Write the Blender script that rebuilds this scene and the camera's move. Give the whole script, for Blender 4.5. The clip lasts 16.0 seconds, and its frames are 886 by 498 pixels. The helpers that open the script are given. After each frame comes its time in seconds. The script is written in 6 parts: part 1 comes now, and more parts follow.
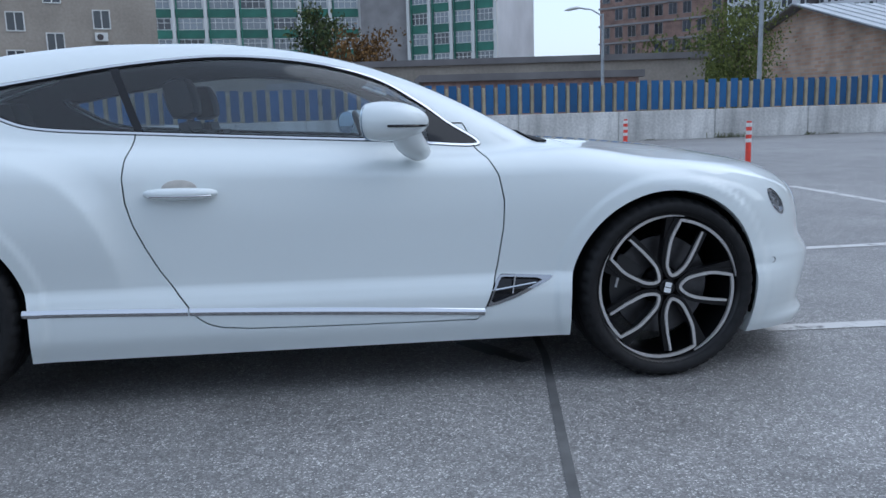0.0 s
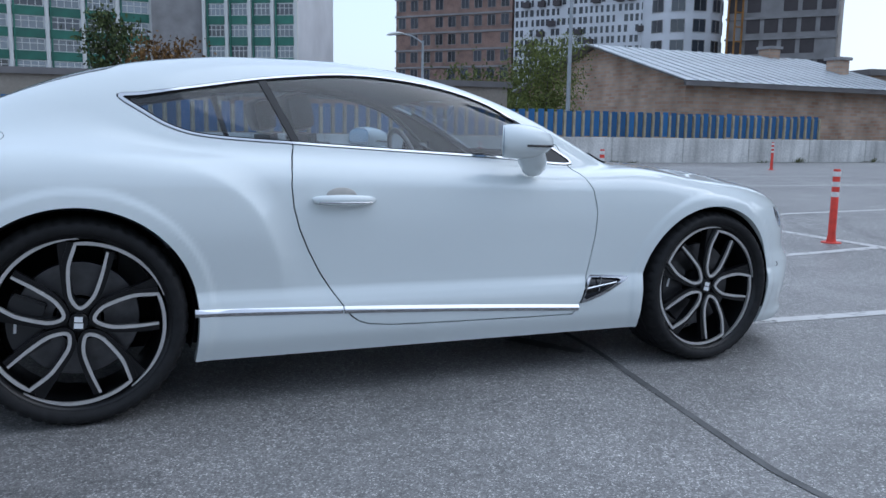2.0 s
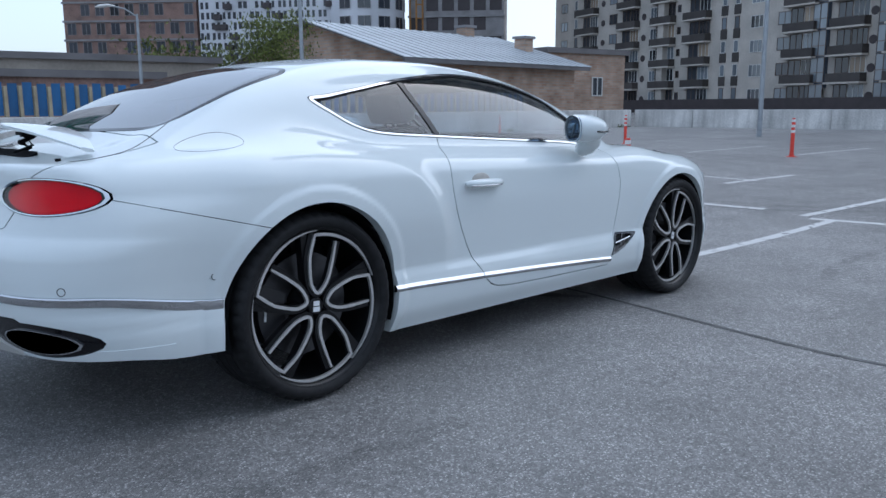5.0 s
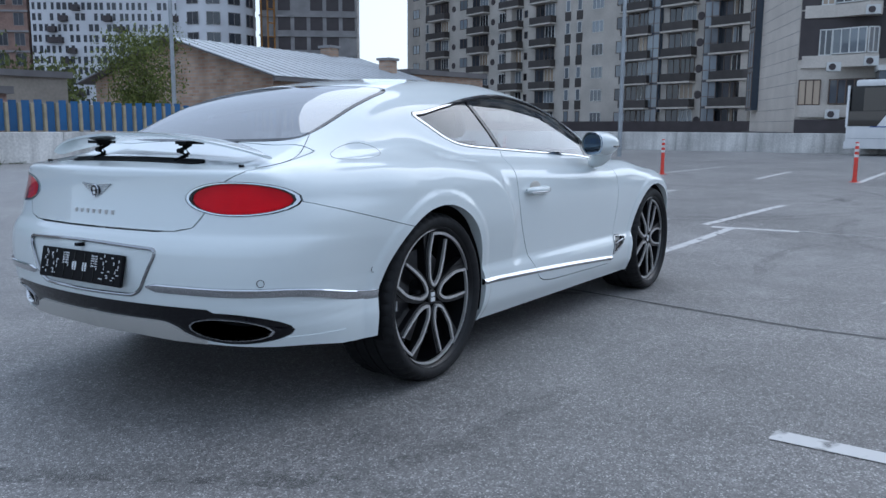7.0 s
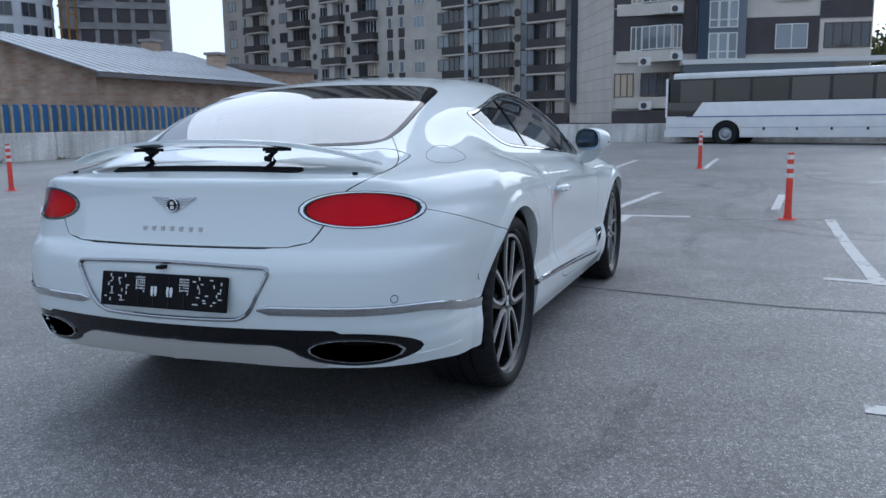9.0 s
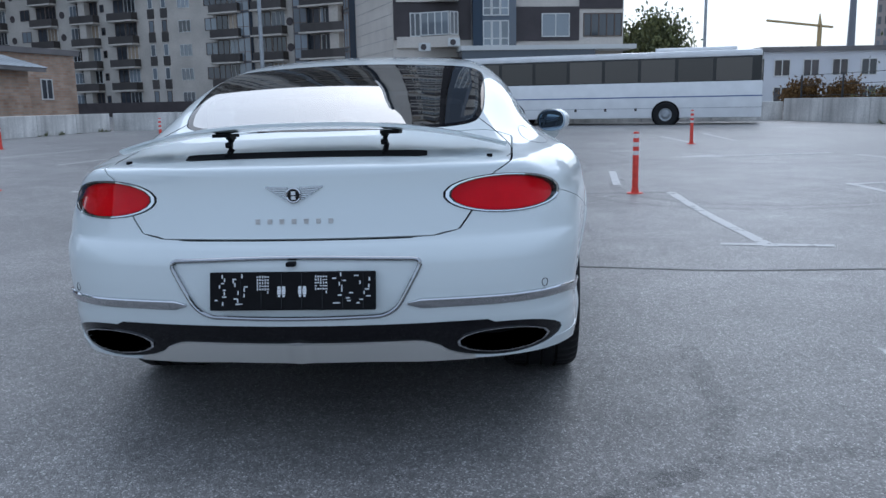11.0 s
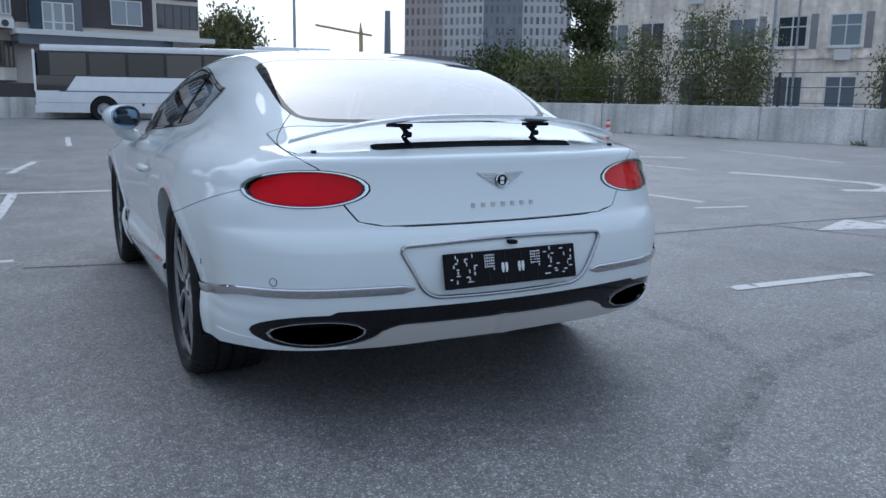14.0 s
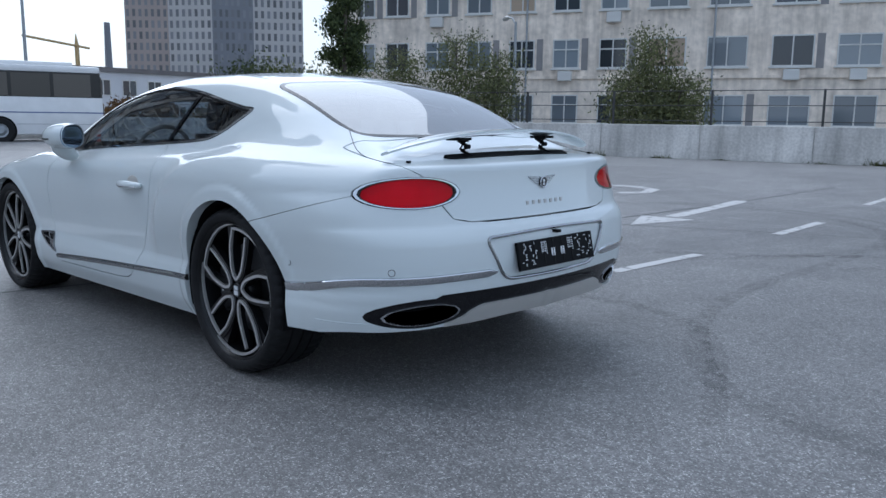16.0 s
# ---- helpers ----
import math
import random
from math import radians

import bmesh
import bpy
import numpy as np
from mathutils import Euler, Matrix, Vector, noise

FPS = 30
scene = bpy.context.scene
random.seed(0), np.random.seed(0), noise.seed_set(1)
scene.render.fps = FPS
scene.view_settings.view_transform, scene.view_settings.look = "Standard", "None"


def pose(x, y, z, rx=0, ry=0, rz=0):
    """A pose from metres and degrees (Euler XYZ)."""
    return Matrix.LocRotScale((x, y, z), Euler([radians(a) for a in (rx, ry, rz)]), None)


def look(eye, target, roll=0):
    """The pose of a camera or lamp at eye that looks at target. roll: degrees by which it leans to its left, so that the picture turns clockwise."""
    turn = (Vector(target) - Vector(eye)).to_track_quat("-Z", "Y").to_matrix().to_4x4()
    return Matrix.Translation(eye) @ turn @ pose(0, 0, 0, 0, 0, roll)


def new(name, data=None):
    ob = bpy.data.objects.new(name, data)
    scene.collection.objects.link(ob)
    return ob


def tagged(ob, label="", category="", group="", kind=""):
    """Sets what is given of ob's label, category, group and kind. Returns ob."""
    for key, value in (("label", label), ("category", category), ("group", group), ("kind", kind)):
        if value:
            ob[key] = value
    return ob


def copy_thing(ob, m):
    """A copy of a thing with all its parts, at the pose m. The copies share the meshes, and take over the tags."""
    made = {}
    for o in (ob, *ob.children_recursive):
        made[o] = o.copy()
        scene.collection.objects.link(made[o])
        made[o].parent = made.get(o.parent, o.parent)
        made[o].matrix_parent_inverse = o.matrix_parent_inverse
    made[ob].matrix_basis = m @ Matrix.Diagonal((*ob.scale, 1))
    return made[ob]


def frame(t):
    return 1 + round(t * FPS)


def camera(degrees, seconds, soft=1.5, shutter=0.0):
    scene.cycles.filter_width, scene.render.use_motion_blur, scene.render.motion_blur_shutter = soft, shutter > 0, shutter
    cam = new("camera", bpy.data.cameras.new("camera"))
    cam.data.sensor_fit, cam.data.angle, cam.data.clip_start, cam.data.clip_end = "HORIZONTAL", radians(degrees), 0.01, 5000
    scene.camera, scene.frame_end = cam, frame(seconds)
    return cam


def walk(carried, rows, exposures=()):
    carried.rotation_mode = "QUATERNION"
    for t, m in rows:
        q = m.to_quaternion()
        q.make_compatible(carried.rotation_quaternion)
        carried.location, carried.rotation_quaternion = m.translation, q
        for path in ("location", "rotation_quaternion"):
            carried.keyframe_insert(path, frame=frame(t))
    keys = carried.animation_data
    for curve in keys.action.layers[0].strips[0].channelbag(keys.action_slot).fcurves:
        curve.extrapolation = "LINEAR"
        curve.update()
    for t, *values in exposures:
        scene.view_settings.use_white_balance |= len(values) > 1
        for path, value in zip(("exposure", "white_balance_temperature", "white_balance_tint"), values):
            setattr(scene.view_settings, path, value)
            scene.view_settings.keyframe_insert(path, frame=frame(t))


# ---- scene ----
cam = camera(57.80, 16.0)
PATH = [
    (0, (0.009, -3.942, 1.088), (0.327, -1.996, 0.752), -1.69),
    (0.5, (-0.376, -3.982, 1.125), (0.085, -2.066, 0.782), -0.67),
    (1, (-0.687, -3.966, 1.059), (-0.108, -2.077, 0.743), -0.09),
    (1.5, (-0.995, -3.942, 1.094), (-0.296, -2.093, 0.789), 0.60),
    (2, (-1.392, -3.954, 1.103), (-0.574, -2.153, 0.810), 0.89),
    (2.5, (-1.716, -3.859, 1.092), (-0.782, -2.113, 0.809), 0.79),
    (3, (-2.030, -3.780, 1.126), (-0.985, -2.098, 0.844), 0.37),
    (3.5, (-2.388, -3.764, 1.118), (-1.236, -2.154, 0.829), -0.22),
    (4, (-2.643, -3.628, 1.106), (-1.395, -2.096, 0.803), -0.72),
    (4.5, (-2.943, -3.491, 1.182), (-1.603, -2.045, 0.848), -0.54),
    (7, (-4.310, -2.855, 1.158), (-2.653, -1.776, 0.856), 0.30),
    (7.5, (-4.415, -2.613, 1.175), (-2.709, -1.610, 0.885), 0.64),
    (8, (-4.512, -2.361, 1.161), (-2.756, -1.449, 0.873), 0.45),
    (8.5, (-4.600, -2.110, 1.165), (-2.793, -1.305, 0.868), -0.12),
    (9, (-4.701, -1.851, 1.185), (-2.851, -1.159, 0.869), -0.63),
    (9.5, (-4.846, -1.558, 1.193), (-2.960, -0.981, 0.862), -1.10),
    (12, (-4.910, 0.016, 1.177), (-2.956, -0.189, 0.807), -0.65),
    (12.5, (-4.925, 0.377, 1.170), (-3.001, -0.018, 0.793), -0.49),
    (13, (-4.883, 0.723, 1.145), (-3.007, 0.145, 0.762), -0.01),
    (13.5, (-4.815, 1.041, 1.160), (-2.995, 0.300, 0.785), 0.35),
    (14, (-4.822, 1.446, 1.181), (-3.068, 0.560, 0.812), 0.90),
    (14.5, (-4.789, 1.793, 1.164), (-3.108, 0.768, 0.812), 0.98),
    (15, (-4.723, 2.103, 1.194), (-3.126, 0.947, 0.859), 0.89),
    (15.5, (-4.663, 2.485, 1.191), (-3.166, 1.200, 0.864), 0.82),
    (16, (-4.554, 2.785, 1.168), (-3.168, 1.380, 0.848), 0.70),
]

walk(cam, [(t, look(eye, target, roll)) for t, eye, target, roll in PATH], exposures=((0.0, 0.28, 5480, 8), (5.0, 0.28, 5450, 8), (7.0, 0.27, 5500, 8), (9.5, 0.17, 5510, 8), (12.5, 0.18, 5460, 8), (14.5, 0.19, 5480, 8), (16.0, 0.17, 5500, 8)))

# ---- sky and light: a bright hazy evening, soft light from everywhere ----
world = bpy.data.worlds.new("sky")
scene.world = world
world.use_nodes = True
wn = world.node_tree.nodes
sky = wn.new("ShaderNodeTexSky")
sky.sky_type = 'NISHITA'
sky.sun_disc = False
sky.sun_elevation = radians(46)
sky.sun_rotation = radians(92)
sky.air_density, sky.dust_density, sky.ozone_density = 1.0, 3.0, 1.0
haze = wn.new("ShaderNodeMix")
haze.data_type, haze.blend_type = 'RGBA', 'ADD'
haze.inputs["Factor"].default_value = 1.0
haze.inputs[7].default_value = (4.0, 4.2, 4.45, 1)
thin = wn.new("ShaderNodeVectorMath")
thin.operation = 'SCALE'
thin.inputs["Scale"].default_value = 0.5
world.node_tree.links.new(sky.outputs["Color"], thin.inputs[0])
world.node_tree.links.new(thin.outputs["Vector"], haze.inputs[6])
wn["Background"].inputs["Strength"].default_value = 0.13
world.node_tree.links.new(haze.outputs[2], wn["Background"].inputs["Color"])
sun = new("sun", bpy.data.lights.new("sun", 'SUN'))
sun.data.energy, sun.data.angle, sun.data.color = 1.1, radians(85), (1.0, 0.98, 0.955)
sun.matrix_world = look((6.94, -0.24, 7.19), (0, 0, 0))

# ---- slope of the lot: the car stands slightly nose down, the rest is level ----
CAR = Matrix.Rotation(radians(1.2), 4, 'Y') @ Matrix.Rotation(radians(-0.5), 4, 'X')


def smooth01(k):
    k = np.clip(k, 0.0, 1.0)
    return k * k * (3 - 2 * k)


def lot_z(x, y):
    r = np.hypot(x, y)
    tilt = -x * math.tan(radians(1.2)) - y * math.tan(radians(0.5))
    return tilt * (1 - smooth01((r - 3) / 6)) + 0.1 * smooth01((r - 4) / 12)


# ---- materials ----
def material(name, color=(0.5, 0.5, 0.5), rough=0.5, metal=0.0, coat=0.0, noise_scale=0.0, noise_amount=0.0, bump=0.0,
             fine=0.0, fine_amount=0.0, spec=0.5, coords="Object", island=0.0):
    m = bpy.data.materials.new(name)
    m.use_nodes = True
    nt = m.node_tree
    p = nt.nodes["Principled BSDF"]
    p.inputs["Base Color"].default_value = (*color, 1)
    p.inputs["Roughness"].default_value = rough
    p.inputs["Metallic"].default_value = metal
    p.inputs["Coat Weight"].default_value = coat
    p.inputs["Coat Roughness"].default_value = 0.03
    p.inputs["Specular IOR Level"].default_value = spec
    tc = nt.nodes.new("ShaderNodeTexCoord")
    out = None
    for sc, am in ((noise_scale, noise_amount), (fine, fine_amount)):
        if sc and am:
            n = nt.nodes.new("ShaderNodeTexNoise")
            n.inputs["Scale"].default_value = sc
            n.inputs["Detail"].default_value = 5
            nt.links.new(tc.outputs[coords], n.inputs["Vector"])
            r = nt.nodes.new("ShaderNodeMapRange")
            r.inputs["From Min"].default_value, r.inputs["From Max"].default_value = 0.3, 0.7
            r.inputs["To Min"].default_value, r.inputs["To Max"].default_value = 1 - am, 1 + am
            nt.links.new(n.outputs["Fac"], r.inputs["Value"])
            if out is None:
                out = r.outputs["Result"]
            else:
                mul = nt.nodes.new("ShaderNodeMath")
                mul.operation = 'MULTIPLY'
                nt.links.new(out, mul.inputs[0])
                nt.links.new(r.outputs["Result"], mul.inputs[1])
                out = mul.outputs[0]
            if bump:
                b = nt.nodes.new("ShaderNodeBump")
                b.inputs["Strength"].default_value = bump
                b.inputs["Distance"].default_value = 0.3 / sc
                nt.links.new(n.outputs["Fac"], b.inputs["Height"])
                nt.links.new(b.outputs["Normal"], p.inputs["Normal"])
    if island:
        oi = nt.nodes.new("ShaderNodeObjectInfo")
        r = nt.nodes.new("ShaderNodeMapRange")
        r.inputs["To Min"].default_value, r.inputs["To Max"].default_value = 1 - island, 1 + island
        nt.links.new(oi.outputs["Random"], r.inputs["Value"])
        if out is None:
            out = r.outputs["Result"]
        else:
            mul = nt.nodes.new("ShaderNodeMath")
            mul.operation = 'MULTIPLY'
            nt.links.new(out, mul.inputs[0])
            nt.links.new(r.outputs["Result"], mul.inputs[1])
            out = mul.outputs[0]
    if out is not None:
        mix = nt.nodes.new("ShaderNodeVectorMath")
        mix.operation = 'SCALE'
        mix.inputs[0].default_value = color
        nt.links.new(out, mix.inputs["Scale"])
        nt.links.new(mix.outputs["Vector"], p.inputs["Base Color"])
    return m


def tinted_glass(name, tint, ior=1.5):
    m = bpy.data.materials.new(name)
    m.use_nodes = True
    nt = m.node_tree
    nt.nodes.remove(nt.nodes["Principled BSDF"])
    tr = nt.nodes.new("ShaderNodeBsdfTransparent")
    tr.inputs["Color"].default_value = (*tint, 1)
    gl = nt.nodes.new("ShaderNodeBsdfGlossy")
    gl.inputs["Roughness"].default_value = 0.0
    lw = nt.nodes.new("ShaderNodeLayerWeight")
    lw.inputs["Blend"].default_value = 0.5
    rise = nt.nodes.new("ShaderNodeMath")
    rise.operation = 'POWER'
    rise.inputs[1].default_value = 3.4
    nt.links.new(lw.outputs["Facing"], rise.inputs[0])
    r0 = ((ior - 1) / (ior + 1)) ** 2
    fr = nt.nodes.new("ShaderNodeMath")
    fr.operation = 'MULTIPLY_ADD'
    fr.inputs[1].default_value, fr.inputs[2].default_value = 1 - r0, r0
    nt.links.new(rise.outputs[0], fr.inputs[0])
    mx = nt.nodes.new("ShaderNodeMixShader")
    nt.links.new(fr.outputs[0], mx.inputs[0])
    nt.links.new(tr.outputs[0], mx.inputs[1])
    nt.links.new(gl.outputs[0], mx.inputs[2])
    nt.links.new(mx.outputs[0], nt.nodes["Material Output"].inputs["Surface"])
    return m


PAINT = material("white_paint", (0.640, 0.685, 0.690), 0.45, coat=1.0, spec=0.3, noise_scale=0.8, noise_amount=0.012)
CHROME = material("chrome", (0.60, 0.61, 0.63), 0.06, metal=1.0)
SMOKED = material("smoked_chrome", (0.34, 0.345, 0.36), 0.10, metal=1.0)
SATIN = material("machined_alloy", (0.56, 0.55, 0.54), 0.35, metal=0.6, noise_scale=60, noise_amount=0.08)
EMBLEM = material("dark_chrome", (0.36, 0.37, 0.39), 0.22, metal=1.0)
GLOSS_BLACK = material("gloss_black", (0.003, 0.003, 0.005), 0.05, spec=0.4)
BLACK = material("black_plastic", (0.006, 0.006, 0.007), 0.65, spec=0.12, noise_scale=40, noise_amount=0.2)
RIM_BLACK = material("rim_black", (0.006, 0.006, 0.007), 0.28, spec=0.3)
RUBBER = material("tyre_rubber", (0.013, 0.013, 0.014), 0.62, spec=0.22, noise_scale=30, noise_amount=0.25, fine=300, fine_amount=0.15)
BRAKE = material("brake_steel", (0.10, 0.10, 0.105), 0.4, metal=1.0, noise_scale=25, noise_amount=0.15)
CALIPER = material("caliper_black", (0.02, 0.02, 0.022), 0.3)
LAMP_RED = material("lamp_red", (0.62, 0.0, 0.070), 0.25, spec=0.3, noise_scale=9, noise_amount=0.12)
SILVER = material("satin_silver", (0.60, 0.585, 0.55), 0.36, metal=0.45, coat=0.3, noise_scale=2, noise_amount=0.03)
LAMP_CLEAR = material("cut_crystal", (0.30, 0.31, 0.33), 0.12, metal=0.7, noise_scale=60, noise_amount=0.7, bump=0.6)
LAMP_LENS = tinted_glass("lamp_lens", (1.0, 0.015, 0.20), 1.28)
GLASS = tinted_glass("window_glass", (0.62, 0.69, 0.74), 1.72)
REAR_GLASS = tinted_glass("rear_glass", (0.20, 0.215, 0.225), 3.4)
MIRROR = material("mirror_glass", (0.30, 0.38, 0.47), 0.01, metal=1.0)
LEATHER = material("dark_leather", (0.012, 0.012, 0.014), 0.5, noise_scale=80, noise_amount=0.2, bump=0.1)
# dash trim; also the painted light on the steering wheel and handle recess shade
TRIM_LIGHT_SHADE = material("trim_light_shade", (0.42, 0.40, 0.37), 0.45, noise_scale=30, noise_amount=0.1)
WHITE_MARK = material("white_mark", (0.70, 0.71, 0.72), 0.5)


# ---- building helpers ----
def part(name, bm, mat, parent=None, label="", matrix=None, smooth=False, bevel=0.0):
    me = bpy.data.meshes.new(name)
    if isinstance(bm, bmesh.types.BMesh):
        if bevel:
            bmesh.ops.bevel(bm, geom=bm.edges[:], offset=bevel, segments=2, affect='EDGES', profile=0.6)
        bmesh.ops.recalc_face_normals(bm, faces=bm.faces[:])
        bm.to_mesh(me)
        bm.free()
    else:
        me.from_pydata(bm[0], [], bm[1])
    if mat:
        me.materials.append(mat)
    if smooth:
        me.polygons.foreach_set("use_smooth", [True] * len(me.polygons))
        me.set_sharp_from_angle(angle=radians(35))
    ob = new(name, me)
    if matrix is not None:
        ob.matrix_basis = matrix
    if parent is not None:
        ob.parent = parent
    if label:
        tagged(ob, label)
    return ob


def add_box(bm, x0, x1, y0, y1, z0, z1, m=None):
    vs = [bm.verts.new(v) for v in ((x0, y0, z0), (x1, y0, z0), (x1, y1, z0), (x0, y1, z0),
                                    (x0, y0, z1), (x1, y0, z1), (x1, y1, z1), (x0, y1, z1))]
    if m is not None:
        for v in vs:
            v.co = m @ v.co
    for f in ((0, 3, 2, 1), (4, 5, 6, 7), (0, 1, 5, 4), (1, 2, 6, 5), (2, 3, 7, 6), (3, 0, 4, 7)):
        bm.faces.new([vs[i] for i in f])
    return vs


def box(x0, x1, y0, y1, z0, z1, m=None):
    bm = bmesh.new()
    add_box(bm, x0, x1, y0, y1, z0, z1, m)
    return bm


def tube(bm, points, radius, sides=8, closed=False, scale_y=1.0):
    """A round bar along a line of points."""
    pts = [Vector(p) for p in points]
    rings = []
    n = len(pts)
    for i, p in enumerate(pts):
        a = pts[i - 1] if i or closed else p
        b = pts[(i + 1) % n] if i + 1 < n or closed else p
        d = (b - a).normalized()
        s = d.cross(Vector((0, 0, 1)))
        if s.length < 0.05:
            s = d.cross(Vector((0, 1, 0)))
        s.normalize()
        u = s.cross(d)
        rad = radius[i] if isinstance(radius, (list, tuple)) else radius
        rings.append([bm.verts.new(p + rad * (math.cos(k * math.tau / sides) * s + scale_y * math.sin(k * math.tau / sides) * u)) for k in range(sides)])
    for i in range(n if closed else n - 1):
        r0, r1 = rings[i], rings[(i + 1) % n]
        for k in range(sides):
            bm.faces.new((r0[k], r0[(k + 1) % sides], r1[(k + 1) % sides], r1[k]))
    if not closed:
        bm.faces.new(rings[0][::-1])
        bm.faces.new(rings[-1])
    return bm


def lathe(bm, profile, steps=48, axis='Y', m=None):
    """Turns a profile of (radius, along) round an axis."""
    rings = []
    for k in range(steps):
        a = k * math.tau / steps
        ring = []
        for r, h in profile:
            v = Vector((r * math.cos(a), h, r * math.sin(a))) if axis == 'Y' else Vector((r * math.cos(a), r * math.sin(a), h))
            ring.append(bm.verts.new(m @ v if m is not None else v))
        rings.append(ring)
    for k in range(steps):
        r0, r1 = rings[k], rings[(k + 1) % steps]
        for i in range(len(profile) - 1):
            bm.faces.new((r0[i], r0[i + 1], r1[i + 1], r1[i]))
    return bm


def prism(bm, outline, y0, y1, m=None):
    """A slab from an outline of (x, z) between y0 and y1."""
    a = [bm.verts.new((x, y0, z)) for x, z in outline]
    b = [bm.verts.new((x, y1, z)) for x, z in outline]
    if m is not None:
        for v in a + b:
            v.co = m @ v.co
    n = len(a)
    bm.faces.new(a)
    bm.faces.new(b[::-1])
    for i in range(n):
        bm.faces.new((a[i], b[i], b[(i + 1) % n], a[(i + 1) % n]))
    return bm


def empty(name, m=None):
    ob = new(name)
    if m is not None:
        ob.matrix_basis = m
    return ob


def spline(points):
    """A smooth curve through (x, y) knots, as a function of arrays."""
    xs = np.array([p[0] for p in points], float)
    ys = np.array([p[1] for p in points], float)
    d = np.diff(ys) / np.diff(xs)
    tan = np.concatenate(([d[0]], np.where(d[:-1] * d[1:] > 0, 2 * d[:-1] * d[1:] / (d[:-1] + d[1:] + 1e-12), 0), [d[-1]]))

    def value(x):
        x = np.clip(np.asarray(x, float), xs[0], xs[-1])
        i = np.clip(np.searchsorted(xs, x) - 1, 0, len(xs) - 2)
        h = xs[i + 1] - xs[i]
        t = (x - xs[i]) / h
        return ((2 * t**3 - 3 * t**2 + 1) * ys[i] + (t**3 - 2 * t**2 + t) * h * tan[i]
                + (-2 * t**3 + 3 * t**2) * ys[i + 1] + (t**3 - t**2) * h * tan[i + 1])
    return value

# ---- the lot ----
def asphalt_material():
    m = bpy.data.materials.new("asphalt")
    m.use_nodes = True
    nt = m.node_tree
    N, L = nt.nodes.new, nt.links.new
    p = nt.nodes["Principled BSDF"]
    p.inputs["Roughness"].default_value = 0.5
    tc = N("ShaderNodeTexCoord")
    v = N("ShaderNodeTexVoronoi")
    v.inputs["Scale"].default_value = 185
    v.inputs["Randomness"].default_value = 1.0
    L(tc.outputs["Object"], v.inputs["Vector"])
    sep = N("ShaderNodeSeparateColor")
    L(v.outputs["Color"], sep.inputs[0])
    ramp = N("ShaderNodeValToRGB")
    e = ramp.color_ramp.elements
    e[0].position, e[0].color = 0.0, (0.102, 0.098, 0.095, 1)
    e[1].position, e[1].color = 1.0, (0.52, 0.505, 0.49, 1)
    for pos, c in ((0.5, 0.170), (0.86, 0.235)):
        k = ramp.color_ramp.elements.new(pos)
        k.color = (c * 1.03, c, c * 0.97, 1)
    L(sep.outputs[0], ramp.inputs["Fac"])
    out = ramp.outputs["Color"]
    for scale, lo, hi, detail in ((0.35, 0.82, 1.16, 6), (2.2, 0.86, 1.14, 7), (30, 0.8, 1.2, 3)):
        n = N("ShaderNodeTexNoise")
        n.inputs["Scale"].default_value, n.inputs["Detail"].default_value = scale, detail
        L(tc.outputs["Object"], n.inputs["Vector"])
        r = N("ShaderNodeMapRange")
        r.inputs["From Min"].default_value, r.inputs["From Max"].default_value = 0.3, 0.7
        r.inputs["To Min"].default_value, r.inputs["To Max"].default_value = lo, hi
        L(n.outputs["Fac"], r.inputs["Value"])
        x = N("ShaderNodeVectorMath")
        x.operation = 'SCALE'
        L(out, x.inputs[0])
        L(r.outputs["Result"], x.inputs["Scale"])
        out = x.outputs["Vector"]
    sx = N("ShaderNodeSeparateXYZ")
    L(tc.outputs["Object"], sx.inputs[0])
    # base colour scaled from 0.92 at x -2.2 up to 1.13 at x 1.6
    tone_by_x = N("ShaderNodeMapRange")
    tone_by_x.interpolation_type = 'SMOOTHSTEP'
    tone_by_x.inputs["From Min"].default_value, tone_by_x.inputs["From Max"].default_value = -2.2, 1.6
    tone_by_x.inputs["To Min"].default_value, tone_by_x.inputs["To Max"].default_value = 0.92, 1.13
    L(sx.outputs[0], tone_by_x.inputs["Value"])
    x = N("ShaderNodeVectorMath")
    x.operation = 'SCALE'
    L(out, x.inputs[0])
    L(tone_by_x.outputs["Result"], x.inputs["Scale"])
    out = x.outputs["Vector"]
    L(out, p.inputs["Base Color"])
    b = N("ShaderNodeBump")
    b.inputs["Strength"].default_value, b.inputs["Distance"].default_value = 0.4, 0.004
    L(v.outputs["Distance"], b.inputs["Height"])
    b.invert = True
    L(b.outputs["Normal"], p.inputs["Normal"])
    return m


ASPHALT = asphalt_material()


def make_ground():
    rings = [0.0] + list(np.geomspace(0.5, 60, 44)) + [200, 900, 3000]
    n = 96
    verts, faces = [], []
    for r in rings:
        for k in range(n):
            a = k * math.tau / n
            x, y = r * math.cos(a), r * math.sin(a)
            verts.append((x, y, float(lot_z(x, y))))
    for i in range(len(rings) - 1):
        for k in range(n):
            a, b = i * n + k, i * n + (k + 1) % n
            faces.append((a, a + n, b + n, b) if i else (a, a + n, b + n))
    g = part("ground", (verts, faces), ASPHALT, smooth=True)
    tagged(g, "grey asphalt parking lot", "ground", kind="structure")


make_ground()

# ---- paint, seams and tyre marks on the asphalt ----
TAR = material("tar_seam", (0.095, 0.094, 0.094), 0.7, noise_scale=8, noise_amount=0.3)


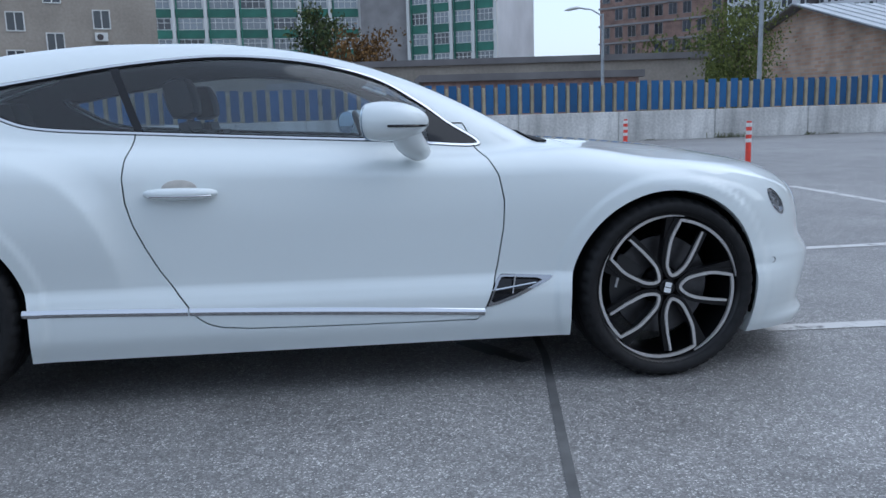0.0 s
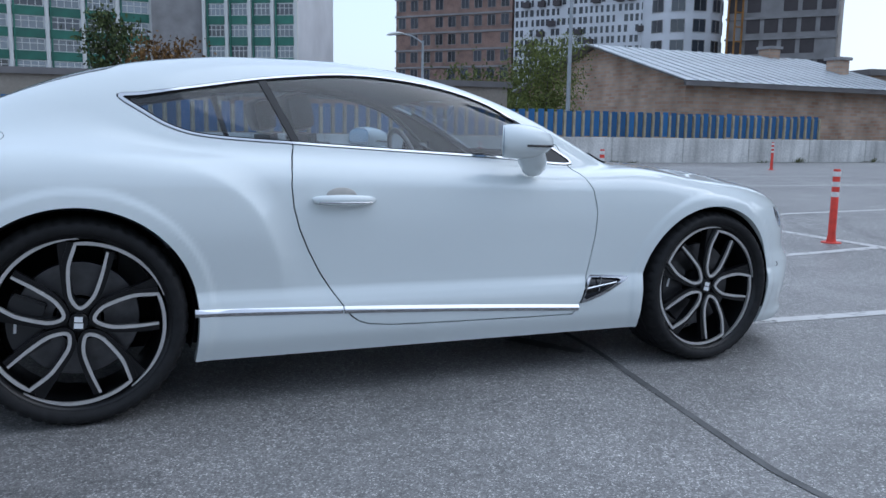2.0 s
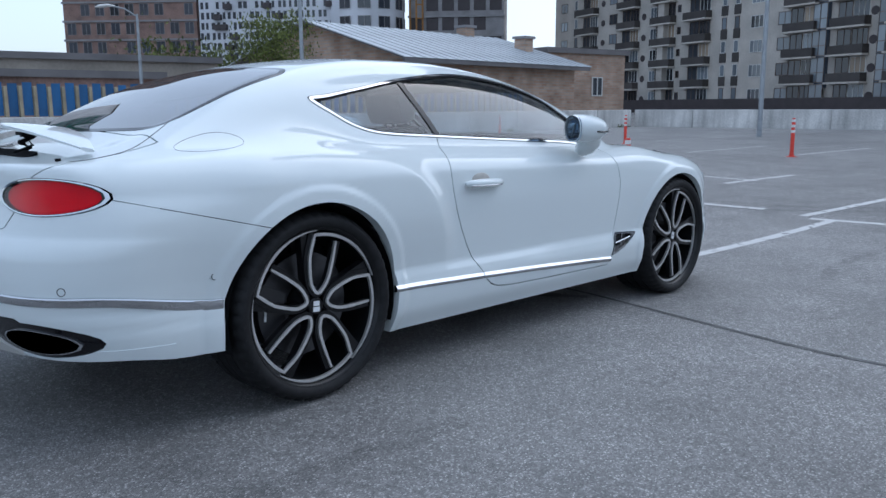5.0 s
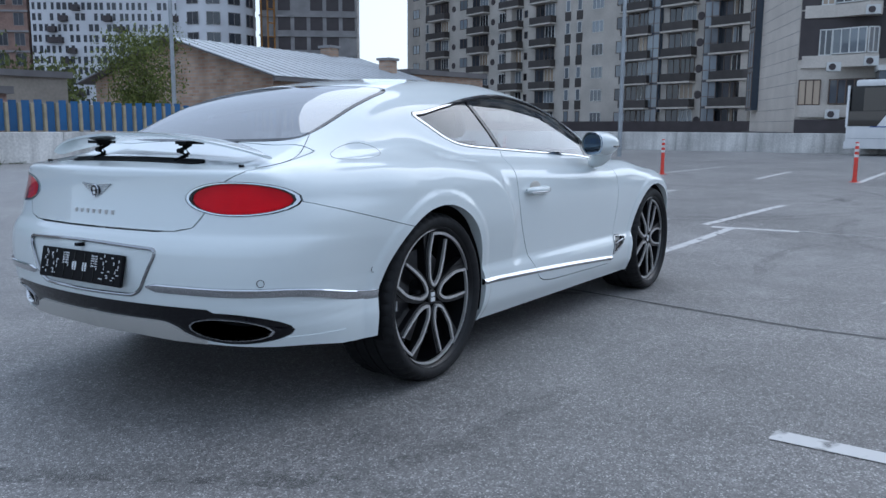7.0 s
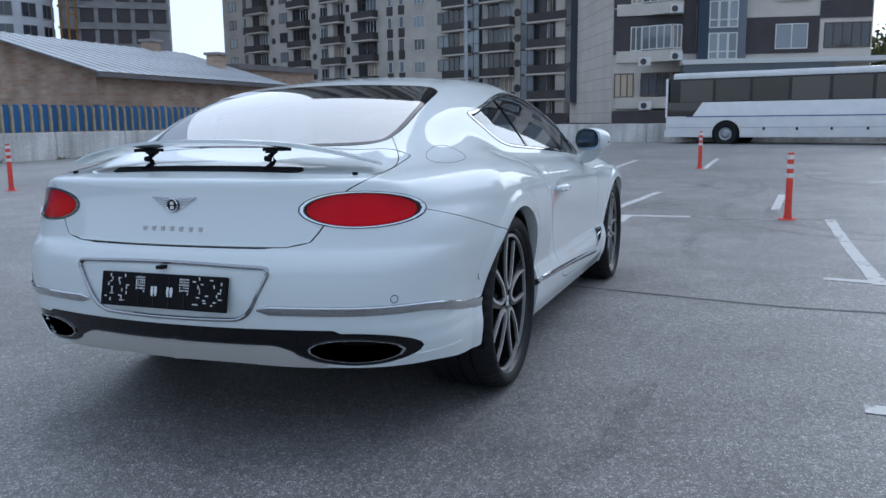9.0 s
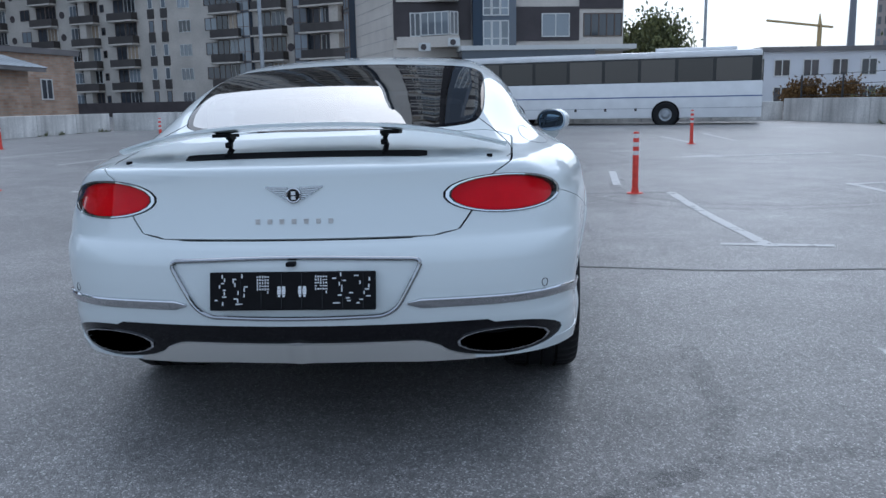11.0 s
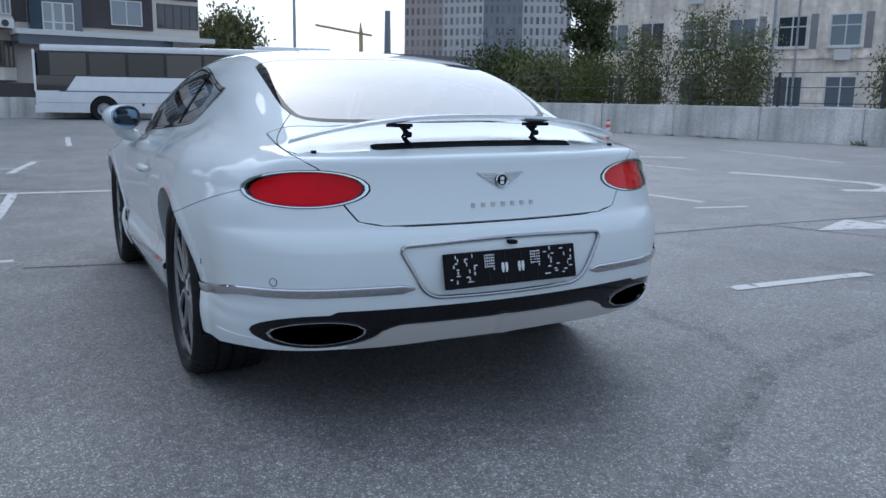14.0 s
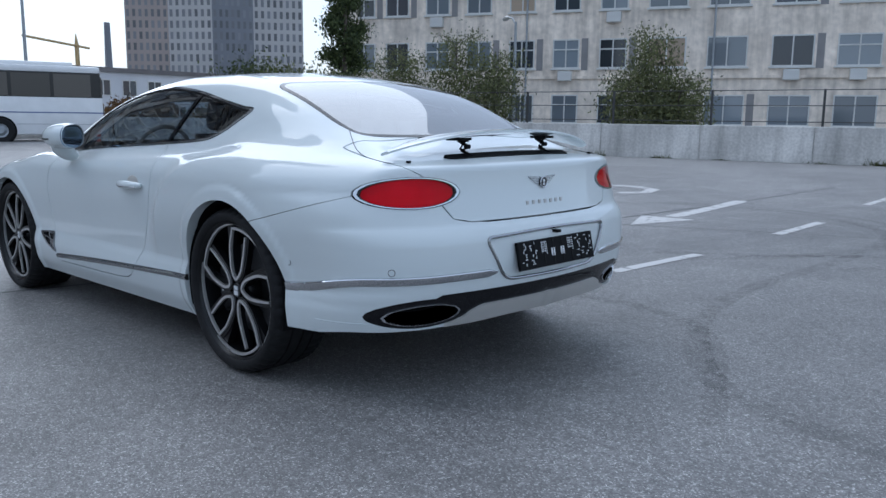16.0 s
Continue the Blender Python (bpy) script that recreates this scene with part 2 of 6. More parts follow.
def faded(name, color, amount, low=0.35, high=0.7, scale=5.0):
    m = bpy.data.materials.new(name)
    m.use_nodes = True
    nt = m.node_tree
    p = nt.nodes["Principled BSDF"]
    p.inputs["Base Color"].default_value = (*color, 1)
    p.inputs["Roughness"].default_value = 0.8
    tc = nt.nodes.new("ShaderNodeTexCoord")
    n = nt.nodes.new("ShaderNodeTexNoise")
    n.inputs["Scale"].default_value = scale
    n.inputs["Detail"].default_value = 8
    nt.links.new(tc.outputs["Object"], n.inputs["Vector"])
    r = nt.nodes.new("ShaderNodeMapRange")
    r.inputs["From Min"].default_value, r.inputs["From Max"].default_value = low, high
    r.inputs["To Min"].default_value, r.inputs["To Max"].default_value = 0.0, amount
    nt.links.new(n.outputs["Fac"], r.inputs["Value"])
    nt.links.new(r.outputs["Result"], p.inputs["Alpha"])
    return m


PAINT_LINE = faded("road_paint", (0.58, 0.57, 0.555), 0.95, 0.22, 0.43, 11.0)
SKID = faded("tyre_mark", (0.05, 0.05, 0.05), 0.18, 0.3, 0.7, 13.0)
WORN_LINE = faded("worn_road_paint", (0.50, 0.49, 0.48), 0.8)


def stripe(name, pts, width, mat, lift, label, category, group=""):
    """A strip laid on the lot along (x, y) points."""
    P = [Vector((x, y, 0)) for x, y in pts]
    fine = []
    for a, b in zip(P, P[1:]):
        n = max(1, int((b - a).length / 0.35))
        fine += [a.lerp(b, k / n) for k in range(n)]
    fine.append(P[-1])
    verts, faces = [], []
    rng = random.Random(len(pts) + int(pts[0][0] * 100))
    for i, p in enumerate(fine):
        d = (fine[min(i + 1, len(fine) - 1)] - fine[max(i - 1, 0)]).normalized()
        nrm = Vector((-d.y, d.x, 0))
        for s in (-1, 1):
            w = width / 2 * (1 + rng.uniform(-0.08, 0.08))
            q = p + nrm * s * w
            verts.append((q.x, q.y, float(lot_z(q.x, q.y)) + lift))
    for i in range(len(fine) - 1):
        faces.append((2 * i, 2 * i + 1, 2 * i + 3, 2 * i + 2))
    ob = part(name, (verts, faces), mat)
    return tagged(ob, label, category, group, "structure")


LINES = [[(2.24, -0.31), (4.7, -0.42), (5.75, -0.48)], [(5.95, -0.12), (8.4, -0.62)], [(6.1, 5.5), (6.25, 2.0), (6.22, 0.42)], [(5.80, -0.25), (5.84, -1.25)],
         [(5.73, -2.84), (1.64, -2.81)], [(1.82, -2.45), (1.64, -3.3)], [(1.78, 2.40), (1.80, 1.66)], [(1.87, 2.08), (3.16, 1.95), (6.2, 1.75)]]
FAR_LINES = [[(6.15, -5.25), (2.29, -5.61)], [(1.92, -5.15), (1.76, -5.78)], [(-1.30, -2.34), (-1.38, -3.52)], [(-1.30, -5.33), (-1.19, -6.85)],
         [(-0.88, -9.4), (-0.80, -11.2)], [(9.24, 3.9), (8.8, 1.6)], [(13.5, -1.06), (18.0, -1.2)], [(14.6, 3.14), (18.4, 2.8)],
         [(13.5, 0.86), (16.9, 0.77)], [(8.3, -2.42), (6.6, -2.27)], [(12.65, -2.96), (12.63, -3.45)], [(18.8, -5.2), (15.2, -5.28)], [(8.2, 1.82), (10.0, 1.5)], [(10.7, -7.25), (5.45, -8.5)], [(6.6, -7.4), (6.06, -5.27)],
         [(6.46, 4.2), (9.5, 4.0)], [(10.5, 8.2), (14.5, 7.6)], [(12.5, 11.0), (16.5, 10.4)], [(9.0, -12.7), (5.4, -12.2)], [(16.0, -6.5), (20.5, -6.8)],
         [(14.0, 5.4), (18.0, 5.2)], [(19.0, 9.0), (23.5, 8.6)]]
for pts in LINES + FAR_LINES:
    stripe("parking_line", pts, 0.11, PAINT_LINE, 0.004, "worn white parking line painted on asphalt", "road marking", "parking lines")
stripe("parking_line", [(5.84, -1.25), (5.80, -2.0), (5.73, -2.78)], 0.10, WORN_LINE, 0.004, "almost worn away white parking line on asphalt", "road marking", "parking lines")
for shaft, head in (([(0.56, -8.6), (0.24, -6.0)], [(0.24, -5.9), (0.17, -4.95)]), ([(11.2, -7.0), (10.95, -4.8)], [(10.95, -4.8), (10.8, -3.8)]), ([(7.5, -10.2), (8.1, -9.2)], [(8.1, -9.2), (8.6, -8.5)])):
    stripe("arrow_shaft", shaft, 0.20, PAINT_LINE, 0.004, "worn white direction arrow painted on asphalt", "road marking", "arrows")
    (x0, y0), (x1, y1) = head
    nx, ny = -(y1 - y0), x1 - x0
    L = math.hypot(nx, ny)
    nx, ny = 0.34 * nx / L, 0.34 * ny / L
    vs = [(x0 + nx, y0 + ny), (x1, y1), (x0 - nx, y0 - ny)]
    ob = part("arrow_head", ([(x, y, float(lot_z(x, y)) + 0.004) for x, y in vs], [(0, 1, 2)]), PAINT_LINE)
    tagged(ob, "worn white arrow head painted on asphalt", "road marking", "arrows", "structure")
stripe("arrow_curve", [(4.9, -8.75), (3.7, -9.2), (2.85, -9.45), (2.35, -9.2), (2.2, -8.7), (2.45, -8.3)], 0.22, PAINT_LINE, 0.004,
       "worn white turning arrow painted on asphalt", "road marking", "arrows")
stripe("asphalt_seam", [(1.45, 1.6), (1.16, 0.4), (1.02, -0.55), (0.70, -1.9), (0.655, -2.13), (0.64, -2.5), (0.66, -4.4), (0.55, -7.5), (0.4, -12.0)], 0.035, TAR, 0.003, "dark tar-filled asphalt seam", "seam")
stripe("asphalt_seam", [(0.75, -4.75), (-0.81, -5.3), (-3.0, -6.2)], 0.022, TAR, 0.003, "dark tar-filled asphalt seam", "seam")


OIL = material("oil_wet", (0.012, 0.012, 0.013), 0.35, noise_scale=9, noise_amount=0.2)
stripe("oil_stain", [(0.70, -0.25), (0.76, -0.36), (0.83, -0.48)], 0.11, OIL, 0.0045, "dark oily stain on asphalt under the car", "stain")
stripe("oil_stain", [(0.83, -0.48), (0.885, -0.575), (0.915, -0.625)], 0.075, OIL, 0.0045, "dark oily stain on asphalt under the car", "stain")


def arc(cx, cy, r, a0, a1, n=30):
    return [(cx + r * math.cos(radians(a0 + (a1 - a0) * i / n)), cy + r * math.sin(radians(a0 + (a1 - a0) * i / n))) for i in range(n + 1)]


for cx, cy, r, a0, a1, w in ((6.3, -4.2, 2.0, 60, 260, 0.16), (6.4, -4.0, 2.4, 70, 250, 0.12), (9.5, 1.0, 3.0, 120, 330, 0.14), (9.6, 1.3, 3.5, 130, 300, 0.12),
                             (0.2, -5.2, 2.5, 130, 300, 0.18), (0.0, -5.0, 2.9, 150, 290, 0.14), (3.2, -6.3, 1.2, -60, 120, 0.12), (12.0, -6.0, 3.0, 90, 280, 0.15),
                             (2.2, -9.0, 6.5, 120, 178, 0.16)):
    stripe("tyre_mark", arc(cx, cy, r, a0, a1), w, SKID, 0.0025, "faint dark curved tyre mark on asphalt", "tyre mark", "tyre marks")
for pts, w in (([(-2.34, -4.6), (-2.34, -3.89), (-2.32, -2.46), (-2.46, -1.53), (-2.78, -0.8), (-3.1, -0.37), (-3.5, -0.15), (-4.2, 0.0)], 0.13),
               ([(2.6, -1.5), (3.35, -1.36), (4.41, -1.42), (5.06, -1.75), (5.6, -2.17), (5.9, -2.6)], 0.10), ([(8.6, -1.0), (9.64, -1.25), (10.8, -1.3)], 0.28), ([(8.9, -1.6), (9.5, -1.3), (10.4, -0.72)], 0.2),
               ([(-3.3, 0.1), (-3.07, -0.39), (-2.82, -0.89), (-2.48, -1.28), (-2.0, -1.45), (-1.2, -1.5)], 0.10)):
    ks = list(range(len(pts)))
    fx, fy = spline(list(zip(ks, [p[0] for p in pts]))), spline(list(zip(ks, [p[1] for p in pts])))
    stripe("tyre_mark", [(float(fx(k / 6)), float(fy(k / 6))) for k in range(6 * len(pts) - 5)], w, SKID, 0.0028, "faint dark curved tyre mark on asphalt", "tyre mark", "tyre marks")

# ---- walls round the lot ----


def streaked(mat, amount):
    """Vertical rain streaks on a plain material."""
    nt = mat.node_tree
    p = nt.nodes["Principled BSDF"]
    src = p.inputs["Base Color"].links[0].from_socket
    tc = nt.nodes.new("ShaderNodeTexCoord")
    mp = nt.nodes.new("ShaderNodeMapping")
    mp.inputs["Scale"].default_value = (1.7, 1.7, 0.16)
    n = nt.nodes.new("ShaderNodeTexNoise")
    n.inputs["Scale"].default_value, n.inputs["Detail"].default_value = 1.6, 7
    r = nt.nodes.new("ShaderNodeMapRange")
    r.inputs["From Min"].default_value, r.inputs["From Max"].default_value = 0.42, 0.68
    r.inputs["To Min"].default_value, r.inputs["To Max"].default_value = 1.08, 1 - amount
    x = nt.nodes.new("ShaderNodeVectorMath")
    x.operation = 'SCALE'
    for a, b in ((tc.outputs["Object"], mp.inputs["Vector"]), (mp.outputs["Vector"], n.inputs["Vector"]), (n.outputs["Fac"], r.inputs["Value"]), (src, x.inputs[0]), (r.outputs["Result"], x.inputs["Scale"]), (x.outputs["Vector"], p.inputs["Base Color"])):
        nt.links.new(a, b)
    return mat


CONCRETE = streaked(material("concrete", (0.55, 0.535, 0.51), 0.88, noise_scale=0.7, noise_amount=0.22, fine=14, fine_amount=0.15, bump=0.15, island=0.06), 0.28)
FENCE_BLUE = material("fence_blue", (0.019, 0.100, 0.25), 0.5, noise_scale=1.5, noise_amount=0.25, island=0.25)
FENCE_YELLOW = material("fence_yellow", (0.33, 0.28, 0.19), 0.6, noise_scale=3, noise_amount=0.25, island=0.2)
GALVANISED = material("galvanised", (0.33, 0.35, 0.37), 0.5, metal=0.4, noise_scale=4, noise_amount=0.15)


def along(x0, y0, x1, y1, z=0.0):
    L = math.hypot(x1 - x0, y1 - y0)
    return Matrix.Translation((x0, y0, z)) @ Matrix.Rotation(math.atan2(y1 - y0, x1 - x0), 4, 'Z'), L


def share(name, me, parent, m):
    ob = new(name, me)
    ob.parent = parent
    ob.matrix_basis = m
    return ob


def mesh_of(name, bm, mat, bevel=0.0):
    if bevel:
        bmesh.ops.bevel(bm, geom=bm.edges[:], offset=bevel, segments=1, affect='EDGES')
    bmesh.ops.recalc_face_normals(bm, faces=bm.faces[:])
    me = bpy.data.meshes.new(name)
    bm.to_mesh(me)
    bm.free()
    me.materials.append(mat)
    return me


def wall_run(name, x0, y0, x1, y1, h, label, piece=3.0):
    m, L = along(x0, y0, x1, y1)
    w = tagged(part(name, box(0, L, 0.03, 0.27, -0.3, h - 0.04), CONCRETE, None, matrix=m), label, "wall", kind="structure")
    n = int(L / piece)
    me = mesh_of("panel", box(0.012, L / n - 0.012, 0.0, 0.30, -0.3, h), CONCRETE, 0.015)
    for i in range(n):
        share("panel", me, w, Matrix.Translation((i * L / n, 0, 0)))
    return w


wall_run("wall_north", -24, 19.2, 33, 18.2, 0.95, "low grey weathered concrete wall below the fence")
wall_run("wall_east", 33.3, 18.2, 33.5, -13.5, 0.95, "low grey weathered concrete wall behind the bus")
wall_run("wall_south", 33.2, -13.4, -20, -24.6, 1.08, "low grey stained concrete wall before the trees")
wall_run("wall_west", -24, -24.6, -24, 19.2, 0.95, "low grey concrete wall closing the lot")

m, L = along(-24, 19.25, 24.6, 18.38, 0.95)
fence = tagged(empty("fence", m), "tall blue sheet fence with yellowish posts on concrete", "fence")
n = 137
sheet = mesh_of("sheet", prism(bmesh.new(), [(0.0, 0.0), (0.03, 0.04), (0.09, 0.04), (0.115, 0.0), (0.14, 0.04), (0.20, 0.04), (0.23, 0.0)], 0, 0.84), FENCE_BLUE)
for v in sheet.vertices:
    v.co = (v.co.x, v.co.z + 0.1, v.co.y + 0.02)
post = mesh_of("post", box(0, 0.085, 0.02, 0.16, 0.0, 0.80), FENCE_YELLOW, 0.01)
rngf = random.Random(3)
for i in range(n):
    share("sheet", sheet, fence, Matrix.Translation((i * L / n, 0, rngf.uniform(-0.02, 0.03))))
    share("post", post, fence, Matrix.Translation((i * L / n + 0.25, 0.02, rngf.uniform(-0.03, 0.01))))
part("rail", box(0, L, 0.17, 0.21, 0.25, 0.31), GALVANISED, fence)
part("rail", box(0, L, 0.17, 0.21, 0.60, 0.66), GALVANISED, fence)

# ---- houses ----
PLASTER_BEIGE = material("beige_plaster", (0.30, 0.265, 0.225), 0.9, noise_scale=0.4, noise_amount=0.16, fine=6, fine_amount=0.1)
PLASTER_GREY = material("grey_plaster", (0.47, 0.435, 0.39), 0.9, noise_scale=0.3, noise_amount=0.18, fine=5, fine_amount=0.1)
PLASTER_OLD = streaked(material("old_render", (0.76, 0.675, 0.58), 0.92, noise_scale=0.5, noise_amount=0.2, fine=3, fine_amount=0.14), 0.2)
WHITE_TILE = material("pale_tile", (0.57, 0.52, 0.46), 0.6, noise_scale=0.5, noise_amount=0.1, fine=8, fine_amount=0.06)
WHITE_WALL = material("white_wall", (0.62, 0.63, 0.66), 0.8, noise_scale=0.2, noise_amount=0.12)
DARK_PANEL = material("dark_panel", (0.05, 0.04, 0.042), 0.55, noise_scale=1, noise_amount=0.2)
BROWN_WALL = material("raw_brick", (0.26, 0.17, 0.14), 0.92, noise_scale=0.6, noise_amount=0.35, fine=5, fine_amount=0.2)
SLAB_GREY = material("raw_concrete", (0.27, 0.26, 0.26), 0.9, noise_scale=0.5, noise_amount=0.2)
GREEN_PANEL = material("green_panel", (0.03, 0.14, 0.10), 0.5, noise_scale=0.8, noise_amount=0.2, island=0.2)
PANE = material("window_pane", (0.03, 0.035, 0.045), 0.05, spec=0.8, island=0.6)
PANE_BLUE = material("blue_pane", (0.17, 0.195, 0.22), 0.04, spec=0.9, island=0.4)
FRAME_WHITE = material("white_frame", (0.62, 0.62, 0.60), 0.6)
FRAME_BROWN = material("brown_frame", (0.10, 0.07, 0.055), 0.6, island=0.2)
ROOF_METAL = material("sheet_roof", (0.40, 0.42, 0.44), 0.45, metal=0.25, noise_scale=0.5, noise_amount=0.15, fine=4, fine_amount=0.08)
ROOF_GREY = material("grey_roof", (0.16, 0.15, 0.15), 0.85, noise_scale=0.6, noise_amount=0.2)


def brick_material():
    m = bpy.data.materials.new("brickwork")
    m.use_nodes = True
    nt = m.node_tree
    p = nt.nodes["Principled BSDF"]
    p.inputs["Roughness"].default_value = 0.9
    tc = nt.nodes.new("ShaderNodeTexCoord")
    sep = nt.nodes.new("ShaderNodeSeparateXYZ")
    add = nt.nodes.new("ShaderNodeMath")
    mp = nt.nodes.new("ShaderNodeCombineXYZ")
    nt.links.new(tc.outputs["Object"], sep.inputs[0])
    nt.links.new(sep.outputs[0], add.inputs[0])
    nt.links.new(sep.outputs[1], add.inputs[1])
    nt.links.new(add.outputs[0], mp.inputs[0])
    nt.links.new(sep.outputs[2], mp.inputs[1])
    b = nt.nodes.new("ShaderNodeTexBrick")
    b.inputs["Color1"].default_value = (0.42, 0.26, 0.18, 1)
    b.inputs["Color2"].default_value = (0.53, 0.385, 0.285, 1)
    b.inputs["Mortar"].default_value = (0.40, 0.36, 0.31, 1)
    b.inputs["Scale"].default_value = 1.0
    b.inputs["Brick Width"].default_value = 0.5
    b.inputs["Row Height"].default_value = 0.16
    b.inputs["Mortar Size"].default_value = 0.02
    n = nt.nodes.new("ShaderNodeTexNoise")
    n.inputs["Scale"].default_value = 0.8
    mix = nt.nodes.new("ShaderNodeMix")
    mix.data_type, mix.blend_type = 'RGBA', 'MULTIPLY'
    mix.inputs["Factor"].default_value = 0.8
    nt.links.new(mp.outputs["Vector"], b.inputs["Vector"])
    nt.links.new(tc.outputs["Object"], n.inputs["Vector"])
    nt.links.new(b.outputs["Color"], mix.inputs[6])
    wear = nt.nodes.new("ShaderNodeValToRGB")
    wear.color_ramp.elements[0].position, wear.color_ramp.elements[0].color = 0.3, (0.55, 0.52, 0.50, 1)
    wear.color_ramp.elements[1].position, wear.color_ramp.elements[1].color = 0.65, (1.0, 1.0, 1.0, 1)
    nt.links.new(n.outputs["Fac"], wear.inputs["Fac"])
    nt.links.new(wear.outputs["Color"], mix.inputs[7])
    nt.links.new(mix.outputs[2], p.inputs["Base Color"])
    return m


BRICK = brick_material()


def building(name, label, x0, y0, x1, y1, depth, h, wall, roof=ROOF_GREY, category="building", z0=0.0):
    """A block whose front runs from one point to the other; local x along the front, y into the house."""
    m, L = along(x0, y0, x1, y1, z0)
    b = tagged(empty(name, m), label, category)
    part("wall", box(0, L, 0, depth, -0.5, h), wall, b)
    part("roof", box(-0.25, L + 0.25, -0.25, depth + 0.25, h, h + 0.35), roof, b)
    return b, L


WINDOWS = {}


def lattice(xs, zs, y0, y1):
    """A frame of one piece: every second field of the grid is left open."""
    bm = bmesh.new()
    pts = {}

    def corner(i, k, y):
        if (i, k, y) not in pts:
            pts[(i, k, y)] = bm.verts.new((xs[i], y, zs[k]))
        return pts[(i, k, y)]

    solid = lambda i, k: 0 <= i < len(xs) - 1 and 0 <= k < len(zs) - 1 and not (i % 2 and k % 2)
    for i in range(len(xs) - 1):
        for k in range(len(zs) - 1):
            if not solid(i, k):
                continue
            bm.faces.new([corner(a, b, y0) for a, b in ((i, k), (i + 1, k), (i + 1, k + 1), (i, k + 1))])
            for (di, dk), (a, b) in (((-1, 0), ((i, k + 1), (i, k))), ((1, 0), ((i + 1, k), (i + 1, k + 1))), ((0, -1), ((i, k), (i + 1, k))), ((0, 1), ((i + 1, k + 1), (i, k + 1)))):
                if not solid(i + di, k + dk):
                    bm.faces.new((corner(*b, y0), corner(*a, y0), corner(*a, y1), corner(*b, y1)))
    return bm


def window_mesh(w, h, frame_mat, pane_mat, bars=1, cross=0.0):
    key = (round(w, 2), round(h, 2), frame_mat.name, pane_mat.name, bars, cross)
    if key not in WINDOWS:
        t = 0.07
        xs, zs = [-w / 2, -w / 2 + t], [0.0, t]
        for k in range(bars):
            x = -w / 2 + w * (k + 1) / (bars + 1)
            xs += [x - t / 2, x + t / 2]
        xs += [w / 2 - t, w / 2]
        if cross:
            zs += [h * cross - t / 2, h * cross + t / 2]
        zs += [h - t, h]
        bm = lattice(xs, zs, -0.06, 0.0)
        fr = mesh_of("window", bm, frame_mat)
        pn = mesh_of("pane", box(-w / 2 + t, w / 2 - t, -0.025, 0.0, t, h - t), pane_mat)
        WINDOWS[key] = (fr, pn)
    return WINDOWS[key]


def add_window(b, x, z, w, h, frame_mat=FRAME_WHITE, pane_mat=PANE, bars=1, cross=0.0, y=0.0, turn=0.0):
    fr, pn = window_mesh(w, h, frame_mat, pane_mat, bars, cross)
    o = share("window", fr, b, pose(x, y, z, 0, 0, turn))
    share("pane", pn, o, Matrix())
    return o


def air_conditioner(b, x, z, y=0.0):
    bm = box(x - 0.4, x + 0.4, y - 0.32, y - 0.02, z, z + 0.55)
    a = part("air_conditioner", bm, FRAME_WHITE, b, "pale outdoor air conditioner", bevel=0.03)
    bm = bmesh.new()
    tube(bm, [(x - 0.08, y - 0.33, z + 0.27), (x - 0.08, y - 0.345, z + 0.27)], 0.2, 16)
    part("fan_grille", bm, DARK_PANEL, a)


# beige house behind the fence
b, L = building("beige_house", "beige plastered house with stepped small windows", -24, 51.5, -9.7, 55.2, 10, 14, PLASTER_BEIGE)
for x, z in ((6.15, 7.0), (11.3, 7.2), (8.4, 5.7), (6.0, 4.6), (11.3, 10.3), (6.1, 10.2), (3.2, 7.0), (0.9, 5.7), (8.4, 8.8)):
    add_window(b, x, z, 1.1, 1.25, FRAME_WHITE, PANE, 1)
air_conditioner(b, 11.2, 6.4)

# long office block with green panels
def green_block(x0, y0, x1, y1, bays, label):
    b, L = building("green_office_block", label, x0, y0, x1, y1, 16, 36, WHITE_WALL)
    bw = L / bays
    pn = mesh_of("spandrel", box(0.25, bw - 0.25, -0.12, 0, 0, 1.05), GREEN_PANEL)
    col = mesh_of("pilaster", box(-0.22, 0.22, -0.35, 0, 0, 36), FRAME_WHITE)
    fin = mesh_of("fin", box(-0.10, 0.10, -0.25, 0, 0, 36), GREEN_PANEL)
    for i in range(bays + 1):
        share("pilaster", col, b, Matrix.Translation((i * bw, 0, 0)))
        if i < bays:
            share("fin", fin, b, Matrix.Translation((i * bw + 0.45, 0, 0)))
    for r in range(13):
        for i in range(bays):
            share("spandrel", pn, b, Matrix.Translation((i * bw, 0, 0.9 + r * 2.62)))
            add_window(b, (i + 0.5) * bw, 2.0 + r * 2.62, bw - 0.7, 1.45, FRAME_WHITE, PANE_BLUE if (i * 7 + r * 3) % 4 else PANE, 3, 0.6)


green_block(-20.0, 106.3, 7.9, 107.7, 7, "tall office block with green panels and pale pilasters")
building("grey_stair_tower", "plain grey plastered stair tower between office blocks", 7.9, 106.5, 14.2, 106.0, 12, 40, SLAB_GREY)
green_block(14.2, 105.2, 24.4, 98.5, 4, "tall office block with green panels and pale pilasters")

# low sheds behind the fence
b, L = building("low_warehouse", "long low beige warehouse with flat grey roof", -8, 46, 23, 40.5, 10, 3.75, PLASTER_BEIGE)
part("parapet", box(6, 13, -0.4, -0.2, 2.2, 3.0), SLAB_GREY, b)
for x in (3, 9, 15, 21, 26):
    add_window(b, x, 1.6, 1.4, 0.9, FRAME_WHITE, PANE, 1)

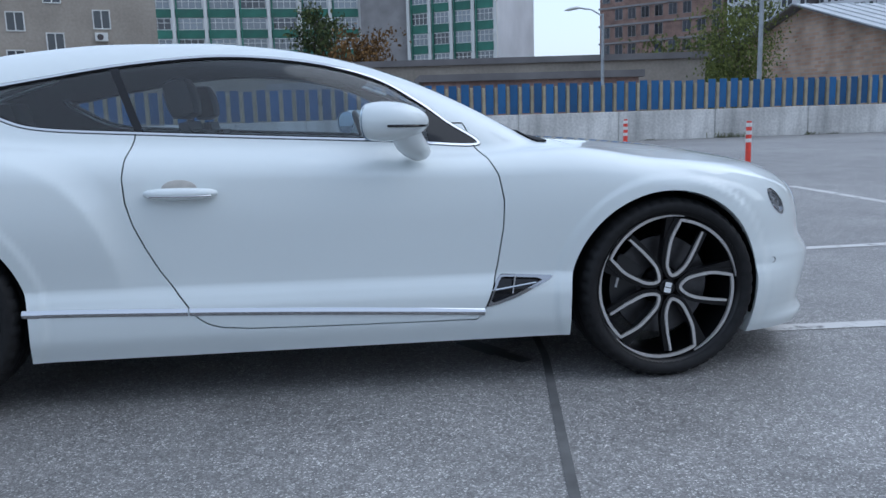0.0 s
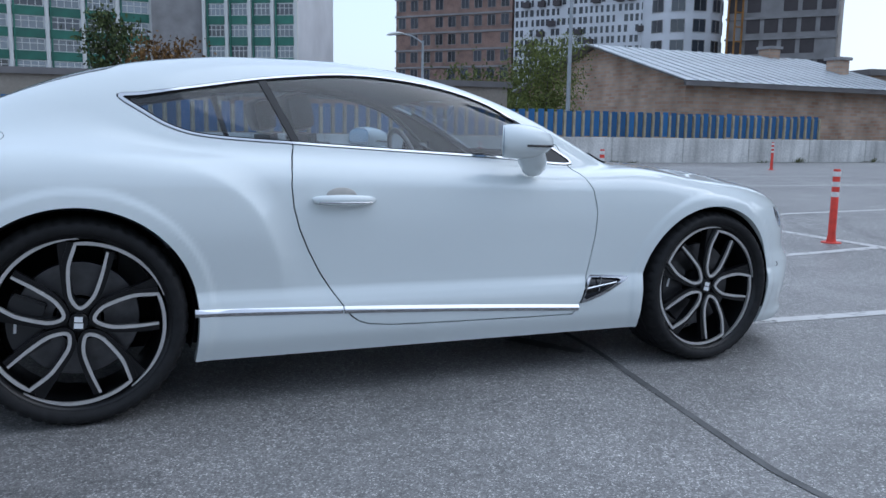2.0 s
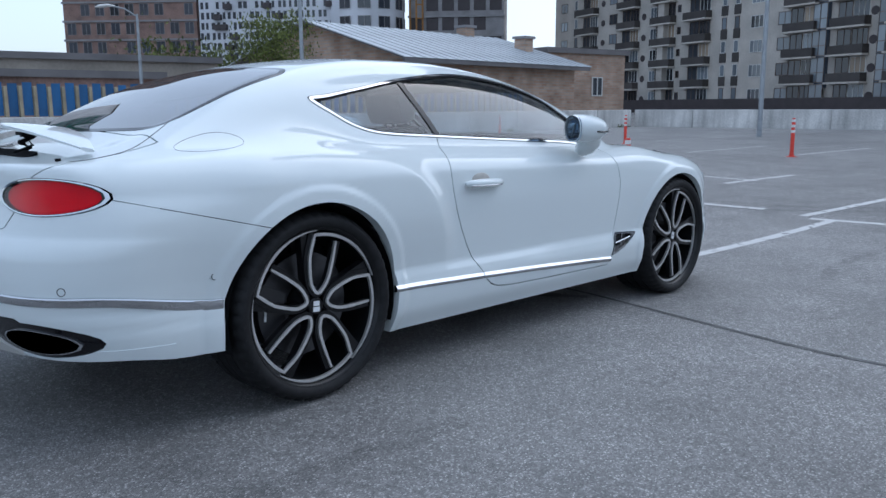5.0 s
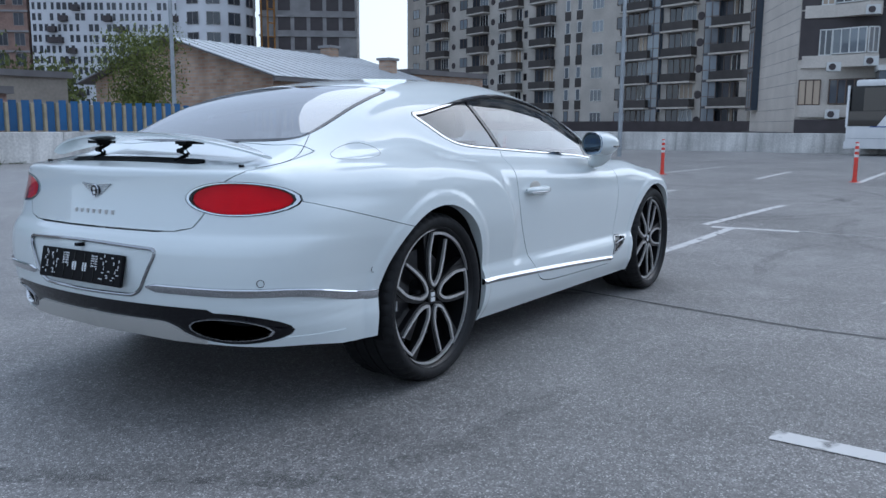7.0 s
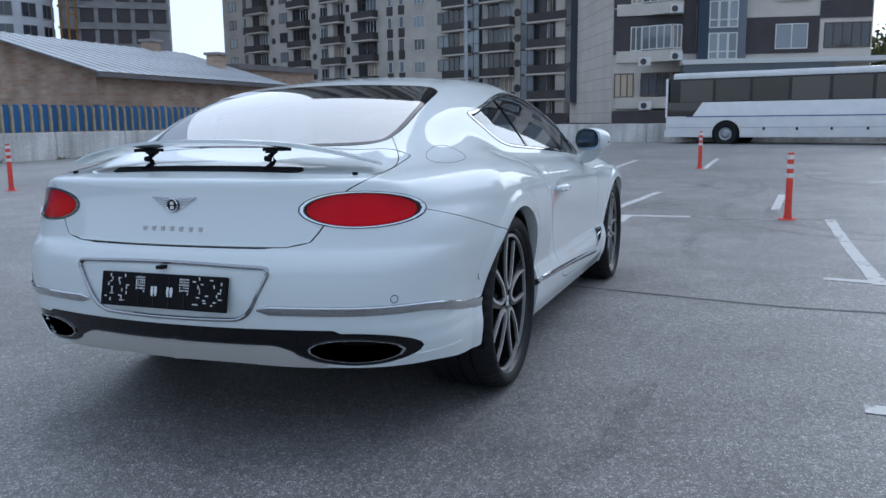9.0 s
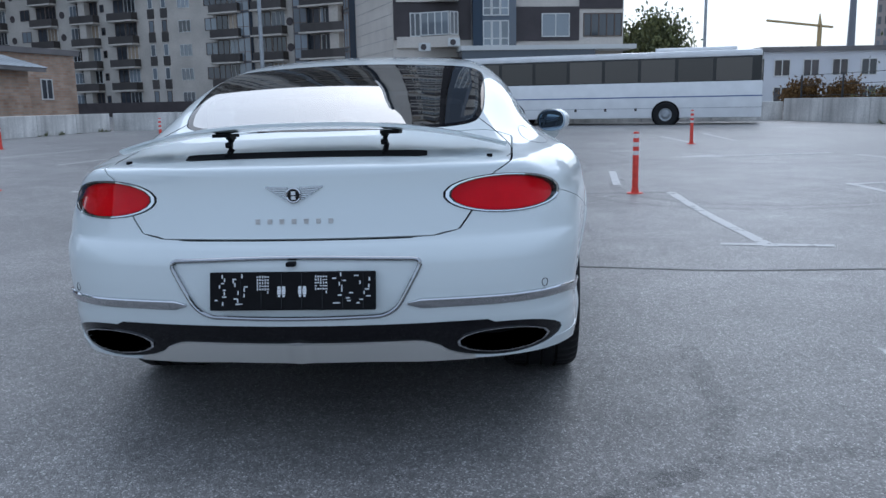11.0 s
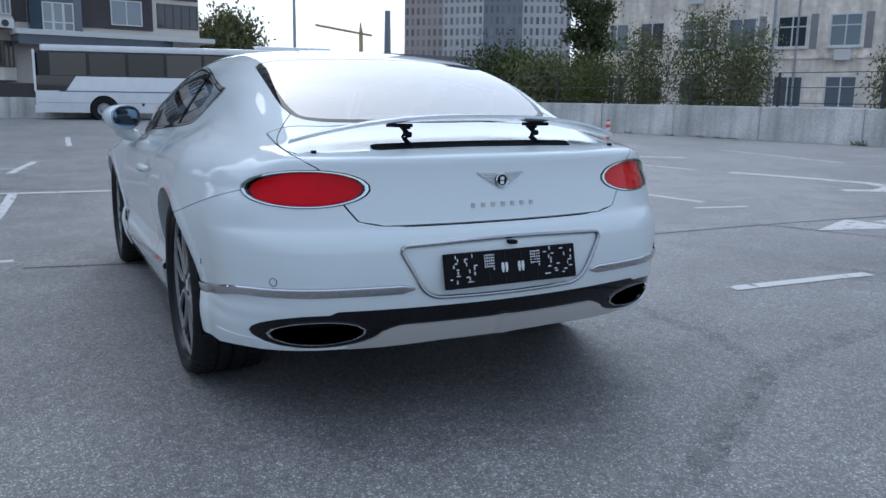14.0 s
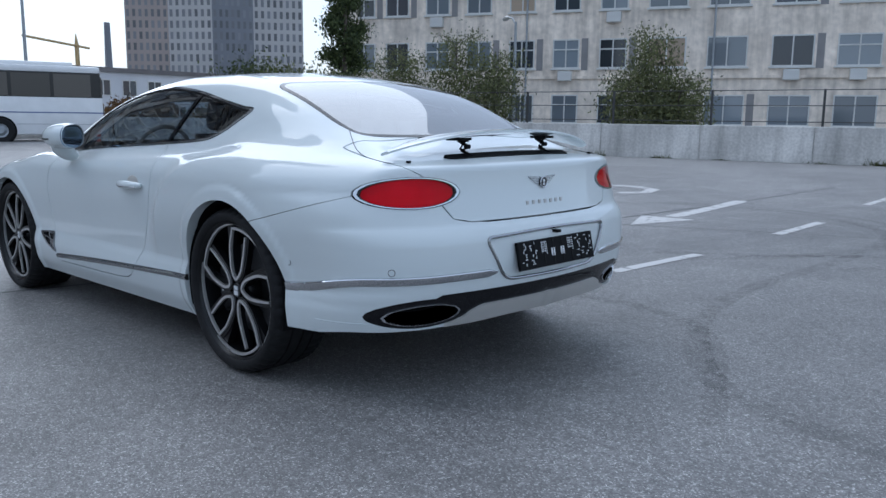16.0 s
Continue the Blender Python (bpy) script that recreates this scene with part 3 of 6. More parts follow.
# unfinished towers
def unfinished(name, label, x0, y0, x1, y1, depth, floors, bays, wall, win_w, win_h, pane, frame_mat, raw=False, balcony=None):
    b, L = building(name, label, x0, y0, x1, y1, depth, floors * 3.0 + 1, wall)
    bw = L / bays
    slab = mesh_of("floor_slab", box(-0.15, L + 0.15, -0.25, 0.05, 0, 0.3), SLAB_GREY)
    for r in range(floors):
        if raw:
            share("floor_slab", slab, b, Matrix.Translation((0, 0, r * 3.0)))
        for i in range(bays):
            if (i * 5 + r * 11) % 7 == 6 and raw:
                continue
            add_window(b, (i + 0.5) * bw, 1.0 + r * 3.0, win_w, win_h, frame_mat, pane, 1 if frame_mat is not DARK_PANEL else 0)
    if balcony:
        bal = mesh_of("balcony", box(-1.1, 1.1, -0.9, 0, 0, 1.1), balcony)
        for r in range(floors):
            for i in range(bays):
                if (i * 3 + r * 2) % 7 == 0:
                    share("balcony", bal, b, Matrix.Translation(((i + 0.5) * bw, 0, 0.2 + r * 3.0)))
    return b


unfinished("brick_tower", "unfinished brown brick tower with open floors", 52.3, 136.3, 66.6, 119.0, 18, 13, 9, BROWN_WALL, 1.5, 1.9, PANE, SLAB_GREY, True)
TINY_PANE = material("slim_pane", (0.05, 0.055, 0.065), 0.15, spec=0.6)
wt, WL = building("white_tower", "white tower with small dark staggered windows", 66.8, 118.5, 80.5, 98.0, 18, 38, WHITE_WALL)
rng_t = random.Random(41)
bm = bmesh.new()
bay_bm = bmesh.new()
for r in range(23):
    for i in range(26):
        x, z, w = (i + 0.5 + rng_t.uniform(-0.12, 0.12)) * WL / 26, 0.8 + r * 1.6, rng_t.choice((0.4, 0.5, 0.5, 0.62))
        k = rng_t.random()
        if k < 0.80:
            add_box(bm, x - w / 2, x + w / 2, -0.05, 0.0, z, z + 1.05)
        elif k < 0.90:
            add_box(bay_bm, x - 0.6, x + 0.6, -0.8, 0.0, z - 0.15, z + 0.7)
            add_box(bm, x - w / 2, x + w / 2, -0.05, 0.0, z, z + 1.1)
tagged(part("window_field", bm, TINY_PANE, wt), "many slim dark windows", kind="stuff")
tagged(part("balcony_field", bay_bm, DARK_PANEL, wt), "small dark balconies", kind="stuff")
b = tagged(empty("round_tower", pose(84.5, 97.5, 0)), "pale round corner tower under construction", "building")
part("wall", lathe(bmesh.new(), [(0.1, 0), (6.0, 0), (6.0, 40), (0.1, 40)], 40, 'Z'), WHITE_WALL, b, smooth=True)
fr, pn = window_mesh(2.0, 1.9, SLAB_GREY, PANE, 1)
for r in range(12):
    for a in (195, 225, 255, 285, 315):
        o = share("window", fr, b, pose(6.02 * math.cos(radians(a)), 6.02 * math.sin(radians(a)), 1 + r * 3.0, 0, 0, a + 90))
        share("pane", pn, o, Matrix())
unfinished("grey_tower", "grey unfinished concrete tower with open bays", 88.5, 92.0, 97.6, 80.0, 14, 14, 6, SLAB_GREY, 1.9, 2.2, DARK_PANEL, DARK_PANEL, True)
hoist = tagged(empty("building_hoist", pose(88.0, 89.8, 0)), "orange construction hoist mast beside the tower", "hoist")
ORANGE = material("hoist_orange", (0.40, 0.20, 0.06), 0.7, noise_scale=1, noise_amount=0.2)
for dx, dy in ((0, 0), (1.4, 0), (0, 1.4), (1.4, 1.4)):
    part("mast", box(dx - 0.1, dx + 0.1, dy - 0.1, dy + 0.1, 0, 50), ORANGE, hoist)
for r in range(24):
    part("brace", box(-0.1, 1.5, -0.12, 0.0, r * 2.1, r * 2.1 + 0.18), ORANGE, hoist)

# brick shed with a sheet-metal gable roof
shed = tagged(empty("brick_shed", along(22.9, 24.2, 36.9, 24.4)[0]), "long brick shed with pale sheet-metal gable roof", "shed")
SL, SW = 14.0, 13.2
part("wall", box(0, SL, 0, 0.35, -0.4, 3.58), BRICK, shed)
part("wall", box(0, SL, SW - 0.35, SW, -0.4, 3.58), BRICK, shed)
for x in (0.0, SL - 0.35):
    bm = bmesh.new()
    vs = [(0.35, 3.58), (0.35, -0.4), (SW - 0.35, -0.4), (SW - 0.35, 3.58), (SW / 2, 5.38)]
    a = [bm.verts.new((x, y, z)) for y, z in vs]
    c = [bm.verts.new((x + 0.35, y, z)) for y, z in vs]
    bm.faces.new(a)
    bm.faces.new(c[::-1])
    for i in range(5):
        bm.faces.new((a[i], c[i], c[(i + 1) % 5], a[(i + 1) % 5]))
    part("gable", bm, BRICK, shed)
slope = math.atan2(1.90, SW / 2)
for s in (0, 1):
    mm = Matrix.Translation((0, 0, 3.58)) @ Matrix.Rotation(slope, 4, 'X')
    if s:
        mm = Matrix.Translation((SL, SW, 0)) @ Matrix.Rotation(math.pi, 4, 'Z') @ mm
    up = SW / 2 / math.cos(slope)
    roof = part("roof", box(-0.68, SL + 0.68, -0.72, up - 0.02, -0.06, 0.0), ROOF_GREY, shed, "pale standing-seam sheet roof", matrix=mm)
    wd = (SL + 1.4) / 21
    bm = bmesh.new()
    prism(bm, [(0, 0.002), (wd - 0.01, 0.002), (wd - 0.01, 0.05), (wd - 0.045, 0.05), (wd - 0.06, 0.012), (0.05, 0.012), (0.035, 0.05), (0, 0.05)], -0.75, up)
    sheet_me = mesh_of("roof_sheet", bm, ROOF_METAL)
    for i in range(21):
        share("roof_sheet", sheet_me, roof, Matrix.Translation((-0.7 + wd * i, 0, 0)))
part("eave_board", box(-0.6, SL + 0.6, -0.70, -0.55, 3.16, 3.34), ROOF_GREY, shed)
for x, y, z in ((11.4, 6.2, 5.9), (12.6, 2.6, 5.1)):
    part("chimney", box(x, x + 0.8, y, y + 0.8, z - 1.9, z), BRICK, shed, bevel=0.03)
    part("chimney_cap", box(x - 0.1, x + 0.9, y - 0.1, y + 0.9, z, z + 0.15), SLAB_GREY, shed)
b, L = building("brick_annex", "low brown brick annex with flat roof", 40.5, 29, 47.5, 27.5, 8, 4.6, BRICK)
for x in (1.5, 4.5):
    add_window(b, x, 1.8, 1.0, 1.3)
b, L = building("far_barn", "low dark barn with grey roof", 6.0, 37.0, 17.0, 36.0, 6, 2.6, BROWN_WALL)

CURTAIN = material("curtained_pane", (0.38, 0.30, 0.22), 0.25, spec=0.6, island=0.3)
# ---- large grey apartment block: stepped facade with dark loggias ----
apt = tagged(empty("apartment_block", along(112.9, 81.1, 88.5, 17.5)[0]), "large grey apartment block with dark balconies", "building")
AL = math.hypot(112.9 - 88.5, 81.1 - 17.5)
APT_FLOORS = 29
AH = APT_FLOORS * 2.95 + 2
part("wall", box(0, AL, 0, 18, -0.5, AH), PLASTER_GREY, apt)
part("roof", box(-0.3, AL + 0.3, -0.3, 18.3, AH, AH + 0.4), ROOF_GREY, apt)
BALCONY = material("balcony_dark", (0.055, 0.048, 0.045), 0.6, noise_scale=1, noise_amount=0.2, island=0.25)
GLAZING = material("tall_glazing", (0.045, 0.06, 0.085), 0.05, spec=0.6, island=0.3)
balcony_meshes = {}
for half in (2.2,):
    balcony_meshes[half] = (mesh_of("balcony", box(-half, half, -1.1, 0, 0, 0.95), BALCONY, 0.03), mesh_of("balcony_slab", box(-half - 0.1, half + 0.1, -1.25, 0, -0.2, 0), PLASTER_GREY))
strip = mesh_of("dark_strip", box(-0.55, 0.55, -0.08, 0, 0, 1.2), BALCONY)
rib = mesh_of("facade_rib", box(-0.6, 0.6, -0.9, 0, 0, AH), PLASTER_GREY)
bm = bmesh.new()
tube(bm, [(0, -0.01, 0), (0, -0.08, 0)], 0.47, 18)
port = mesh_of("round_window", bm, DARK_PANEL)
cols = [("w", 2.8), ("s", 6.2), ("b", 10.2), ("o", 13.6), ("w", 16.2), ("b", 20.4), ("o", 23.5), ("W", 26.0), ("r", 28.2), ("q", 31.0), ("b", 35.0), ("s", 39.5), ("s", 41.7), ("W", 45.0), ("w", 49.2), ("b", 52.0), ("g", 54.6),
        ("b", 58.4), ("o", 61.0), ("g", 62.8), ("b", 65.3), ("r", 67.6)]
for kind, x in cols:
    if kind == "r":
        share("facade_rib", rib, apt, Matrix.Translation((x, 0, 0)))
    if kind == "g":
        part("glazed_strip", box(x - 1.0, x + 1.0, -0.5, 0, 3, AH), GLAZING, apt, "tall strip of blue glazing")
    for r in range(APT_FLOORS):
        z = 0.6 + r * 2.95
        if kind == "w":
            add_window(apt, x, z + 1.0, 1.9, 1.5, FRAME_BROWN, PANE_BLUE if (r * 5 + int(x)) % 3 else PANE, 1)
        elif kind == "W":
            add_window(apt, x, z + 1.0, 2.0, 1.5, FRAME_WHITE, PANE_BLUE if (r * 5 + int(x)) % 3 else PANE, 2)
        elif kind == "s":
            add_window(apt, x, z + 1.2, 0.8, 1.5, FRAME_WHITE if r % 3 else FRAME_BROWN, PANE_BLUE, 0)
            share("dark_strip", strip, apt, Matrix.Translation((x, 0, z)))
        elif kind == "q":
            add_window(apt, x, z + 1.3, 0.7, 1.0, FRAME_BROWN, PANE, 0)
        elif kind == "o":
            share("round_window", port, apt, Matrix.Translation((x, 0, z + 1.4)))
        elif kind == "g":
            add_window(apt, x, z, 1.9, 2.8, FRAME_BROWN, PANE_BLUE, 1, 0.4, y=-0.5)
        else:
            half = 2.2
            share("balcony", balcony_meshes[half][0], apt, Matrix.Translation((x, 0, z)))
            share("balcony_slab", balcony_meshes[half][1], apt, Matrix.Translation((x, 0, z)))
            lit = (r * 7 + int(x)) % 4
            add_window(apt, x - half * 0.45, z + 0.95, half * 0.8, 1.75, FRAME_BROWN, PANE, 1)
            add_window(apt, x + half * 0.45, z + 0.95, half * 0.9, 1.75, FRAME_WHITE if lit else FRAME_BROWN, CURTAIN if lit == 1 else PANE_BLUE if lit == 2 else PANE, 2)
part("base_storey", box(-1, AL + 1, -2.0, 0, -0.5, 1.9), DARK_PANEL, apt, "dark ground storey")

# ---- nearer pale-tiled house with dark panels and glazed bays ----
PH = 84
tile = tagged(empty("tiled_house", along(63.0, 12.0, 51.6, 6.8)[0]), "pale tiled house flank with plain wall", "building")
TLn = math.hypot(63 - 51.6, 12 - 6.8)
part("wall", box(0, TLn, 0, 8, -0.5, PH), WHITE_TILE, tile)
joint = mesh_of("tile_joint", box(0, TLn, -0.012, 0, 0, 0.025), SLAB_GREY)
for r in range(60):
    share("tile_joint", joint, tile, Matrix.Translation((0, 0, r * 0.8)))
part("glazed_strip", box(0.6, 2.4, -0.5, 0, 2.5, PH), GLAZING, tile, "tall strip of blue glazing")
for r in range(14):
    add_window(tile, 1.5, 2.7 + r * 3.0, 1.7, 2.7, FRAME_BROWN, PANE_BLUE, 1, 0.5, y=-0.5)
part("base_storey", box(-0.2, TLn, -0.6, 0, -0.5, 0.9), DARK_PANEL, tile)
front = tagged(empty("panel_house", along(51.6, 6.75, 54.4, -9.2)[0]), "pale house with dark panels and glazed bays", "building")
FL = math.hypot(54.4 - 51.6, 6.75 + 9.2)
part("wall", box(0, FL, 0, 12, -0.5, PH), WHITE_TILE, front)
FLOORS = 26
for r in range(FLOORS):
    z = 2.35 + r * 3.05
    dark = r % 3 != 0
    if dark:
        part("dark_cladding", box(0.0, 1.1, -0.10, 0, z + 0.05, z + 3.0), DARK_PANEL, front, "dark brown cladding panel")
        part("dark_cladding", box(1.1, 4.5, -0.08, 0, z + 1.85, z + 3.0), DARK_PANEL, front, "dark brown cladding panel")
        if r % 3 == 1:
            part("dark_cladding", box(8.5, 13.0, -0.09, 0, z - 0.1, z + 2.2), DARK_PANEL, front, "dark brown cladding panel")
        else:
            part("dark_cladding", box(13.0, 16.1, -0.09, 0, z - 1.0, z + 0.1), DARK_PANEL, front, "dark brown cladding panel")
    part("dark_cladding", box(4.5, 5.35, -0.10, 0, z + 0.02, z + 3.03), DARK_PANEL, front, "dark brown cladding panel") if r > 0 else None
    add_window(front, 0.75 if not dark else 1.65, z + 0.25, 1.3 if not dark else 1.05, 1.6, FRAME_BROWN if not dark else FRAME_WHITE, PANE if r % 2 else CURTAIN, 2, 0, y=-0.10)
    for x, w, turn, y in ((2.35, 1.1, -28, -0.45), (3.25, 1.05, -28, -0.92), (4.05, 0.7, 30, -0.95)):
        add_window(front, x, z + 0.3, w, 1.55, FRAME_WHITE if dark else FRAME_BROWN, PANE_BLUE if r % 2 else PANE, 1, 0, y=y, turn=turn)
    bm = bmesh.new()
    prism(bm, [(0.2, 0.0), (0.2, -0.22), (1.9, -0.25), (3.7, -1.2), (4.45, -0.75), (4.45, 0.0)], 0, 0.75)
    for v in bm.verts:
        v.co = (v.co.x, v.co.z, v.co.y + z - 0.5)
    part("bay_apron", bm, WHITE_TILE, front)
    if r > 0:
        add_window(front, 11.3, z + 0.15, 2.0, 1.6, FRAME_WHITE, PANE_BLUE, 1, 0, y=-0.10)
        add_window(front, 14.7, z + 0.15, 2.8, 1.6, FRAME_BROWN, PANE if r % 2 else PANE_BLUE, 4, 0)
bm = bmesh.new()
prism(bm, [(5.4, 0), (5.4, -0.7), (6.0, -1.2), (7.8, -1.2), (8.4, -0.7), (8.4, 0)], 4.6, PH)
for v in bm.verts:
    v.co = (v.co.x, v.co.z, v.co.y)
part("glazed_bay", bm, GLAZING, front, "tall glazed corner bay")
for r in range(24):
    for k in range(3):
        add_window(front, 6.3 + 0.6 * k, 4.9 + r * 2.0, 0.59, 1.7, FRAME_WHITE, CURTAIN if (r * 3 + k) % 11 == 7 else PANE_BLUE, 0, 0.3, y=-1.21)
part("canopy", box(4.3, 16.3, -2.6, 0, 4.55, 4.85), FRAME_WHITE, front, "long flat pale canopy")
part("canopy_glass", box(4.4, 13.5, -2.4, 0, 4.0, 4.55), GLAZING, front, "dark glazed band below the canopy")
part("base_storey", box(0, FL, -1.2, 0, -0.5, 1.7), DARK_PANEL, front, "dark ground storey")
for x, z in ((4.0, 4.9), (2.0, 4.6), (3.9, 7.9), (2.1, 1.75)):
    air_conditioner(front, x, z, -1.15)

# ---- distance towards the south-east ----
b, L = building("white_low_house", "low white house with dark windows", 61.0, -21.0, 62.5, -36.0, 9, 4.6, WHITE_WALL)
for r, z in enumerate((0.6, 2.7)):
    for i in range(6):
        add_window(b, 1.5 + i * 2.3, z, 1.3, 1.3, FRAME_WHITE, PANE, 1)
def tower(name, label, x0, y0, x1, y1, floors, bays, wall, win):
    b, L = building(name, label, x0, y0, x1, y1, 25, floors * 3.2, wall)
    for r in range(1, floors):
        for i in range(bays):
            add_window(b, (i + 0.5) * L / bays, 0.9 + r * 3.2, L / bays * 0.55, 2.2, wall, win, 0)


# muted wall and pane tones with the distance haze mixed into the colour
HAZE_BROWN = material("haze_brown", (0.33, 0.285, 0.265), 0.9, noise_scale=0.1, noise_amount=0.1)
HAZE_PALE = material("haze_pale", (0.42, 0.41, 0.405), 0.9, noise_scale=0.1, noise_amount=0.1)
HAZE_DARK = material("haze_dark", (0.17, 0.18, 0.205), 0.5, noise_scale=0.1, noise_amount=0.1)
HAZE_PANE = material("haze_pane", (0.15, 0.155, 0.17), 0.3, island=0.4)
tower("brown_high_rise", "distant brown high-rise with window rows", 233, -104, 224, -113, 26, 7, HAZE_BROWN, HAZE_PANE)
tower("white_high_rise", "distant pale high-rise with window rows", 224, -113, 213, -121, 24, 7, HAZE_PALE, HAZE_PANE)
tower("grey_high_rise", "distant dark grey glazed high-rise", 213, -121, 207, -131, 28, 7, HAZE_DARK, HAZE_PANE)
tower("pale_high_rise", "distant pale high-rise with arched windows", 207, -131, 199, -143, 20, 8, HAZE_PALE, HAZE_PANE)
ch = tagged(empty("chimney_stack", pose(180, -76, 0)), "tall slim dark factory chimney", "chimney")
part("shaft", lathe(bmesh.new(), [(0.05, 0), (1.0, 0), (0.65, 21.6), (0.05, 21.6)], 20, 'Z'), HAZE_DARK, ch, smooth=True)
CRANE = material("crane_yellow", (0.42, 0.30, 0.14), 0.6)
cr = tagged(empty("tower_crane", pose(190, -73.0, 0, 0, 0, 118)), "distant yellow tower crane", "crane")
part("mast", box(-0.35, 0.35, -0.35, 0.35, 0, 17), CRANE, cr)
bm = bmesh.new()
tube(bm, [(-4, 0, 16.6), (16, 0, 17.6)], 0.28, 6)
part("jib", bm, CRANE, cr)
part("apex", tube(bmesh.new(), [(0, 0, 17), (0.2, 0, 19.5)], [0.5, 0.1], 6), CRANE, cr)

# ---- old three-storey institute behind the trees ----
old = tagged(empty("old_institute", along(36.7, -30.5, -18.3, -55.7)[0]), "old weathered three-storey block with patched render", "building")
OL = math.hypot(55.0, 25.2)
part("wall", box(0, OL, 0, 12, -0.5, 13.0), PLASTER_OLD, old)
part("roof", box(-0.3, OL + 0.3, -0.4, 12.3, 13.0, 13.5), ROOF_GREY, old)
part("plinth", box(0, OL, -0.15, 0, -0.5, 0.6), SLAB_GREY, old)
part("string_course", box(0, OL, -0.12, 0, 3.55, 3.7), PLASTER_OLD, old)
rng_o = random.Random(11)
for r, z in enumerate((1.0, 4.15, 7.4, 10.4)):
    for k, x in enumerate((0.9, 3.2, 5.87, 8.53, 11.2, 13.85, 16.55, 19.5, 22.7, 26.0, 29.2, 32.4, 35.6, 38.8, 42.0, 45.2, 48.4, 51.6, 54.8)):
        w = 1.55 if x < 18 else 2.1
        o = add_window(old, x, z, w, 1.65, FRAME_WHITE, (PANE_BLUE, PANE, CURTAIN)[rng_o.choice((0, 0, 0, 1, 2))], 1, 0.0 if rng_o.random() < 0.5 else 0.65)
        part("sill", box(-w / 2 - 0.1, w / 2 + 0.1, -0.16, 0.0, -0.09, 0.0), FRAME_WHITE, o)
        if (r, k) in ((1, 5), (2, 6), (1, 9), (1, 10), (2, 11), (1, 13), (2, 2)):
            a = part("air_conditioner", box(-0.4, 0.4, -0.36, -0.02, -0.72, -0.15), FRAME_WHITE, o, "pale outdoor air conditioner", bevel=0.03)
        if rng_o.random() < 0.3:
            part("render_patch", box(w / 2 + 0.12, w / 2 + 0.5, -0.012, 0, -0.1, 1.7), SLAB_GREY, o)
part("pier", box(-0.3, 0.5, -0.35, 0.2, -0.5, 13.0), PLASTER_OLD, old)
for x in (11.5, 22.0, 33.0):
    part("rain_pipe", tube(bmesh.new(), [(x, -0.12, 0), (x, -0.12, 12.9)], 0.06, 8), GALVANISED, old)

# ---- bollards ----
POST_RED = material("bollard_red", (0.62, 0.045, 0.025), 0.5, noise_scale=12, noise_amount=0.2)
POST_WHITE = material("bollard_white", (0.68, 0.66, 0.64), 0.5, noise_scale=20, noise_amount=0.15)


def bollard():
    b = tagged(empty("bollard"), "red plastic bollard with white reflective bands on asphalt", "bollard", "bollards")
    bm = bmesh.new()
    lathe(bm, [(0.001, 0.012), (0.10, 0.010), (0.105, 0.0), (0.001, 0.0)], 24, 'Z')
    part("base", bm, POST_RED, b, smooth=True)
    bm = bmesh.new()
    lathe(bm, [(0.055, 0.008), (0.046, 0.04), (0.040, 0.10), (0.038, 0.78), (0.030, 0.80), (0.001, 0.802)], 20, 'Z')
    part("post", bm, POST_RED, b, smooth=True)
    for z in (0.50, 0.61, 0.72):
        bm = bmesh.new()
        lathe(bm, [(0.0385, z), (0.0405, z + 0.002), (0.0405, z + 0.053), (0.0385, z + 0.055)], 20, 'Z')
        part("band", bm, POST_WHITE, b, smooth=True)
    return b


first = None
for x, y in ((5.75, -2.38), (13.75, -0.96), (6.72, -7.62), (6.05, 2.2), (17.0, 13.5), (6.2, 6.7), (5.7, 10.0), (16.85, 8.76), (14.8, -5.15), (14.0, 3.05)):
    m = Matrix.Translation((x, y, float(lot_z(x, y))))
    if first is None:
        first = bollard()
        first.matrix_basis = m
    else:
        copy_thing(first, m)

# ---- street lamps ----
def lamp_post(x, y, h, arm, heading, label):
    b = tagged(empty("street_lamp", pose(x, y, 0.0, 0, 0, heading)), label, "street lamp", "street lamps")
    bm = bmesh.new()
    tube(bm, [(0, 0, -0.3), (0, 0, h * 0.5), (0, 0, h)], [0.085, 0.07, 0.05], 12)
    part("pole", bm, GALVANISED, b, smooth=True)
    if arm:
        part("arm", tube(bmesh.new(), [(0, 0, h - 0.1), (arm * 0.5, 0, h + 0.18), (arm, 0, h + 0.25)], 0.03, 8), GALVANISED, b)
        bm = bmesh.new()

        tube(bm, [(arm - 0.1, 0, h + 0.26), (arm + 0.15, 0, h + 0.27), (arm + 0.45, 0, h + 0.22), (arm + 0.62, 0, h + 0.18)], [0.05, 0.13, 0.13, 0.03], 12, scale_y=0.5)
        part("lamp_head", bm, FRAME_WHITE, b, "pale lamp head", smooth=True)


lamp_post(12.0, 27.9, 4.8, 0.9, 165, "grey street lamp on a curved arm behind the fence")
lamp_post(15.0, 21.3, 9.0, 0, 0, "tall grey steel lamp post behind the fence")
lamp_post(24.0, 7.9, 9.0, 0, 0, "tall pale grey steel lamp post beside the wall")
lamp_post(33.7, -9.9, 9.0, 0, 0, "tall slim grey steel mast beside the bus")

lamp_post(16.5, -22.5, 5.0, 0.8, -30, "grey street lamp among the trees")

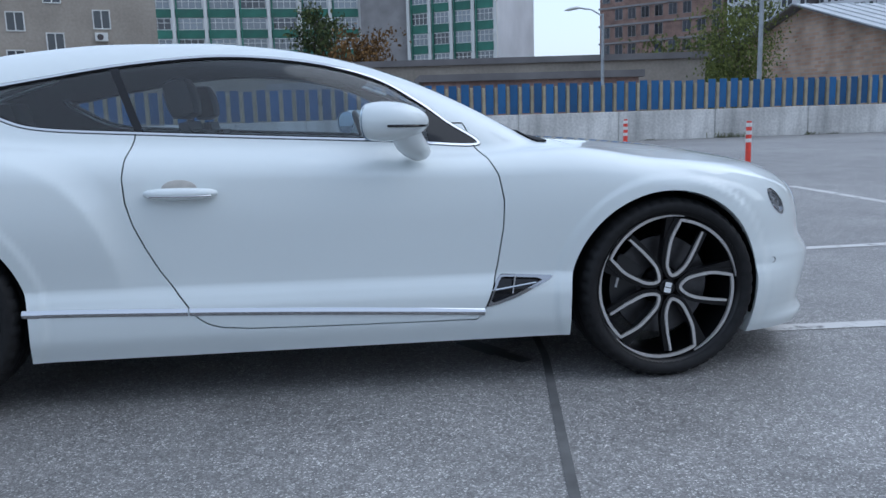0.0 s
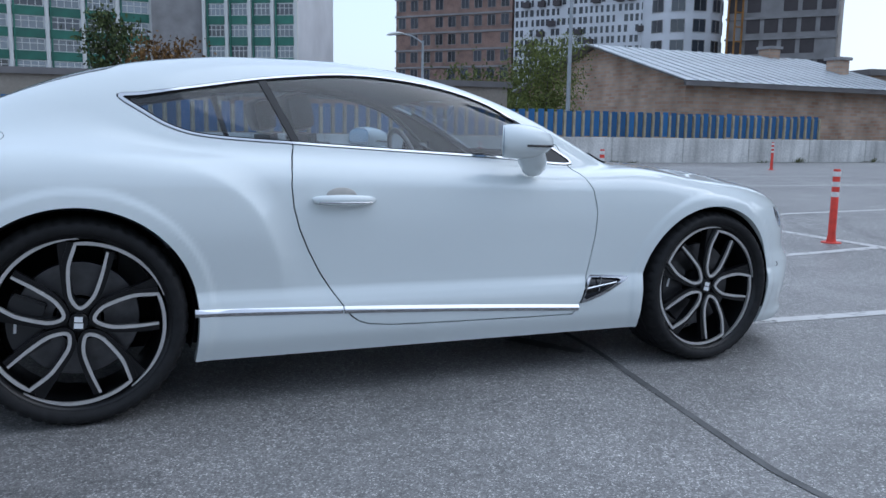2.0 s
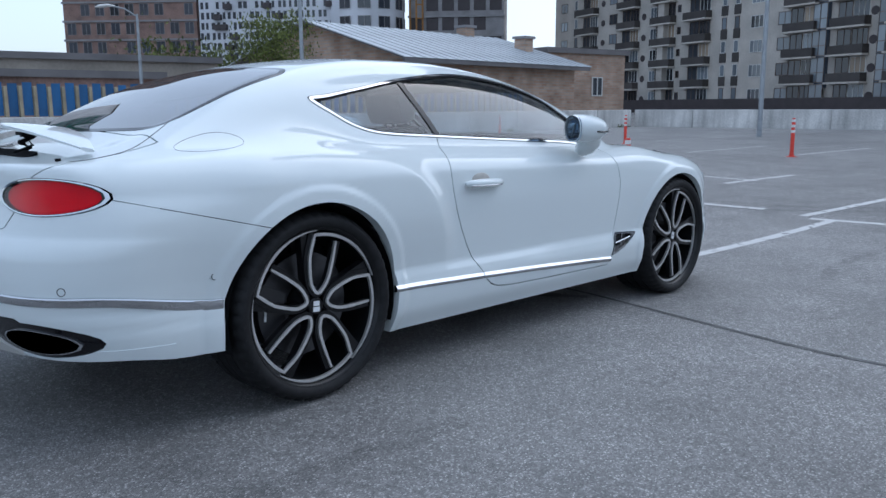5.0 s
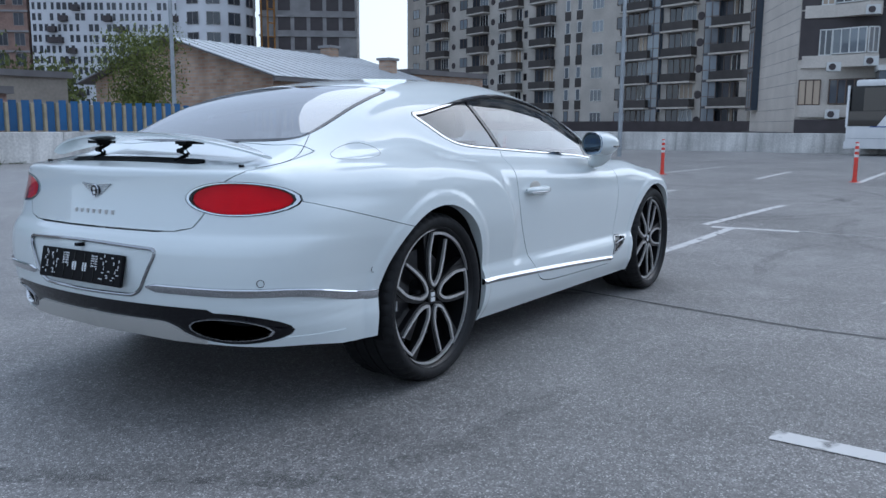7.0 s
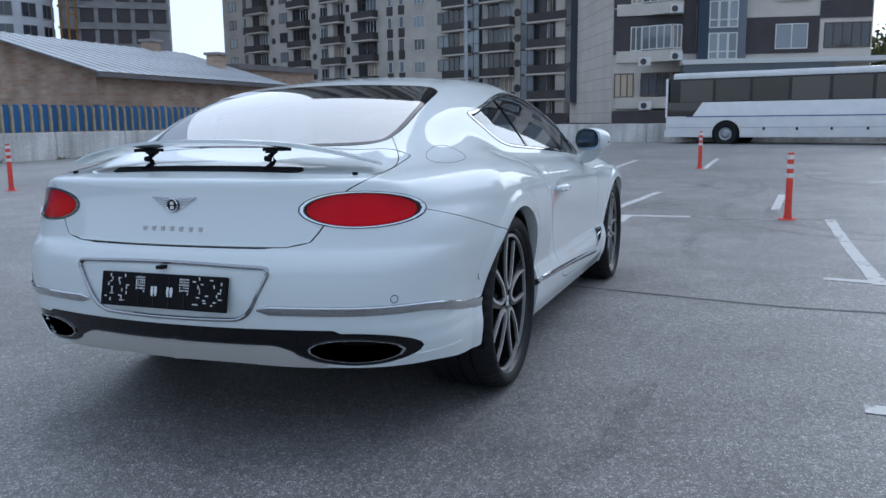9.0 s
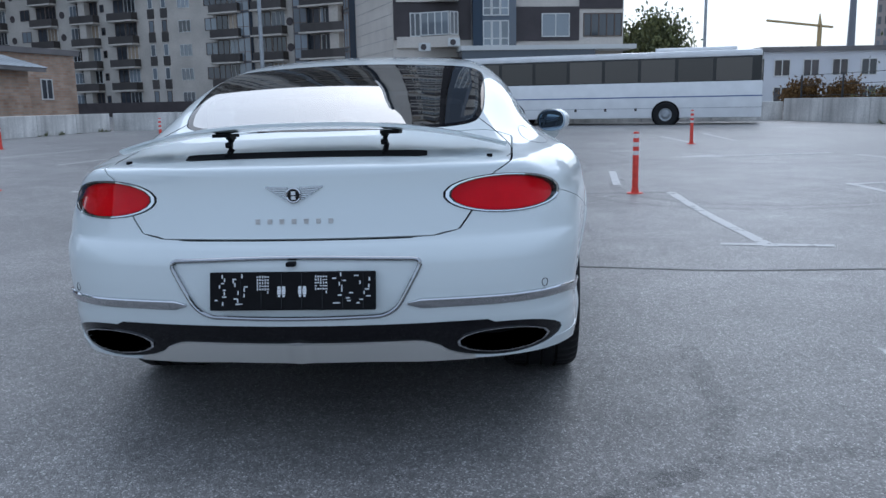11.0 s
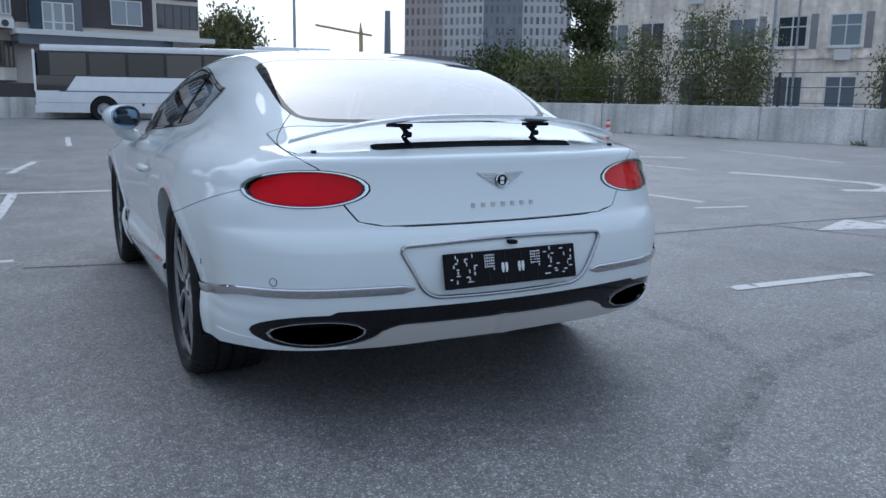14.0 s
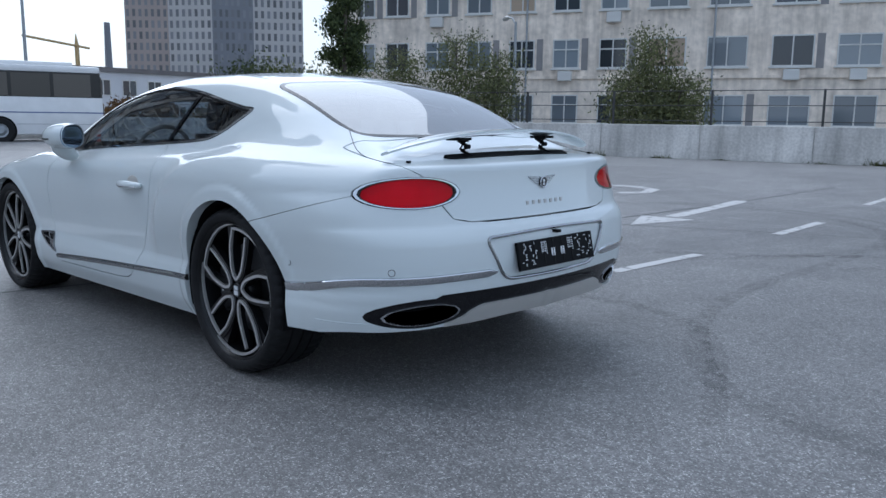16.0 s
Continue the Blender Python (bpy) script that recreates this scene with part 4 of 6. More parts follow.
# ---- coach ----
BUS_WHITE = material("coach_white", (0.76, 0.76, 0.76), 0.3, coat=0.5, noise_scale=2, noise_amount=0.06)
BUS_GLASS = material("coach_glass", (0.050, 0.044, 0.038), 0.03, spec=0.6, island=0.55)
BUS_PILLAR = material("coach_pillar", (0.008, 0.008, 0.009), 0.15)
BUS_BLUE = material("coach_stripe", (0.06, 0.10, 0.28), 0.4)
bm_, BL = along(31.45, 1.37, 28.45, -10.98, 0.05)
bus = tagged(empty("coach", bm_), "white coach with dark windows and blue stripe parked by the wall", "bus")
part("body", box(0, BL, 0, 2.5, 0.32, 1.78), BUS_WHITE, bus, bevel=0.06, smooth=True)
part("roof", box(0.25, BL - 0.05, 0.03, 2.47, 2.72, 3.0), BUS_WHITE, bus, bevel=0.10, smooth=True)
part("roof_pod", box(BL - 4.2, BL - 1.0, 0.4, 2.1, 2.98, 3.16), BUS_WHITE, bus, bevel=0.06)
part("window_band", box(0.12, BL - 0.06, 0.04, 2.46, 1.74, 2.76), BUS_PILLAR, bus, "black window band", bevel=0.03)
for i in range(8):
    x = 0.6 + i * (BL - 0.9) / 8
    part("side_window", box(x, x + (BL - 0.9) / 8 - 0.13, 0.022, 0.045, 1.80, 2.68), BUS_GLASS, bus)
bm = bmesh.new()
prism(bm, [(0.02, 1.78), (0.02, 1.2), (1.15, 1.2), (1.55, 1.78)], -0.012, 0.0)
part("front_side_glass", bm, BUS_GLASS, bus)
part("windscreen", box(-0.03, 0.02, 0.15, 2.35, 1.15, 2.68), BUS_GLASS, bus, bevel=0.01)
part("front_pillar", box(-0.02, 0.07, -0.016, 0.05, 1.16, 2.78), BUS_WHITE, bus, "white front corner post", bevel=0.006)
part("stripe", box(0.9, BL, -0.012, 0.0, 1.16, 1.20), BUS_BLUE, bus)
part("skirt_line", box(0.1, BL, -0.010, 0.0, 0.72, 0.735), GALVANISED, bus)
part("front_bumper", box(-0.06, 0.3, 0.02, 2.48, 0.30, 0.62), BUS_WHITE, bus, bevel=0.05)
part("rear_glass", box(BL - 0.02, BL + 0.02, 0.25, 2.25, 1.7, 2.6), BUS_GLASS, bus)
for i in range(5):
    x = 4.0 + i * 1.25
    part("hatch_lock", box(x, x + 0.09, -0.016, 0.0, 0.62, 0.74), DARK_PANEL, bus)
for x in (2.55, 9.0):
    for y, t in ((0.0, 0), (2.5, 180)):
        bm = bmesh.new()
        lathe(bm, [(0.26, -0.02), (0.33, -0.04), (0.46, -0.04), (0.49, 0.0), (0.49, 0.26), (0.3, 0.28)], 32)
        w = part("wheel", bm, RUBBER, bus, "black coach tyre", matrix=pose(x, y + (-0.06 if not t else 0.06), 0.47, 0, 0, t), smooth=True)
        bm = bmesh.new()
        lathe(bm, [(0.001, -0.05), (0.10, -0.05), (0.13, -0.02), (0.20, 0.02), (0.27, -0.01), (0.28, 0.05)], 28)
        part("rim", bm, GALVANISED, w, "grey steel rim", smooth=True)
        bm = bmesh.new()
        lathe(bm, [(0.56, 0.008), (0.555, -0.012), (0.001, -0.012)], 32)
        part("wheel_arch", bm, BLACK, bus, matrix=pose(x, y + (-0.012 if not t else 0.012), 0.47, 0, 0, t))

# ---- trees and bushes ----
BARK = material("bark", (0.10, 0.08, 0.065), 0.9, noise_scale=6, noise_amount=0.35, bump=0.4)


def leaf_material(name, color, spread):
    m = bpy.data.materials.new(name)
    m.use_nodes = True
    nt = m.node_tree
    p = nt.nodes["Principled BSDF"]
    p.inputs["Roughness"].default_value = 0.9
    p.inputs["Specular IOR Level"].default_value = 0.1
    g = nt.nodes.new("ShaderNodeNewGeometry")
    r = nt.nodes.new("ShaderNodeValToRGB")
    r.color_ramp.elements[0].color = (*[c * (1 - spread) for c in color], 1)
    r.color_ramp.elements[1].color = (color[0] * (1 + spread * 1.2), color[1] * (1 + spread), color[2], 1)
    nt.links.new(g.outputs["Random Per Island"], r.inputs["Fac"])
    nt.links.new(r.outputs["Color"], p.inputs["Base Color"])
    return m


LEAF = leaf_material("leaf_green", (0.10, 0.12, 0.052), 0.4)
LEAF_YELLOW = leaf_material("leaf_yellow_green", (0.135, 0.160, 0.065), 0.4)
LEAF_DARK = leaf_material("leaf_dark", (0.070, 0.092, 0.055), 0.5)
LEAF_OLIVE = leaf_material("leaf_olive", (0.140, 0.155, 0.095), 0.4)
LEAF_BROWN = leaf_material("leaf_brown", (0.14, 0.085, 0.045), 0.4)


def tree(label, x, y, h, radius, leaf, leaf_size, count, seed, trunk=0.22, low=0.25, shape="round", droop=0.0):
    rng = random.Random(seed)
    t = tagged(empty("tree", pose(x, y, 0.0, 0, 0, rng.uniform(0, 360))), label, "tree", "trees")
    bm = bmesh.new()
    bend = [(0, 0, -0.3), (rng.uniform(-.1, .1), rng.uniform(-.1, .1), h * 0.3), (rng.uniform(-.3, .3), rng.uniform(-.3, .3), h * 0.65), (rng.uniform(-.3, .3), rng.uniform(-.3, .3), h * 0.95)]
    tube(bm, bend, [trunk, trunk * 0.75, trunk * 0.4, trunk * 0.1], 9)
    tips = []
    n = 16 if shape != "bush" else 9
    for k in range(n):
        f = low + (0.95 - low) * (k + 0.5) / n
        base = Vector(bend[1]).lerp(Vector(bend[3]), min(1, max(0, (f - 0.3) / 0.65)))
        base.z = h * f * 0.9
        a = k * 2.4 + rng.uniform(-0.4, 0.4)
        if shape == "poplar":
            reach = radius * (0.35 + 0.65 * math.sin(math.pi * min(1, f * 0.95)))
        else:
            reach = radius * (0.45 + 0.75 * math.sin(math.pi * (f - low * 0.6) / 1.15)) * rng.uniform(0.7, 1.15)
        tip = base + Vector((reach * math.cos(a), reach * math.sin(a), h * rng.uniform(0.02, 0.12)))
        mid = base.lerp(tip, 0.5) + Vector((0, 0, h * 0.03))
        tube(bm, [base, mid, tip], [trunk * 0.3, trunk * 0.18, trunk * 0.05], 6)
        tips += [base.lerp(tip, 0.45), mid.lerp(tip, 0.4), tip]
    part("trunk", bm, BARK, t, "brown trunk with limbs", smooth=True)
    verts, faces = [], []
    for i in range(count):
        c = rng.choice(tips)
        sp = radius * (0.36 if shape != "poplar" else 0.30)
        p = c + Vector((rng.gauss(0, sp), rng.gauss(0, sp), rng.gauss(0, sp * 0.8)))
        if droop:
            p.z -= droop * rng.random() ** 2
        p.z = max(p.z, 0.15)
        s = leaf_size * rng.uniform(0.6, 1.4)
        q = Euler((rng.uniform(0, 6.28), rng.uniform(0, 6.28), rng.uniform(0, 6.28))).to_matrix()
        k = len(verts)
        for v in ((-s, 0, 0), (0, -s * 0.5, s * 0.15), (s, 0, 0), (0, s * 0.5, -s * 0.1)):
            verts.append(tuple(p + q @ Vector(v)))
        faces.append((k, k + 1, k + 2, k + 3))
    part("crown", (verts, faces), leaf, t, "loose leafy crown")
    return t


tree("young green tree with airy crown behind the fence", 15.9, 24.2, 5.0, 1.0, LEAF_YELLOW, 0.06, 8500, 1, 0.07, 0.22, "round", 0.3)
tree("leafy green tree behind the old sheds", 1.2, 67, 10.6, 1.5, LEAF_DARK, 0.17, 3600, 2, 0.25, 0.2)
tree("brownish autumn bush behind the sheds", 3.9, 56, 7.0, 1.6, LEAF_BROWN, 0.15, 3400, 3, 0.2, 0.2)
tree("green tree beside the panelled house", 62, -12.4, 7.4, 2.0, LEAF_OLIVE, 0.17, 13000, 4, 0.25, 0.2)
tree("low green shrubs behind the shed", 33, 62, 6.0, 3.4, LEAF, 0.2, 5000, 5, 0.2, 0.15)
tree("dark slim poplar beside the old institute", 25.6, -21.0, 8.4, 0.85, LEAF_DARK, 0.075, 19000, 6, 0.2, 0.08, "poplar")
for i, (x, y, h, r, leaf, seed) in enumerate(((18.9, -18.7, 4.2, 0.8, LEAF_OLIVE, 21), (16.3, -18.9, 4.6, 0.75, LEAF_OLIVE, 22), (14.7, -19.4, 3.9, 0.7, LEAF_OLIVE, 23), (21.8, -18.4, 3.0, 0.9, LEAF, 24),
                                              (9.5, -21.5, 4.5, 0.6, LEAF_OLIVE, 25), (10.4, -21.3, 3.2, 0.7, LEAF_OLIVE, 26), (8.7, -21.6, 2.9, 0.6, LEAF_OLIVE, 27), (1.0, -24.8, 2.2, 0.8, LEAF, 28),
                                              (-5.5, -25.5, 3.0, 1.1, LEAF_OLIVE, 29))):
    tree("drooping olive-green tree behind the concrete wall", x, y, h, r, leaf, 0.048, 8500, seed, 0.06, 0.10, "round", 1.2)
for i, (x, y, h, leaf, seed) in enumerate(((36.5, -15.2, 1.9, LEAF_BROWN, 31), (36.0, -17.0, 1.8, LEAF_BROWN, 32), (32.5, -17.6, 1.3, LEAF_OLIVE, 33), (30.2, -17.0, 1.4, LEAF_BROWN, 34), (29.0, -18.4, 3.5, LEAF_DARK, 35), (27.6, -19.5, 3.3, LEAF, 36), (24.4, -18.6, 3.0, LEAF_OLIVE, 37))):
    tree("mixed green tree behind the wall", x, y, h, 1.3 if h > 2.5 else 0.7, leaf, 0.075, 8000 if h > 2.5 else 4500, seed, 0.12, 0.12)

# wire fence along the top of the southern wall
m, L = along(33.2, -13.75, -20, -24.95, 1.0)
wire = tagged(empty("wire_fence", m), "dark wire fence on posts behind the concrete wall", "fence")
WIRE = material("wire_dark", (0.05, 0.05, 0.05), 0.7)
pst = mesh_of("post", box(-0.03, 0.03, -0.03, 0.03, -1.2, 1.1), WIRE)
for i in range(19):
    share("post", pst, wire, Matrix.Translation((i * L / 18, 0.45, 0)))
for z in (0.2, 0.65, 1.08):
    part("wire", tube(bmesh.new(), [(0, 0.45, z), (L, 0.45, z)], 0.012, 5), WIRE, wire)

# weeds along the foot of the northern and southern walls
rng_w = random.Random(8)
verts, faces = [], []
for x0, y0, x1, y1, count in ((-20, 19.05, 33, 18.1, 46), (32.5, -13.45, -18, -24.1, 26)):
    for c in range(count):
        f = rng_w.random()
        cx, cy, tall = x0 + (x1 - x0) * f, y0 + (y1 - y0) * f, rng_w.choice((0.06, 0.08, 0.12, 0.2))
        side = -0.06 if y0 > 0 else 0.06
        for k in range(26):
            bx, by = cx + rng_w.gauss(0, 0.14), cy + side * rng_w.random()
            h, lean, w = tall * rng_w.uniform(0.4, 1.1), rng_w.gauss(0, 0.06), rng_w.uniform(0.006, 0.016)
            n = len(verts)
            z = float(lot_z(bx, by))
            verts += [(bx - w, by, z), (bx + w, by, z), (bx + lean + w * 0.6, by + side, z + h * 0.6), (bx + lean * 1.8, by + side * 1.5, z + h)]
            faces.append((n, n + 1, n + 2, n + 3))
tagged(part("weeds", (verts, faces), LEAF_OLIVE), "small green weeds growing along the foot of the walls", "weeds", kind="stuff")

# ---- the car: one closed skin, worked out from smooth section curves and cut into panels ----
HUB = 1.4255
side_curve = spline([(0.08, 0.85), (0.2, 0.905), (0.29, 0.942), (0.375, 0.951), (0.42, 0.941), (0.455, 0.9265), (0.463, 0.924), (0.48, 0.9248), (0.6, 0.934), (0.74, 0.943),
                     (0.85, 0.935), (0.95, 0.902), (1.02, 0.86), (1.15, 0.76)])
top_curve = spline([(-2.6, 0.90), (-2.40, 0.945), (-2.30, 0.964), (-2.1, 0.991), (-1.9, 1.01), (-1.4, 1.035), (-1.0, 1.015), (0.0, 0.99),
                    (0.6, 0.97), (1.0, 0.985), (1.5, 0.955), (1.875, 0.90), (2.19, 0.82), (2.45, 0.70)])
rear_curve = spline([(0.1, -2.30), (0.2, -2.38), (0.30, -2.44), (0.38, -2.475), (0.46, -2.50), (0.56, -2.512), (0.64, -2.508), (0.685, -2.49),
                     (0.715, -2.462), (0.74, -2.454), (0.78, -2.444), (0.82, -2.435), (0.86, -2.429), (0.90, -2.426), (0.935, -2.425), (1.1, -2.424)])
front_curve = spline([(0.0, 2.37), (0.14, 2.377), (0.20, 2.401), (0.23, 2.385), (0.26, 2.378), (0.29, 2.382), (0.33, 2.392), (0.38, 2.40), (0.43, 2.409), (0.47, 2.412), (0.51, 2.39),
                      (0.54, 2.369), (0.57, 2.36), (0.61, 2.355), (0.65, 2.349), (0.70, 2.334), (0.75, 2.307), (0.80, 2.265), (0.86, 2.18), (1.0, 1.95)])
roof_curve = spline([(-2.5, 0.72), (-2.25, 0.87), (-2.05, 0.982), (-1.9, 1.065), (-1.7, 1.168), (-1.515, 1.25), (-1.313, 1.318), (-1.104, 1.363), (-0.774, 1.397),
                     (-0.42, 1.404), (-0.169, 1.389), (0.096, 1.350), (0.377, 1.274), (0.585, 1.19), (0.867, 1.05), (1.05, 0.955), (1.3, 0.80)])
glass_base = spline([(-2.5, 0.45), (-2.2, 0.56), (-1.9, 0.69), (-1.5, 0.775), (-1.0, 0.812), (0.0, 0.822), (0.6, 0.80), (1.05, 0.74), (1.3, 0.6)])

tail_taper = spline([(0.1, 0.035), (0.4, 0.035), (0.45, 0.026), (0.5, 0.030), (0.55, 0.040), (0.6, 0.047), (0.65, 0.053), (0.75, 0.057), (0.8, 0.065), (0.85, 0.080), (0.9, 0.082), (1.2, 0.06)])


def smin(a, b, k):
    return np.minimum(a, b) - np.maximum(k - np.abs(a - b), 0) ** 2 / (4 * k)


def poly_dist(points, rounding=0.0):
    """Signed distance to a closed outline, above zero inside."""
    p = np.array(points, float)
    q = np.roll(p, -1, axis=0)

    def value(u, v):
        u, v = np.asarray(u, float), np.asarray(v, float)
        best = np.full(u.shape, 1e9)
        inside = np.zeros(u.shape, bool)
        for (ax, ay), (bx, by) in zip(p, q):
            ex, ey = bx - ax, by - ay
            t = np.clip(((u - ax) * ex + (v - ay) * ey) / (ex * ex + ey * ey), 0, 1)
            best = np.minimum(best, np.hypot(u - ax - t * ex, v - ay - t * ey))
            cross = (ay > v) != (by > v)
            inside ^= cross & (u < ex * (v - ay) / np.where(ey == 0, 1e-12, ey) + ax)
        return np.where(inside, best, -best) + rounding
    return value


haunch_line = poly_dist([(-2.8, 0.92), (-2.2, 0.950), (-1.77, 0.968), (-1.5, 0.978), (-1.36, 0.977), (-1.23, 0.967), (-1.14, 0.953), (-1.064, 0.934), (-0.99, 0.907), (-0.93, 0.877), (-0.88, 0.843), (-0.835, 0.80),
                         (-0.795, 0.745), (-0.755, 0.67), (-0.72, 0.58), (-0.70, 0.45), (-0.70, 0.1), (-2.8, 0.1)])


def side_width(x, z):
    w = side_curve(z)
    # rear haunch: full below its crease, falling away outside it
    d = -haunch_line(x, z)
    k = np.clip((d + np.sqrt(d * d + 0.00008)) / 0.22, 0, 1)
    w = w + (0.030 * (1 - k) ** 2 + 0.014 * smooth01((-0.75 - x) / 0.7)) * smooth01((z - 0.36) / 0.34) * smooth01((x + 2.6) / 0.5)
    # the tail draws in behind the rear wheels
    w = w - tail_taper(z) * smooth01((-1.62 - x) / 0.5)
    # front wing
    w = w + 0.028 * np.exp(-((x - 1.45) / 0.5) ** 2) * smooth01((z - 0.3) / 0.35) * smooth01((0.98 - z) / 0.2)
    # rolled lips round the wheel openings
    for hx, r0 in ((1.408, 0.405), (-1.43, 0.412)):
        r = np.hypot(x - hx, z - 0.374)
        w = w + 0.0075 * smooth01((r0 + 0.075 - r) / 0.035)
    return w


def skin(x, y, z):
    """Above zero inside the car."""
    ay = np.abs(y)
    side = side_width(x, z) - ay
    top = top_curve(x) - 0.05 * ay**2 - 0.03 * smooth01((ay - 0.45) / 0.5) * smooth01((x - 1.0) / 0.4) - z
    rear = x - rear_curve(z) - 0.22 * ay**2
    front = front_curve(z) - 0.45 * ay**2 - x
    tub = smin(smin(side, smin(rear, front, 0.05), 0.30), top, 0.09 - 0.068 * smooth01((-x - 2.15) / 0.15))
    roof = roof_curve(x) - (0.11 - 0.03 * smooth01((-x - 1.1) / 0.4)) * ay**2 - z
    cheek = glass_base(x) - 0.48 * (z - 1.0) - 0.42 * np.maximum(z - 1.0, 0) ** 2 - ay
    cabin = np.minimum(smin(roof, cheek, 0.11), np.minimum(z - 0.88, np.minimum(x + 2.22, 1.16 - x)))
    k = np.where(x < -1.0, 0.03 + 0.10 * smooth01((-1.0 - x) / 0.5) * (0.25 + 0.75 * smooth01((ay - 0.42) / 0.22)), 0.03)
    return -smin(-tub, -cabin, k)


def make_skin():
    """The right half of the skin as a grid of points, normals and quads."""
    rear_fan = [(-1.25, a) for a in np.linspace(180, 90, 80)]
    straight = [(x, 90.0) for x in np.linspace(-1.25, 1.25, 200)[1:-1]]
    front_fan = [(1.25, a) for a in np.linspace(90, 0, 60)]
    cols = rear_fan + straight + front_fan
    ele = np.concatenate((np.linspace(-48, 44, 120), np.linspace(44, 90, 44)[1:]))
    ox = np.array([c[0] for c in cols])[:, None] + 0 * ele[None]
    an = np.radians(np.array([c[1] for c in cols]))[:, None] + 0 * ele[None]
    el = np.radians(ele)[None] + 0 * ox
    dx, dy, dz = np.cos(an) * np.cos(el), -np.sin(an) * np.cos(el), np.sin(el)
    z0 = 0.6
    hi = np.full(ox.shape, 2.0)
    lo = np.zeros(ox.shape)
    steps = np.linspace(0.15, 1.9, 90)
    inside_far = np.zeros(ox.shape)
    for s in steps:
        inside = skin(ox + s * dx, s * dy, z0 + s * dz) > 0
        inside_far = np.where(inside, s, inside_far)
    lo, hi = inside_far, inside_far + (steps[1] - steps[0])
    for _ in range(24):
        mid = (lo + hi) / 2
        inside = skin(ox + mid * dx, mid * dy, z0 + mid * dz) > 0
        lo, hi = np.where(inside, mid, lo), np.where(inside, hi, mid)
    s = (lo + hi) / 2
    co = np.stack((ox + s * dx, s * dy, z0 + s * dz), -1)
    co[0, :, 1] = 0
    co[-1, :, 1] = 0
    co[:, -1, 1] = 0
    h = 0.004
    x, y, z = co[..., 0], co[..., 1], co[..., 2]
    ys = np.minimum(y, -h)
    no = -np.stack((skin(x + h, ys, z) - skin(x - h, ys, z), skin(x, ys + h, z) - skin(x, ys - h, z), skin(x, ys, z + h) - skin(x, ys, z - h)), -1)
    no[..., 1] = np.where(y > -0.002, 0, no[..., 1])
    no /= np.linalg.norm(no, axis=-1, keepdims=True) + 1e-9
    nu, nv = ox.shape
    idx = np.arange(nu * nv).reshape(nu, nv)
    quads = np.stack((idx[:-1, :-1], idx[1:, :-1], idx[1:, 1:], idx[:-1, 1:]), -1).reshape(-1, 4)
    return [co.reshape(-1, 3), no.reshape(-1, 3), [tuple(q) for q in quads.tolist()]]


def split(shell, fn):
    """Cuts a shell along fn = 0; returns the part above and the part below."""
    co, no, faces = shell
    f = np.asarray(fn(co[:, 0], co[:, 1], co[:, 2]), float)
    f = np.where(np.abs(f) < 1e-7, 1e-7, f)
    sign = (f > 0).tolist()
    fl = f.tolist()
    new_co, new_no, made = [], [], {}
    base = len(co)
    above, below = [], []
    for face in faces:
        n = sum(sign[i] for i in face)
        if n == len(face):
            above.append(face)
        elif n == 0:
            below.append(face)
        else:
            pa, pb = [], []
            for i, j in zip(face, face[1:] + face[:1]):
                (pa if sign[i] else pb).append(i)
                if sign[i] != sign[j]:
                    key = (min(i, j), max(i, j))
                    if key not in made:
                        t = fl[key[0]] / (fl[key[0]] - fl[key[1]])
                        made[key] = base + len(new_co)
                        new_co.append(co[key[0]] + t * (co[key[1]] - co[key[0]]))
                        v = no[key[0]] + t * (no[key[1]] - no[key[0]])
                        new_no.append(v / (np.linalg.norm(v) + 1e-9))
                    pa.append(made[key])
                    pb.append(made[key])
            above.append(tuple(pa))
            below.append(tuple(pb))
    if new_co:
        co, no = np.vstack((co, new_co)), np.vstack((no, new_no))
    return [co, no, above], [co, no, below]


def gap_split(shell, fn, gap=0.0028):
    """Cuts a panel out with a shut line round it."""
    a, rest = split(shell, lambda x, y, z: fn(x, y, z) - gap)
    _, b = split(rest, lambda x, y, z: fn(x, y, z) + gap)
    return a, b


